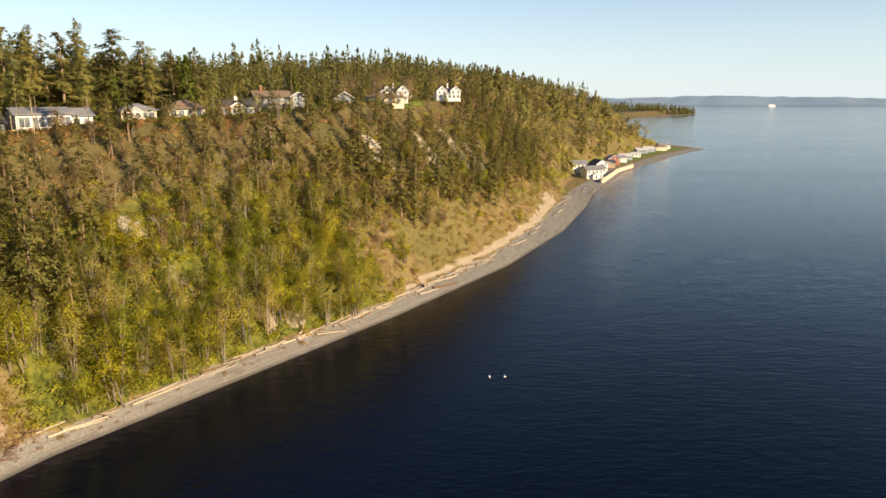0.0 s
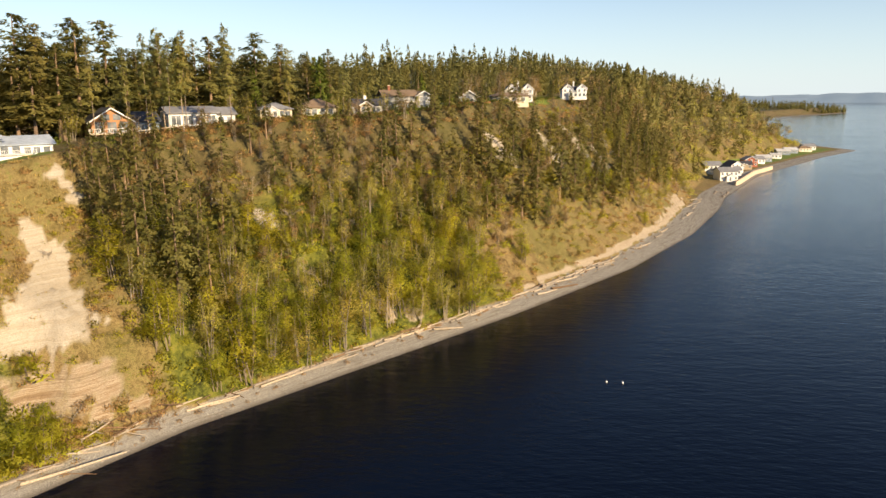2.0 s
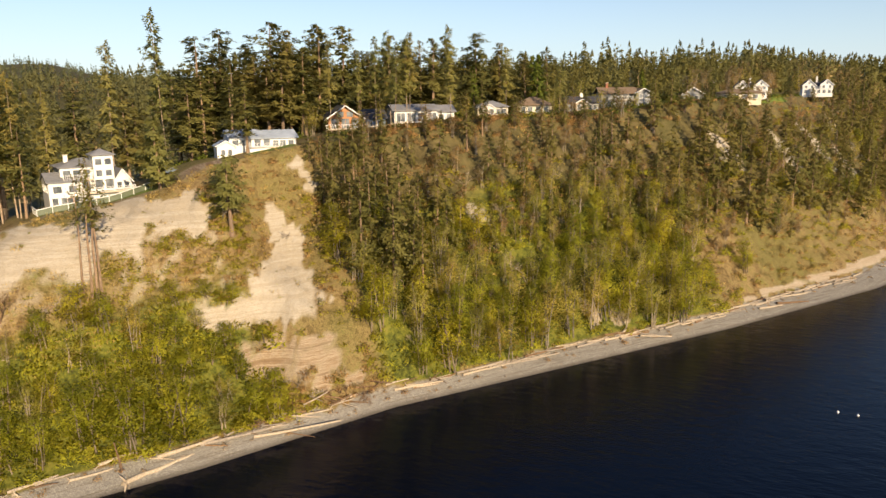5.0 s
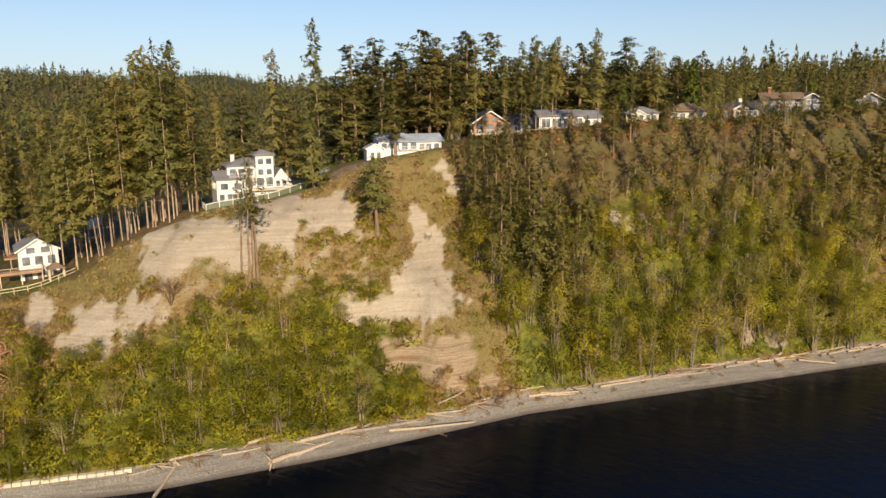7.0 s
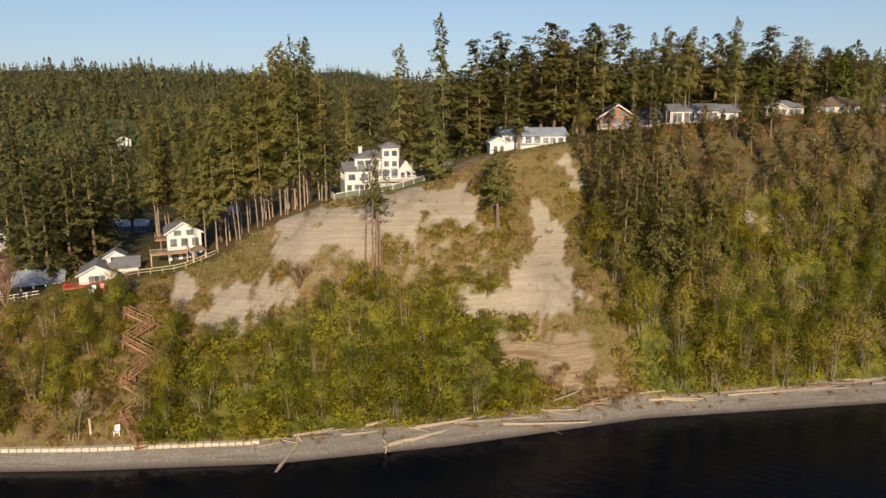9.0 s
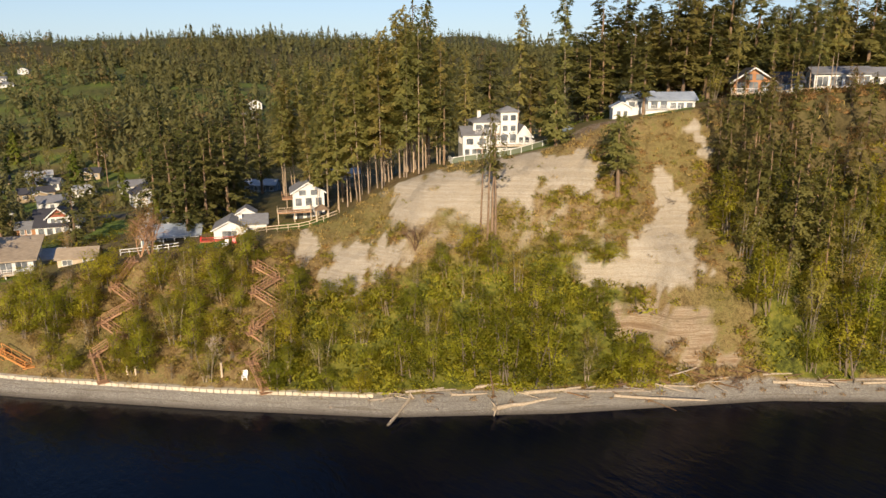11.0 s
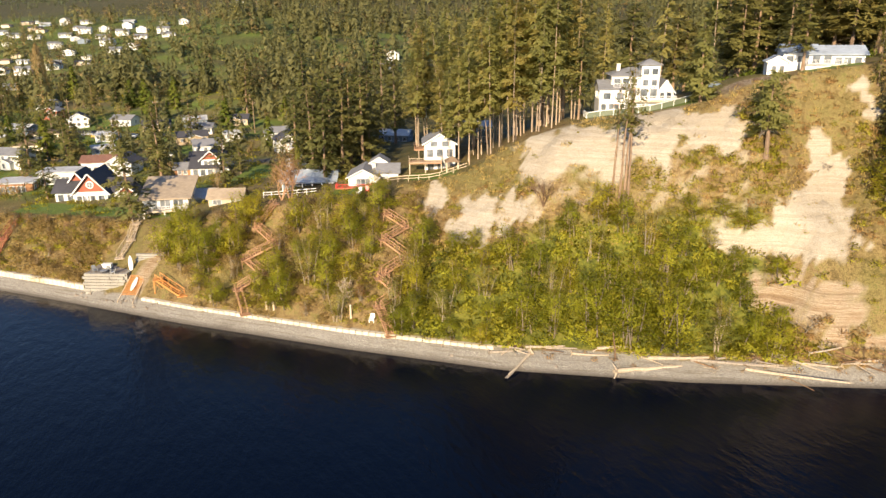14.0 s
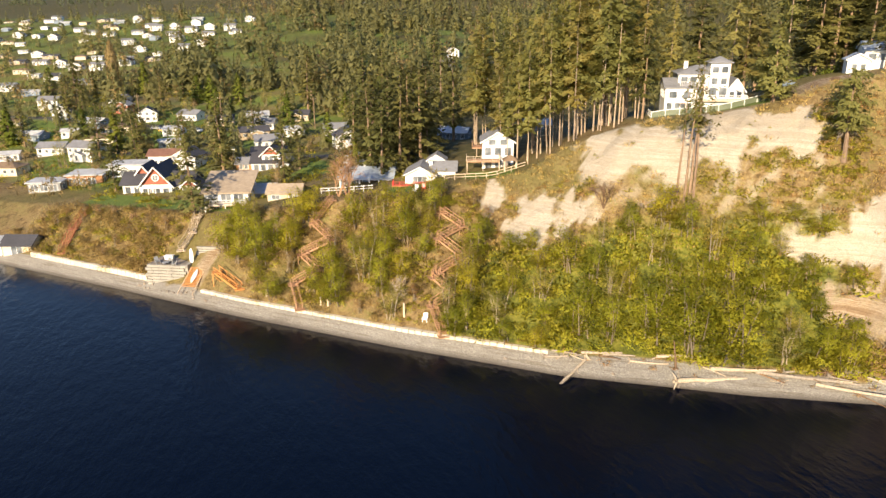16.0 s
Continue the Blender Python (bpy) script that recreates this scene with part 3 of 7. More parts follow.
def fir(seed, h, base, reach, whorls, sprays, size, power=0.75, broken=0.0, droop=0.25, thick=0.0105):
    """A fir: trunk and crown soups. base: where the crown begins (share of h); reach: longest branch in metres."""
    r = np.random.RandomState(seed)
    trunk, crown = Soup(), Soup()
    lean = r.normal(0, 0.012, 2)
    wob = r.normal(0, 0.10, (7, 2)) * np.linspace(0, 1, 7)[:, None]
    zs = np.linspace(0, h * 0.985, 7)
    spine = np.stack([lean[0] * zs + wob[:, 0], lean[1] * zs + wob[:, 1], zs], 1)
    r0 = thick * h + 0.04
    trunk.stick(spine, [r0 * 1.35, r0, r0 * 0.85, r0 * 0.7, r0 * 0.5, r0 * 0.3, 0.03], 7)
    centre = lambda z: np.array([np.interp(z, zs, spine[:, 0]), np.interp(z, zs, spine[:, 1]), z])  # noqa: E731
    for _ in range(int(14 * base)):      # dead stubs under the crown
        z, a, ln = r.uniform(0.3 * base, base) * h, r.uniform(0, 6.28), r.uniform(0.5, 2.0)
        p = centre(z)
        trunk.stick([p, p + ln * np.array([np.cos(a), np.sin(a), r.uniform(-0.3, 0.2)])], [0.05, 0.015], 3)
    ats, alongs, sides, hl, hw = [], [], [], [], []
    gap = r.uniform(0, 6.28)
    for k in range(whorls):
        t = min(0.99, (k - k % 2 + r.uniform(0, 1.9)) / whorls)
        z = h * (base + (1 - base) * t)
        a = r.uniform(0, 6.28)
        ln = reach * ((1 - t) ** power * 0.96 + 0.05) * r.uniform(0.45, 1.1) * (0.55 + 0.45 * min(1, t / 0.18))
        ln *= 1 + 0.25 * np.cos(a - gap) * broken
        if r.uniform() < broken * 0.35:
            ln *= 0.35
        rise = -droop * (1 - t) + 0.3 * t + r.normal(0, 0.08)
        out = np.array([np.cos(a), np.sin(a), rise])
        p0 = centre(z)
        if ln > 1.6 and k % 2 == 0:
            crown.stick([p0, p0 + out * ln * 0.8 + (0, 0, -0.06 * ln)], [0.05 + 0.008 * ln, 0.012], 3)
        m = max(7, int(2 * sprays * (ln / reach) ** 0.65) + 3)
        f = np.sqrt(r.uniform(0.04, 1, m))
        spread = r.normal(0, 0.2, m) * ln * f * 0.7
        across = np.array([-np.sin(a), np.cos(a), 0])
        at = p0 + out * (ln * f)[:, None] + across * spread[:, None] + np.stack([np.zeros(m), np.zeros(m), -0.16 * ln * f ** 2 + r.normal(-0.08, 0.26, m)], 1)
        d = unit(np.array([np.cos(a), np.sin(a), 0]) * r.uniform(0.2, 1, m)[:, None] + across * r.normal(0, 0.75, m)[:, None] + np.stack([np.zeros(m), np.zeros(m), r.normal(-0.34, 0.32, m)], 1))
        s = unit(np.cross(d, np.stack([r.normal(0, 0.45, m) + 0.7 * np.cos(a), r.normal(0, 0.45, m) + 0.7 * np.sin(a), r.uniform(0.3, 0.9, m)], 1)))
        g = size * r.uniform(0.6, 1.35, m) * (0.65 + 0.35 * (1 - t))
        ats.append(at), alongs.append(d), sides.append(s), hl.append(1.35 * g), hw.append(g * r.uniform(0.26, 0.46, m))
    crown.blades(*(np.concatenate(q) for q in (ats, alongs, sides, hl, hw)))
    return trunk, crown


def broadleaf(seed, h, spread, stems, leaves, size, low=0.15, bare=0.0):
    """An alder or willow: a few pale stems, steeply rising twigs, a loose plume of fine leaves."""
    r = np.random.RandomState(seed)
    trunk, crown = Soup(), Soup()
    twigs = []
    for _ in range(stems):
        a, tilt = r.uniform(0, 6.28), r.uniform(0.02, 0.13)
        d = np.array([np.cos(a) * tilt, np.sin(a) * tilt, 1.0])
        hh = h * r.uniform(0.72, 1.0)
        foot = np.array([*r.normal(0, 0.05 * h, 2), 0.0])
        bend = r.normal(0, 0.05, 2) * hh
        f = np.linspace(0, 1, 5)
        line = foot + d * (f * hh * 0.95)[:, None] + np.stack([bend[0] * f**2, bend[1] * f**2, 0 * f], 1)
        r0 = 0.0055 * h + 0.025
        trunk.stick(line, r0 * np.array([1.2, 1.0, 0.7, 0.45, 0.15]), 5)
        twigs.append((line[3], line[4], 0.7 * spread))
        for k in range(13):
            q = low + 0.04 + (0.9 - low) * (k + r.uniform(0, 1)) / 13
            p = np.array([np.interp(q, f, line[:, j]) for j in range(3)])
            b, up = r.uniform(0, 6.28), r.uniform(0.5, 1.7)
            ln = spread * r.uniform(0.5, 1.0) * (1.2 - 0.85 * q)
            e = p + ln * unit(np.array([np.cos(b), np.sin(b), up]))
            if k % 2 == 0:
                trunk.stick([p, e], [r0 * 0.35, 0.012], 3)
            twigs.append((p, e, ln))
    n = int(2 * leaves * (1 - bare))
    w = np.array([t[2] for t in twigs])
    pick = r.choice(len(twigs), n, p=w / w.sum())
    q = 0.3 + 0.85 * r.uniform(0, 1, n) ** 0.6
    p, e = np.array([t[0] for t in twigs])[pick], np.array([t[1] for t in twigs])[pick]
    at = p + (e - p) * q[:, None] + r.normal(0, 1, (n, 3)) * np.array([0.11, 0.11, 0.1]) * spread * (0.6 + 0.5 * q)[:, None]
    at[:, 2] = np.maximum(at[:, 2], 0.1 * h * r.uniform(0, 1, n))
    d = unit(r.normal(0, 1, (n, 3)) + (0, 0, 0.5))
    s = unit(np.cross(d, r.normal(0, 1, (n, 3)) + (0, 0, 0.8)))
    g = size * r.uniform(0.5, 1.25, n)
    crown.blades(at, d, s, 1.25 * g, g * r.uniform(0.25, 0.42, n))
    return trunk, crown


def thorn(seed, h, spread):
    """A leafless shrub or tree: twigs forking three times."""
    r = np.random.RandomState(seed)
    s = Soup()

    def fork(p, d, ln, rad, depth):
        e = p + d * ln
        s.stick([p, p + d * ln * 0.5 + r.normal(0, 0.04, 3) * ln, e], [rad, rad * 0.8, rad * 0.55], 4 if depth > 1 else 3)
        if depth:
            for _ in range(4 if depth > 1 else 5):
                fork(p + d * ln * r.uniform(0.45, 1), unit(d + r.normal(0, 0.55, 3) * (1, 1, 0.6) + (0, 0, 0.12)), ln * r.uniform(0.5, 0.75), rad * 0.5, depth - 1)

    for _ in range(spread):
        fork(np.zeros(3), unit(np.array([*r.normal(0, 0.3, 2), 1.0])), h * 0.4, 0.016 * h, 3)
    return s


def proto(name, soups, mats):
    tall = soups[1].arrays()[0][:, 2].max()
    leafy = name in ("alder", "maple", "brush_tree")
    rounded = {"trunk": None, "crown": (0.25, 0.55 * tall) if leafy else (0.5, None)}
    return [(part_name, soup.mesh(name + "_" + part_name, mat, rounded[part_name])) for part_name, soup, mat in zip(("trunk", "crown"), soups, mats)]


FIR = [proto("fir", fir(11 + k, 30, b, rc, 112, 12, 0.74, pw, br), (M["bark"], M["fir"])) for k, (b, rc, pw, br) in enumerate(
    ((0.16, 6.6, 0.62, 0.5), (0.22, 6.2, 0.7, 0.8), (0.08, 7.2, 0.75, 0.4), (0.3, 6.4, 0.5, 1.1), (0.12, 5.4, 0.55, 0.9)))]
GROVE = [proto("grove_fir", fir(31 + k, 32, b, rc, 100, 12, 0.66, pw, br, thick=0.0024), (M["grove_bark"], M["grove"])) for k, (b, rc, pw, br) in enumerate(
    ((0.34, 4.2, 0.5, 0.9), (0.42, 3.8, 0.42, 1.1), (0.28, 4.5, 0.55, 0.7)))]
TOPFIR = [proto("top_fir", fir(21 + k, 30, b, rc, 118, 14, 0.8, pw, br, 0.16), (M["bark"], M["fir"])) for k, (b, rc, pw, br) in enumerate(((0.2, 6.4, 0.42, 1.2), (0.26, 6.0, 0.36, 1.5), (0.16, 6.8, 0.5, 1.0), (0.3, 5.6, 0.4, 1.4)))]
YARD = [proto("yard_fir", fir(41 + k, 30, b, rc, 112, 13, 0.78, pw, br, 0.12), (M["bark"], M["yard"])) for k, (b, rc, pw, br) in enumerate(((0.14, 6.6, 0.6, 0.8), (0.2, 6.0, 0.5, 1.0), (0.08, 6.8, 0.7, 0.6)))]
CEDAR = [proto("cedar", fir(61 + k, 20, 0.03, 4.6, 150, 10, 0.85, 0.85, 0.1, 0.35), (M["bark"], M["cedar"])) for k in range(2)]
ALDER = [proto("alder", broadleaf(71 + k, 12, 3.4, 5, 1400, 0.28, low=0.02), (M["grey_bark"], M["alder"])) for k in range(4)]
MAPLE = [proto("maple", broadleaf(81 + k, 12, 3.0, 5, 1050, 0.24, low=0.08), (M["pale_bark"], M["maple"])) for k in range(3)]
BRUSHY = [proto("brush_tree", broadleaf(91 + k, 7, 2.1, 5, 560, 0.18, low=0.1), (M["pale_bark"], M["brush"])) for k in range(2)]


def plant(kind, name, label, u, off, h, full, rng, sink=0.15, group="", broad=1.0):
    """One tree, an Empty at its foot with trunk and crown. full: the height at which its mesh was built."""
    v = off + shore(u)
    x, y = to_xy(u, v)
    z = float(height(u, v)[0])
    ob = new(name)
    s = h / full
    wide = s * rng.uniform(0.85, 1.15) * broad
    ob.matrix_basis = Matrix.LocRotScale((x, y, z - sink), Euler((rng.normal(0, 0.02), rng.normal(0, 0.02), rng.uniform(0, 6.28))), (wide, wide, s))
    for part_name, me in kind:
        p = new(part_name, me)
        p.parent = ob
        if part_name == "trunk" and me.name.startswith(("alder", "maple", "brush")):
            tagged(p, kind="stuff")      # many thin stems and limbs
    return tagged(ob, label, "tree", group)


def clear_of(u, off, spots):
    return all(((u - a) / ru) ** 2 + ((off - b) / ro) ** 2 > 1 for a, b, ru, ro in spots)


# stairs, houses and gardens stay free of trees, as do gaps that show the far sand scars to the camera: u, off, and half
# widths
WORKS = [(-81, 13, 4, 8), (-79, 6, 9, 5), (-85.5, 15, 2.5, 9), (-116.5, 11, 2, 7), (-70, 5, 4, 3)]
KEEP_OUT = [(-79, 6, 9, 5), (-31, 17, 3.4, 15), (-55.5, 13, 3.4, 11), (-82, 14, 7, 9), (-70, 6, 4, 3), (9, 47, 14, 9), (40, 50, 11, 9), (70, 68, 7, 7), (86, 68, 9, 7), (-44, 40, 12, 10), (-30, 46, 8, 8),
            (-82, 28, 10, 10), (-72, 28, 7, 6), (-110, 36, 16, 12), (-93, 62, 10, 10), (107, 68, 9, 7), (122, 66, 9, 8), (137, 70, 8, 9), (160, 70, 13, 12), (172, 60, 8, 8), (205, 66, 14, 10), (230, 64, 18, 10), (-140, 40, 14, 12), (-112, 8, 5, 5), (170, 34, 4, 7), (202, 34, 4, 7), (224, 34, 5, 7), (237, 30, 4, 6), (257, 38, 5, 7), (-168, 92, 14, 7)]


def scatter(rng, n, u0, u1, q0, q1, spacing):
    """Spots on the bank between shares q0 and q1 of its slope, no two nearer than spacing."""
    got = []
    for _ in range(n * 12):
        u, q = rng.uniform(u0, u1), rng.uniform(q0, q1)
        foot, top = np.interp(u, U_FOOT, O_FOOT), np.interp(u, U_TOP, O_TOP)
        off = foot + (top - foot) * q
        if not clear_of(u, off, KEEP_OUT) or any((u - a) ** 2 + (off - b) ** 2 < spacing**2 for a, b, _ in got):
            continue
        z = float(height(u, off + shore(u))[0])
        if q < 1 and sand_cover(np.array([u]), np.array([z]))[0] > 0.5:
            continue
        got.append((u, off, q))
        if len(got) >= n:
            break
    return got


rng = np.random.RandomState(7)
FIR_LABEL, ALDER_LABEL = "dark green fir on the steep bluff slope", "spring-green alder with pale thin stems on the bluff"

# firs on the slope beyond the slide
for u, off, q in scatter(rng, 24, 48.5, 61, 0.2, 0.95, 3.0):
    plant(FIR[rng.randint(5)], "fir_tree", "dense dark fir beside the bare sand slide", u, off, rng.uniform(14, 22) * (1.25 - 0.8 * q), 30, rng, group="firs on the bluff")
for u, off, q in scatter(rng, 44, 61, 128, 0.38, 0.94, 5.4):
    plant(FIR[rng.randint(5)], "fir_tree", FIR_LABEL, u, off, rng.uniform(8, 16) * (1.15 - 0.3 * q), 30, rng, group="firs on the bluff")
for u, off, q in scatter(rng, 125, 128, 345, 0.24, 0.97, 6.0):
    if u < 215 and q < 0.3:
        continue
    if 198 < u < 270 and q > 0.74:      # left clear so that the gabled houses show in the camera's view
        continue
    plant(FIR[rng.randint(5)], "fir_tree", FIR_LABEL, u, off, rng.uniform(10, 18) * (1.2 - 0.35 * q), 30, rng, group="firs on the bluff", broad=1.2)

# alders and budding trees low on the slope
for u, off, q in scatter(rng, 88, 46, 132, 0.0, 0.55, 3.6):
    kind = ALDER[rng.randint(4)] if rng.uniform() < 0.55 else MAPLE[rng.randint(3)]
    plant(kind, "alder", ALDER_LABEL, u, off, rng.uniform(7.5, 13) * (1.1 - 0.5 * q), 12, rng, group="alders on the bluff", broad=1.25)
for u, off, q in scatter(rng, 96, 120, 345, 0.06, 0.7, 4.0):
    if 150 < u < 215 and q < 0.26:      # the open tan foot of the bank
        continue
    kind = (ALDER + MAPLE + BRUSHY)[rng.randint(9)]
    plant(kind, "alder", "young leafing tree on the bluff slope", u, off, rng.uniform(5.5, 10), 12, rng, group="alders on the bluff", broad=1.2)
for u, off, q in scatter(rng, 54, -26, 31, 0.0, 0.5, 3.4):
    plant(ALDER[rng.randint(4)] if rng.uniform() < 0.85 else MAPLE[rng.randint(3)], "alder", "low bushy alder under the sand slide", u, off, rng.uniform(6, 10) * (1.1 - 0.6 * q) * (0.55 if u > 17 or u < -11 else 1.0), 12, rng, group="alders on the bluff", broad=1.5 if -11 < u < 17 else 2.2)
for u, off, q in scatter(rng, 78, -84, -24, 0.04, 0.9, 2.9):
    kind = ALDER[rng.randint(4)] if rng.uniform() < 0.6 else (MAPLE + BRUSHY)[rng.randint(5)]
    plant(kind, "alder", "leafing shrubby tree on the low bank", u, off, rng.uniform(4.5, 8.2), 11.5, rng, group="alders on the bluff", broad=1.5)
for u, off, q in scatter(rng, 16, -130, -90, 0.15, 0.9, 3.2):
    plant(BRUSHY[rng.randint(2)], "brush_tree", "russet shrub on the low bank", u, off, rng.uniform(2, 3.5), 7, rng, group="brush trees", broad=1.7)
for u, off, q in scatter(rng, 70, 128, 345, 0.22, 0.98, 4.4):
    plant(BRUSHY[rng.randint(2)], "brush_tree", "brown leafless brush tree high on the bluff", u, off, rng.uniform(4, 8), 7, rng, group="brush trees", broad=1.2)
for u, off, q in scatter(rng, 60, 52, 130, 0.35, 1.0, 4.2):
    plant(BRUSHY[rng.randint(2)], "brush_tree", "brown leafless brush tree high on the bluff", u, off, rng.uniform(4, 7), 7, rng, group="brush trees", broad=1.2)

# the grove behind the slide, and single trees along the top: u, off, height
GROVE_SPOTS = [(-22, 46, 27), (-20, 52, 30), (-18, 44, 29), (-16, 49, 33), (-14, 45, 31), (-12.5, 53, 30), (-11, 47, 32), (-9, 43, 30), (-8, 52, 33), (-6, 48, 35), (-4.5, 44, 29),
               (-3.5, 54, 36), (-2, 49, 28), (-25, 50, 26), (-27, 57, 27), (-23, 60, 28), (-19, 62, 30), (-15, 60, 31), (-9, 62, 31), (-4, 64, 30), (-30, 62, 24), (-24, 43, 24), (1, 62, 27), (-13, 67, 30), (-21, 42, 26), (-17, 41, 27), (-13, 41.5, 28), (-8, 40.5, 27), (-5.5, 41, 30), (-15, 46.5, 33), (-10, 44.5, 34), (-7, 45, 31), (-26, 46, 22), (-20, 47, 28), (-17, 53, 31), (-12, 43, 27), (-11, 50, 33), (-6.5, 52, 33), (-4, 47, 31), (-2, 45, 27), (-14, 56, 32), (-7, 57, 33), (-28, 50, 23), (-22, 55, 28), (0, 56, 27), (-19, 58, 29), (-10, 58, 32), (3, 58, 24), (-24, 64, 31), (-27, 66, 33), (-31, 68, 33), (-34, 64, 31), (-36, 70, 32), (-38, 66, 29), (-40, 74, 29), (-29, 72, 34), (-33, 76, 33), (-25, 70, 34), (-21, 68, 34), (-17, 66, 34), (-35, 58, 28), (-28, 60, 31)]
for u, off, h in GROVE_SPOTS:
    plant(GROVE[rng.randint(3)], "fir_tree", "tall slender fir with a long bare trunk in a grove", u + rng.normal(0, 0.5), off + rng.normal(0, 0.5), h * 0.9, 32, rng, group="fir grove", broad=1.15)
TOP_SPOTS = [(15.7, 64, 28), (28.1, 74, 33), (37.9, 84, 30), (45.8, 90, 31), (45.5, 70, 18.5), (54.4, 78, 30), (56.4, 70, 26), (68, 84, 27), (68, 81, 28), (76, 84, 27.5), (79.5, 81, 20.5), (88, 80, 24), (94.6, 84, 23), (99.5, 84, 23), (101, 80, 23),
             (111, 90, 24.5), (115.5, 80, 24), (122.5, 79, 21), (138.6, 90, 19), (134.4, 82, 18), (153.8, 95, 21), (9.3, 62, 21), (35, 66, 19), (41, 64, 17), (50, 66, 20), (52, 62, 19), (58, 66, 21), (60, 80, 24), (47, 80, 24), (40, 78, 22), (63, 88, 24), (34, 80, 20),
             (72, 92, 24), (82, 90, 22), (105, 88, 20), (118, 88, 19), (126, 84, 17), (146, 90, 17), (20, 76, 20), (24, 88, 20), (38, 94, 24), (55, 92, 26), (47, 98, 26), (66, 96, 25), (87, 94, 22), (95, 96, 21), (130, 94, 18), (31, 62, 17), (44, 74, 22), (49, 72, 22), (51, 84, 25), (57, 82, 26), (61, 72, 22), (64, 92, 24), (71, 86, 23), (74, 96, 24), (84, 84, 20), (91, 90, 22), (98, 90, 22), (103, 94, 20), (108, 82, 19), (113, 94, 20), (120, 94, 19), (34, 90, 24), (43, 84, 25)]
for u, off, h in TOP_SPOTS:
    slim = u in (28.1, 15.7)
    kind = GROVE[0] if slim else (TOPFIR + TOPFIR + FIR)[rng.randint(13)]
    plant(kind, "fir_tree", "tall fir on the bluff top beside the houses", u, off, h, 31, rng, group="firs on the bluff top", broad=1.1 if slim else 1.6)
for u, off, h in [(71.9, 55, 21), (75.4, 54.5, 22), (72.4, 46.5, 19), (75.7, 47, 20), (76.9, 48, 21), (87.4, 47.5, 22), (66, 51, 18), (104.3, 49.5, 17), (125.9, 56, 15), (62, 58, 20)]:
    plant(GROVE[rng.randint(3)], "fir_tree", "slender fir with a bare trunk at the cliff edge", u, off, h, 32, rng, group="firs on the bluff top")
for u, off, h in [(-0.5, 42.5, 15)]:
    plant(FIR[(3, 1)[u > 5]], "fir_tree", "weathered fir leaning at the edge of the sand slide", u, off, h, 30, rng)
for u, off, h in [(131.5, 73, 17), (140, 86, 17), (146, 94, 15), (172, 70, 11), (112, 76, 14), (-60, 44, 9)]:
    plant(CEDAR[rng.randint(2)], "cedar_tree", "bright green cone-shaped cedar in a garden", u, off, h, 20, rng)
for u, off, h in [(104, 76, 8), (118, 62, 5), (133, 68, 6), (147, 72, 7), (152, 61, 6), (166, 66, 9), (176, 76, 9), (180, 62, 5), (194, 68, 8), (192, 58, 5), (212, 76, 9), (222, 72, 9), (230, 74, 10), (243, 68, 9), (238, 78, 9), (252, 72, 8), (276, 66, 9), (284, 72, 10), (58, 60, 6), (99, 60, 5), (113, 57, 4), (128, 58, 4.5), (143, 58, 5), (157, 58, 4), (165, 59, 6), (200, 57, 4), (210, 60, 5), (226, 59, 6), (214, 57, 4.5), (222, 56, 4), (259, 57, 5), (274, 60, 5), (246, 60, 5), (250, 63, 6), (268, 62, 6), (134, 60, 4), (186, 58, 4)]:
    kind = (MAPLE + BRUSHY + YARD)[rng.randint(8)]
    plant(kind, "garden_tree", "garden tree beside a house on the bluff top", u, off, h * 1.35, 12 if kind in MAPLE else 7 if kind in BRUSHY else 30, rng, group="garden trees", broad=1.2 if kind not in YARD else 1.5)
# trees of the gardens on the low bank
for u, off, h in [(-88.6, 19.5, 21), (-105, 53.6, 20), (-108, 57, 17), (-143.8, 61.7, 15), (-79.6, 44, 15), (-56, 44, 22), (-54, 50, 24), (-59, 52, 23), (-51, 55, 24), (-62, 58, 22), (-48, 60, 24), (-56, 62, 25), (-66, 62, 20), (-126, 34, 12), (-83.8, 59.4, 9), (-150, 70, 16), (-131, 109, 15), (-127, 127, 15), (-225, 109, 16), (-229, 112, 17), (-220, 112, 14), (-194, 148, 14), (-195, 134, 17),
                  (-52, 40, 20), (-50, 46, 23), (-57, 48, 24), (-63, 50, 21), (-47, 52, 24), (-54, 56, 25), (-60, 66, 24), (-52, 70, 25), (-66, 70, 22), (-68, 78, 22), (-58, 80, 24), (-48, 84, 25), (-130, 66, 12)]:
    plant(YARD[rng.randint(3)], "fir_tree", "broad fir standing among the shore houses", u, off, h * (0.88 if -70 < u < -40 else 1.0), 30, rng, group="firs among the houses", broad=1.4)
madrona_bark = bark("madrona_bark", (0.24, 0.13, 0.075), (0.42, 0.27, 0.17))
for u, off, h in ((-53, 24, 12), (-56, 26, 9)):
    branching = thorn(15 + int(h), h, 3)
    leafage = broadleaf(19, h, 0.36 * h, 5, 900, 0.22, low=0.35)[1]
    plant(proto("madrona", (branching, leafage), (madrona_bark, M["brush"])), "madrona_tree", "orange-barked forking tree with a thin brown crown above the bank", u, off, h, h, rng)
plant(BRUSHY[1], "garden_tree", "leafless brown tree beside a shore house", -74, 32, 8, 7, rng)


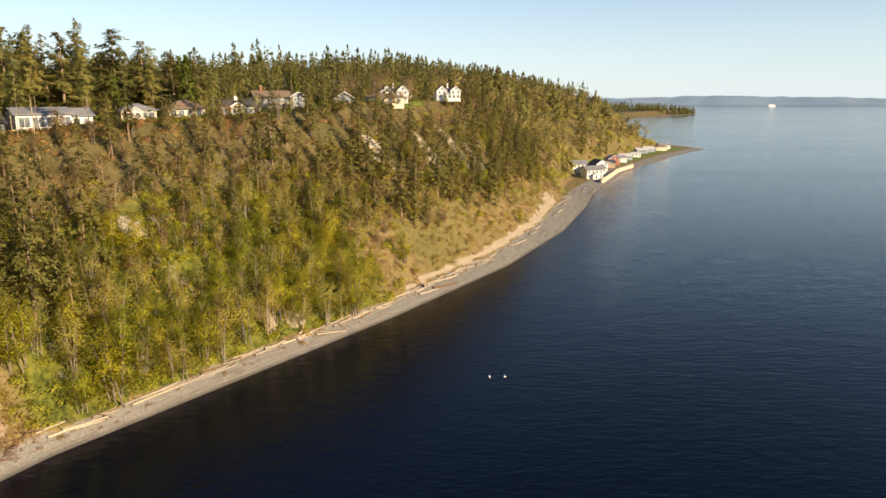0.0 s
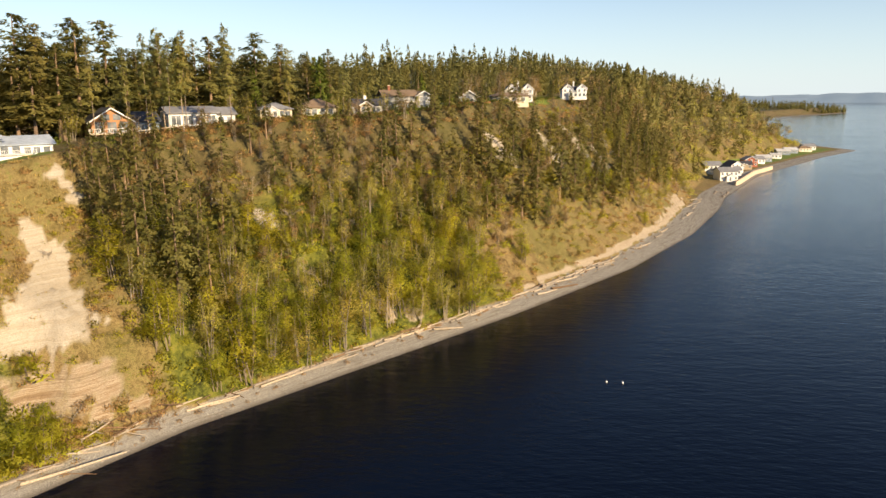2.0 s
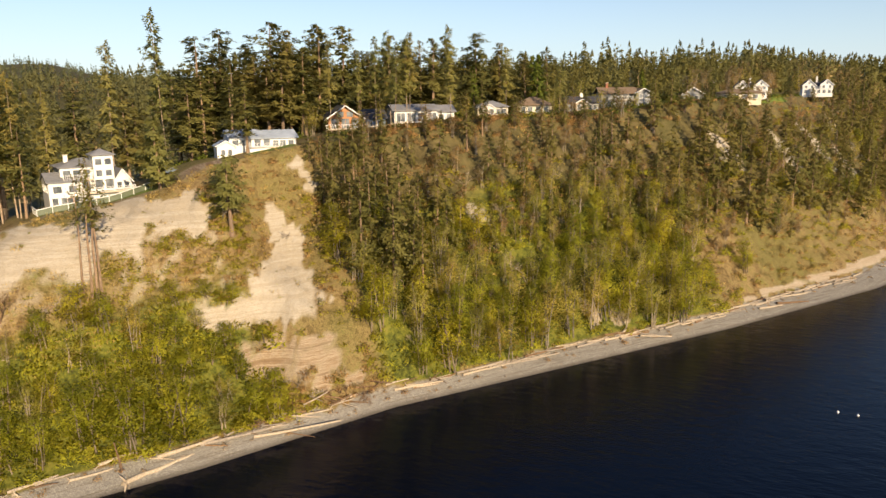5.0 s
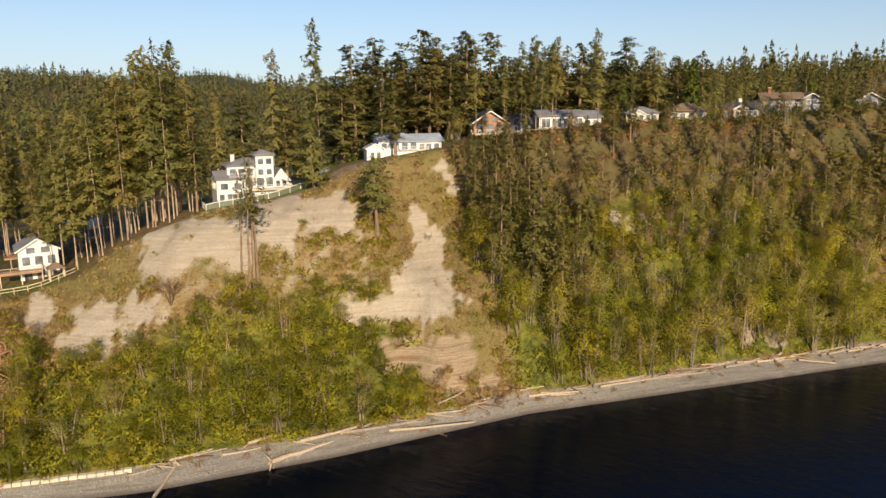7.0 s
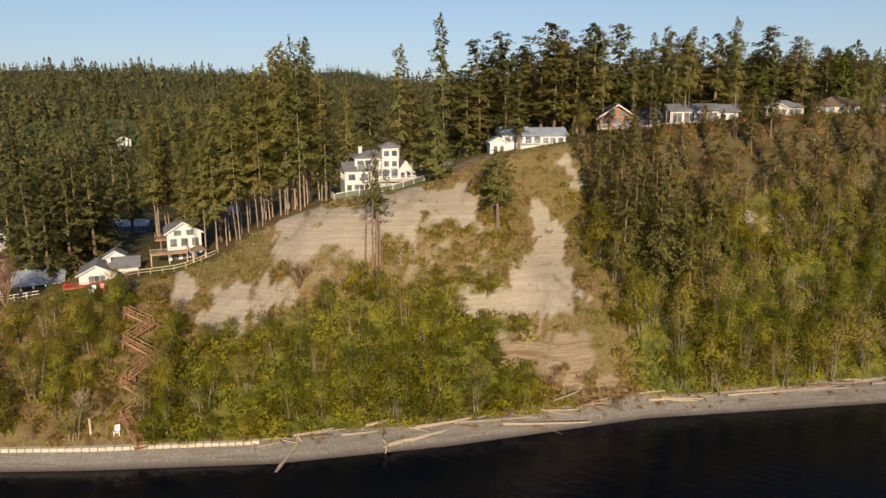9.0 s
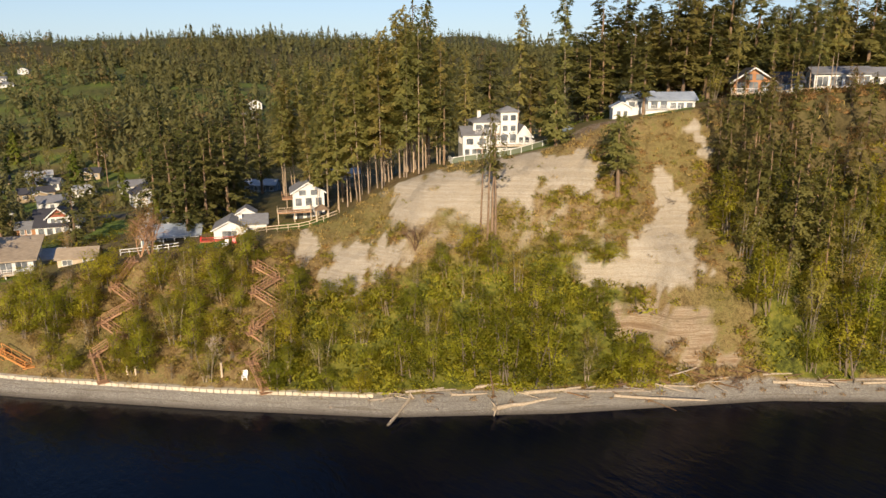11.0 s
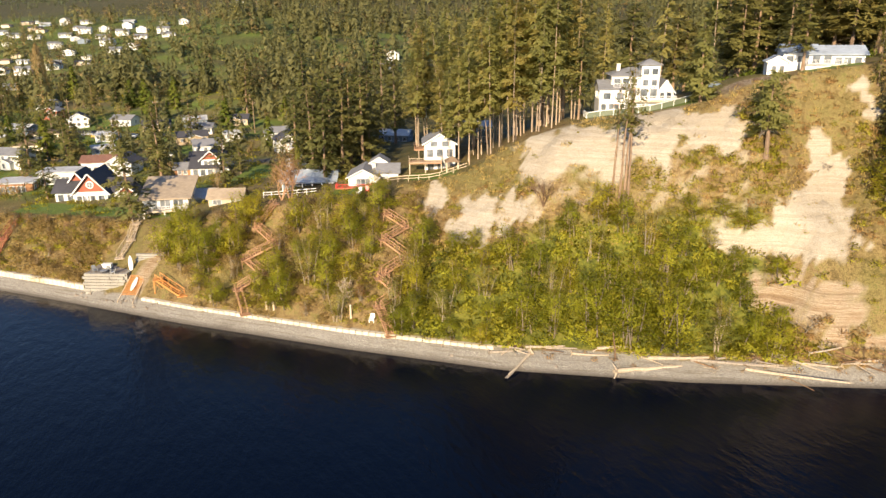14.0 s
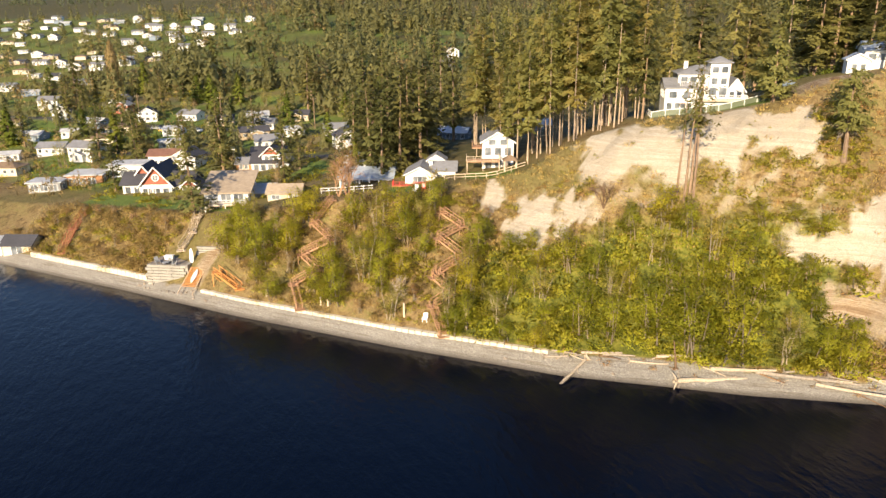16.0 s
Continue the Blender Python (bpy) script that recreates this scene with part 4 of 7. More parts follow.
# ---------------------------------------------------------------- undergrowth and woods as stuff
def thicket(name, label, soups, spots, mat, rng, rounded=(0.25, 0.1)):
    """Many plants in one mesh. spots: x, y, z, scale."""
    vs, ts, ns, c = [], [], [], 0
    bases = [(*s.arrays(), round_normals(s.arrays()[0], *rounded)) for s in soups]
    for x, y, z, s in spots:
        v, t, w = bases[rng.randint(len(bases))]
        a, k = rng.uniform(0, 6.28), s * rng.uniform(0.8, 1.25)
        ca, sa_ = math.cos(a) * k, math.sin(a) * k
        vs.append(np.stack([x + ca * v[:, 0] - sa_ * v[:, 1], y + sa_ * v[:, 0] + ca * v[:, 1], z + s * v[:, 2]], 1))
        ts.append(t + c)
        ns.append(np.stack([(ca * w[:, 0] - sa_ * w[:, 1]) / k, (sa_ * w[:, 0] + ca * w[:, 1]) / k, w[:, 2]], 1))
        c += len(v)
    me = mesh_from(name, np.concatenate(vs), [np.concatenate(ts)], mat, normals=np.concatenate(ns))
    return tagged(new(name, me), label, "vegetation", kind="stuff")


def bush_soup(seed, n, size, flat=0.6):
    r = np.random.RandomState(seed)
    s, n = Soup(), 2 * n
    p = unit(r.normal(0, 1, (n, 3))) * (r.uniform(0.2, 1, n) ** 0.45)[:, None] * (1 + 0.3 * r.normal(0, 1, (n, 1)))
    p = p * np.array([1, 1, flat])
    p[:, 2] = abs(p[:, 2]) + 0.02
    d = unit(p + r.normal(0, 0.6, (n, 3)))
    q = unit(np.cross(d, r.normal(0, 1, (n, 3))))
    g = size * r.uniform(0.5, 1.3, n)
    s.blades(p, d, q, 1.3 * g, g * r.uniform(0.2, 0.42, n))
    return s


def tuft_soup(seed, n):
    r = np.random.RandomState(seed)
    s = Soup()
    a = r.uniform(0, 6.28, n)
    d = unit(np.stack([np.cos(a) * 0.5, np.sin(a) * 0.5, np.ones(n)], 1) + r.normal(0, 0.25, (n, 3)))
    q = unit(np.cross(d, r.normal(0, 1, (n, 3))))
    ln = r.uniform(0.25, 0.6, n)
    s.diamonds(np.stack([r.normal(0, 0.5, n), r.normal(0, 0.5, n), 0 * a], 1) + d * ln[:, None], d, q, ln, np.full(n, 0.06))
    return s


def bank_spots(rng, n, u0, u1, q0, q1, s0, s1, sandy=False):
    u, q = rng.uniform(u0, u1, n), rng.uniform(q0, q1, n)
    foot, top = np.interp(u, U_FOOT, O_FOOT), np.interp(u, U_TOP, O_TOP)
    off = foot + (top - foot) * q
    v = off + shore(u)
    z = height(u, v)
    keep = sand_cover(u, z) < 0.52
    keep = keep | (rng.uniform(0, 1, n) < 0.12) if sandy else keep
    x, y = to_xy(u, v)
    s = rng.uniform(s0, s1, n)
    keep = keep & np.array([clear_of(a, b, WORKS) for a, b in zip(u, off)])
    return [row for row, k in zip(zip(x, y, z - 0.05, s), keep) if k]


BUSH = [bush_soup(k, 50, 0.26, 0.75) for k in (1, 2, 3)]
FINE = [bush_soup(k, 110, 0.16, 0.85) for k in (11, 12, 13)]
TUFT = [tuft_soup(k, 14) for k in (4, 5)]
thicket("green_undergrowth", "low green bushes and brambles covering the bluff", BUSH,
        bank_spots(rng, 420, 45, 140, 0.0, 0.8, 0.8, 1.9) + bank_spots(rng, 130, 140, 200, 0.3, 0.8, 0.7, 1.6) + bank_spots(rng, 190, -28, 32, 0.0, 0.5, 0.8, 2.1) + bank_spots(rng, 140, -28, 42, 0.02, 0.6, 0.4, 1.0) + bank_spots(rng, 130, -24, 34, 0.45, 0.86, 0.4, 1.1) + bank_spots(rng, 150, 10, 33, 0.42, 0.8, 0.5, 1.3) + bank_spots(rng, 60, 41, 49, 0.1, 0.9, 0.5, 1.3) + bank_spots(rng, 70, 22, 37, 0.0, 0.14, 0.6, 1.2) + bank_spots(rng, 90, -36, -25, 0.04, 0.9, 0.4, 0.95) + bank_spots(rng, 70, -60, -50, 0.04, 0.9, 0.4, 0.95) + bank_spots(rng, 60, 60, 200, 0.98, 1.2, 0.6, 1.6) + bank_spots(rng, 210, -130, -24, 0.03, 1.0, 0.5, 1.3) + bank_spots(rng, 300, 205, 345, 0.1, 0.9, 0.6, 1.9) + bank_spots(rng, 80, 140, 215, 0.04, 0.4, 0.5, 1.3), M["bush"], rng)
thicket("bright_undergrowth", "fresh yellow-green shrubs on the bluff", BUSH,
        bank_spots(rng, 330, 45, 145, 0.0, 0.7, 0.7, 1.7) + bank_spots(rng, 150, 145, 330, 0.25, 0.7, 0.7, 1.5) + bank_spots(rng, 120, -28, 32, 0.0, 0.48, 0.9, 2.0) + bank_spots(rng, 160, -130, -24, 0.05, 0.9, 0.5, 1.2), M["alder"], rng)
slide_rng = np.random.RandomState(41)
thicket("slide_shrubs", "small green shrubs taking hold on the sand slide", FINE,
        bank_spots(slide_rng, 46, 8, 13, 0.56, 0.82, 0.35, 0.9) + bank_spots(slide_rng, 50, 17, 23, 0.5, 0.84, 0.4, 1.0) + bank_spots(slide_rng, 60, 25, 33, 0.45, 0.9, 0.4, 1.0) + bank_spots(slide_rng, 220, -24, 30, 0.4, 0.9, 0.15, 0.45, True) + bank_spots(slide_rng, 200, 28, 44, 0.3, 0.8, 0.12, 0.35, True), M["bush"], slide_rng)
thicket("brown_undergrowth", "russet leafless brush on the bluff", BUSH,
        bank_spots(rng, 800, 46, 330, 0.3, 1.03, 0.5, 1.4) + bank_spots(rng, 320, 130, 345, 0.0, 0.4, 0.3, 1.1) + bank_spots(rng, 130, -28, 34, 0.4, 0.85, 0.3, 0.8) + bank_spots(rng, 150, 22, 48, 0.3, 1.0, 0.3, 1.0) + bank_spots(rng, 170, 60, 140, 0.94, 1.12, 0.6, 1.5) + bank_spots(rng, 50, 26, 46, 0.0, 0.12, 0.5, 1.1) + bank_spots(rng, 170, -20, 220, -0.07, 0.03, 0.25, 0.65), M["brush"], rng)
thicket("golden_shrubs", "golden-brown shrubs in bud on the low bank", FINE, bank_spots(rng, 190, -134, -89, 0.0, 1.0, 0.8, 2.0) + bank_spots(rng, 240, -88, -24, 0.0, 1.0, 0.6, 1.5) + bank_spots(rng, 330, 130, 335, 0.02, 0.55, 0.6, 1.7), M["gold"], rng)
thicket("dry_grass", "tufts of straw-coloured grass on the bluff", TUFT,
        bank_spots(rng, 2200, -30, 52, 0.35, 1.02, 0.3, 0.8) + bank_spots(rng, 700, 60, 330, 0.0, 1.0, 0.5, 1.2) + bank_spots(rng, 700, -130, -30, 0.0, 1.0, 0.4, 0.9), M["straw"], rng)


def far_fir(seed, n=72):
    r = np.random.RandomState(seed)
    s = Soup()
    t = np.sort(r.uniform(0.1, 1, n))
    a = r.uniform(0, 6.28, n)
    w = (0.19 + 0.022 * (seed % 4)) * (1.02 - t) ** 0.7 * r.uniform(0.7, 1.1, n)
    at = np.stack([np.cos(a) * w * 0.6, np.sin(a) * w * 0.6, t], 1)
    d = unit(np.stack([np.cos(a), np.sin(a), np.full(n, -1.0)], 1) + r.normal(0, 0.22, (n, 3)))
    q = unit(np.stack([-np.sin(a), np.cos(a), 0 * a], 1) + r.normal(0, 0.25, (n, 3)))
    s.blades(at, d, q, w * 0.85 + 0.03, w * 0.4 + 0.012)
    s.diamonds(np.array([[0, 0, 0.9]] * 2), np.array([[0, 0, 1.0]] * 2), np.array([[1.0, 0, 0], [0, 1.0, 0]]), np.full(2, 0.12), np.full(2, 0.025))
    s.stick([(0, 0, 0), (0, 0, 0.5)], [0.012, 0.008], 3)
    return s


def mid_fir(seed):
    trunk, crown = fir(seed, 30, 0.12, 6.6, 54, 6, 1.3, 0.62, 0.7)
    s = Soup()
    for soup in (trunk, crown):
        v, t = soup.arrays()
        v = v / 30
        s.v.append(v), s.t.append(t + s.count)
        s.count += len(v)
    return s


def wood_spots(rng, n, u0, u1, b0, b1, h0, h1, free=()):
    """Tree spots behind the top of the bank, more thinly far off."""
    u = rng.uniform(u0, u1, n)
    back = b0 + (b1 - b0) * rng.uniform(0, 1, n) ** 1.15
    off = back + np.interp(u, U_TOP, O_TOP)
    v = off + shore(u)
    z = height(u, v)
    x, y = to_xy(u, v)
    h = rng.uniform(h0, h1, n)
    # stands of taller and lower trees, with clearings between them
    h = h * (1 + 0.28 * np.clip(ripple(u, off, 90, 89), -1, 1) * smooth(90, 140, back))
    keep = np.array([clear_of(a, b, free) for a, b in zip(u, off)]) & ((ripple(u, off * 1.6, 120, 88) > -0.42) | (back < 110))
    return [row for row, k in zip(zip(x, y, z - 0.3, h), keep) if k]


# the settlement in the valley stays open
VILLAGE = [(-470, 270, 165, 190), (-190, 98, 95, 48), (-120, 70, 95, 36), (-335, 335, 50, 22), (-330, 110, 60, 60), (-90, 118, 24, 20)]
def far_leaf(seed, n=72):
    """A broadleaf tree of unit height for the far hillside."""
    r = np.random.RandomState(seed)
    s = Soup()
    s.stick([(0, 0, 0), (0.01, 0, 0.35), (0, 0.01, 0.75)], [0.016, 0.012, 0.004], 3)
    lobes = np.stack([r.normal(0, 0.13, 7), r.normal(0, 0.13, 7), r.uniform(0.35, 0.85, 7)], 1)
    p = lobes[r.randint(7, size=n)] + unit(r.normal(0, 1, (n, 3))) * r.uniform(0.05, 0.17, (n, 1))
    d = unit(p - (0, 0, 0.5) + r.normal(0, 0.2, (n, 3)))
    q = unit(np.cross(d, r.normal(0, 1, (n, 3))))
    g = r.uniform(0.06, 0.13, n)
    s.blades(p, d, q, g, g * r.uniform(0.25, 0.45, n))
    return s


LEAF = [far_leaf(k, 60) for k in range(221, 225)]
FAR = [far_fir(k, 60) for k in range(201, 206)]
RIDGE = [far_fir(k, 36) for k in range(206, 210)]
MID = [mid_fir(k) for k in range(301, 304)]
thicket("plateau_wood", "dense dark fir wood behind the bluff houses", MID,
        wood_spots(rng, 46, 26, 130, 40, 100, 14, 22, KEEP_OUT) + wood_spots(rng, 95, 120, 330, 26, 130, 10, 16, KEEP_OUT) + wood_spots(rng, 75, 330, 560, -50, 60, 12, 19)
        + [(x, y, z, s * 9) for x, y, z, s in bank_spots(rng, 70, 128, 345, 0.2, 0.72, 0.8, 1.7)], M["fir"], rng, (0.5, None))
thicket("mixed_hillside", "budding broadleaf trees on the wooded hillside by the point", BUSH,
        [(x, y, z + 1, s * 2.6) for x, y, z, s in bank_spots(rng, 260, 330, 740, 0.0, 1.0, 0.7, 1.7)], M["maple"], rng)
thicket("bluff_wood", "dark fir forest on the plateau behind the bluff", FAR,
        wood_spots(rng, 520, 90, 420, 110, 480, 9, 17) + wood_spots(rng, 330, 130, 430, 26, 130, 8, 13, KEEP_OUT) + wood_spots(rng, 420, 340, 760, -20, 220, 13, 21) + wood_spots(rng, 350, 700, 2300, 10, 400, 14, 22) + wood_spots(rng, 320, 2250, 2680, -75, 200, 16, 26), M["wood_fir"], rng, (0.5, None))
# these needles carry the haze of distance in their base colour
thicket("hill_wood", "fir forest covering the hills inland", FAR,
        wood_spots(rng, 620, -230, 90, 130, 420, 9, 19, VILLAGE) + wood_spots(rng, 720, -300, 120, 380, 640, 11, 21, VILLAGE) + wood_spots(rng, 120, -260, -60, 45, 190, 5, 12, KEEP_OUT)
        + wood_spots(rng, 330, -640, -160, 60, 420, 7, 15, VILLAGE[1:2]) + wood_spots(rng, 200, -320, -60, 110, 420, 9, 18, VILLAGE), M["hazed_fir"], rng, (0.5, None))
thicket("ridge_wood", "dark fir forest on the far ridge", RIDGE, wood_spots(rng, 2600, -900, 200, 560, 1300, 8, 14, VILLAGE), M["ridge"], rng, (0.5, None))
thicket("dark_firs", "taller dark firs scattered over the hillside", MID, wood_spots(rng, 70, -330, 70, 130, 520, 12, 20, VILLAGE), M["fir"], rng, (0.5, None))
thicket("valley_trees", "leafless and budding trees of the valley", LEAF,
        wood_spots(rng, 420, -420, 110, 90, 560, 6, 13, VILLAGE[1:2]) + wood_spots(rng, 130, -500, 100, 450, 750, 8, 14, VILLAGE) + wood_spots(rng, 130, -260, -60, 30, 190, 3, 7, KEEP_OUT) + wood_spots(rng, 40, -200, -128, 2, 30, 3, 6) + wood_spots(rng, 300, 330, 740, -42, 60, 8, 15), M["twigs"], rng, (0.25, 0.5))
thicket("valley_greens", "olive-green broadleaf trees of the valley", LEAF,
        wood_spots(rng, 700, -420, 110, 90, 560, 6, 13, VILLAGE[1:2]) + wood_spots(rng, 130, -260, -60, 40, 190, 3, 7, KEEP_OUT) + wood_spots(rng, 800, -640, -270, 80, 420, 2.5, 6.5) + wood_spots(rng, 180, 100, 420, 90, 420, 8, 15) + wood_spots(rng, 420, 340, 760, -40, 120, 9, 17), M["olive"], rng, (0.25, 0.5))
thicket("hedge_shrubs", "dark green hedges and shrubs round the bluff-top houses", BUSH,
        wood_spots(rng, 260, 58, 285, 0, 11, 0.9, 1.9) + wood_spots(rng, 190, 58, 275, 23, 48, 1.2, 3.4, KEEP_OUT) + wood_spots(rng, 40, 22, 60, 14, 34, 0.8, 2.0, KEEP_OUT), M["cedar"], rng)
thicket("garden_shrubs", "clipped and wild shrubs round the valley houses", BUSH,
        [(x, y, z, s) for x, y, z, s in wood_spots(rng, 620, -260, -70, 14, 190, 0.7, 2.0) + wood_spots(rng, 160, -130, -40, 3, 40, 0.6, 1.5)], M["bush"], rng)

# ---------------------------------------------------------------- building parts
PAINT = {
    "white": plain("white_paint", (0.7, 0.7, 0.685), 0.55, 0.06), "cream": plain("cream_paint", (0.62, 0.54, 0.4), 0.6, 0.08), "grey": plain("grey_siding", (0.24, 0.25, 0.26), 0.6, 0.1),
    "red": plain("red_siding", (0.3, 0.085, 0.045), 0.65, 0.15), "wood": plain("cedar_siding", (0.36, 0.17, 0.07), 0.65, 0.2), "blue": plain("blue_grey_siding", (0.16, 0.21, 0.27), 0.6, 0.1),
    "teal": plain("teal_paint", (0.07, 0.22, 0.24), 0.5, 0.1), "mint": plain("pale_green_paint", (0.32, 0.5, 0.33), 0.6, 0.08), "tan": plain("tan_paint", (0.4, 0.31, 0.2), 0.6, 0.1),
    "yellow": plain("yellow_paint", (0.75, 0.42, 0.06), 0.5, 0.08), "brick": plain("red_brick", (0.3, 0.12, 0.07), 0.8, 0.25),
    "stair": plain("weathered_stair_wood", (0.38, 0.22, 0.125), 0.75, 0.2), "pale_wood": plain("pale_weathered_wood", (0.55, 0.44, 0.32), 0.75, 0.15), "deck": plain("red_deck_boards", (0.42, 0.16, 0.08), 0.65, 0.15),
    "orange": plain("orange_deck_boards", (0.55, 0.24, 0.07), 0.6, 0.15), "concrete": plain("pale_concrete", (0.6, 0.54, 0.43), 0.85, 0.15, 1.0, relief=0.3), "block": plain("grey_wall_block", (0.3, 0.285, 0.25), 0.85, 0.18, 1.5, relief=0.4),
    "metal": plain("galvanised_metal", (0.5, 0.5, 0.5), 0.4, 0.1, metal=0.6), "plastic": plain("white_plastic", (0.82, 0.82, 0.8), 0.35, 0.03), "scarlet": plain("scarlet_plastic", (0.6, 0.03, 0.03), 0.4, 0.05),
    "hedge_net": plain("green_wire_net", (0.13, 0.155, 0.1), 0.6, 0.2), "rock": plain("shore_rock", (0.25, 0.21, 0.17), 0.9, 0.3, relief=0.5),
}
ROOF = {k: shingle(k + "_shingle", c) for k, c in {"grey": (0.2, 0.205, 0.22), "dark": (0.055, 0.055, 0.065), "brown": (0.2, 0.14, 0.09), "tan": (0.36, 0.29, 0.21), "pale": (0.45, 0.46, 0.47), "blue": (0.3, 0.35, 0.42), "teal": (0.03, 0.16, 0.17), "russet": (0.2, 0.1, 0.07)}.items()}


def part(name, bm, material, parent, label=""):
    """Links a bmesh as one mesh under a thing or a part."""
    bmesh.ops.recalc_face_normals(bm, faces=bm.faces)
    me = bpy.data.meshes.new(name)
    bm.to_mesh(me)
    bm.free()
    me.materials.append(material)
    ob = new(name, me)
    ob.parent = parent
    return tagged(ob, label) if label else ob


def box(bm, x0, x1, y0, y1, z0, z1):
    v = [bm.verts.new((x, y, z)) for x in (x0, x1) for y in (y0, y1) for z in (z0, z1)]
    for a, b, c, d in ((0, 1, 3, 2), (4, 6, 7, 5), (0, 4, 5, 1), (2, 3, 7, 6), (0, 2, 6, 4), (1, 5, 7, 3)):
        bm.faces.new((v[a], v[b], v[c], v[d]))
    return bm


def prism(bm, outline, axis, a, b):
    """A polygon drawn out along x or y; its points are (across, up)."""
    ends = [[bm.verts.new((at, p, q) if axis == "x" else (p, at, q)) for p, q in outline] for at in (a, b)]
    n = len(outline)
    bm.faces.new(ends[0])
    bm.faces.new(ends[1][::-1])
    for k in range(n):
        bm.faces.new((ends[0][k], ends[1][k], ends[1][(k + 1) % n], ends[0][(k + 1) % n]))
    return bm


def beam(bm, p, q, w, h):
    """A straight timber from p to q."""
    p, q = Vector(p), Vector(q)
    d = (q - p).normalized()
    side = d.cross((0, 0, 1))
    side = side.normalized() * w / 2 if side.length > 1e-4 else Vector((w / 2, 0, 0))
    up = side.cross(d).normalized() * h / 2
    rings = [[bm.verts.new(e + a * side + b * up) for a, b in ((-1, -1), (1, -1), (1, 1), (-1, 1))] for e in (p, q)]
    bm.faces.new(rings[0])
    bm.faces.new(rings[1][::-1])
    for k in range(4):
        bm.faces.new((rings[0][k], rings[1][k], rings[1][(k + 1) % 4], rings[0][(k + 1) % 4]))
    return bm


def thing(name, label, category, u, off, turn=0.0, z=None, group="", size=1.0):
    """An Empty with x along the shore, y inland and z up."""
    v = off + shore(u)
    x, y = to_xy(u, v)
    ob = new(name)
    ob.matrix_basis = pose(x, y, float(height(u, v)[0]) if z is None else z, 0, 0, 58 + turn) @ Matrix.Diagonal((size, size, size, 1))
    return tagged(ob, label, category, group)


WINDOW_MESH = {}


def window(parent, x, y, z, w, h, face="front", trim="white"):
    """A framed window on a wall. x, y: the middle of its foot on the wall's face."""
    key = (round(w, 2), round(h, 2), trim)
    if key not in WINDOW_MESH:
        bm, t = bmesh.new(), 0.11
        box(bm, -w / 2 - t, w / 2 + t, -0.07, 0.05, -t, 0), box(bm, -w / 2 - t, w / 2 + t, -0.07, 0.05, h, h + t)
        box(bm, -w / 2 - t, -w / 2, -0.07, 0.05, 0, h), box(bm, w / 2, w / 2 + t, -0.07, 0.05, 0, h)
        if w > 1.3:
            for k in range(1, int(w / 0.9)):
                at = -w / 2 + k * w / int(w / 0.9)
                box(bm, at - 0.035, at + 0.035, -0.05, 0.0, 0, h)
        a, b = bpy.data.meshes.new("window_frame"), bpy.data.meshes.new("pane")
        bm.to_mesh(a)
        bm.free()
        bm = box(bmesh.new(), -w / 2, w / 2, -0.02, 0.0, 0, h)
        bm.to_mesh(b)
        bm.free()
        a.materials.append(PAINT[trim]), b.materials.append(M["glass"])
        WINDOW_MESH[key] = (a, b)
    fr = new("window", WINDOW_MESH[key][0])
    fr.parent = parent
    fr.matrix_basis = pose(x, y, z, 0, 0, {"front": 0, "left": -90, "right": 90, "back": 180}[face])
    pane = new("pane", WINDOW_MESH[key][1])
    pane.parent = fr
    return fr


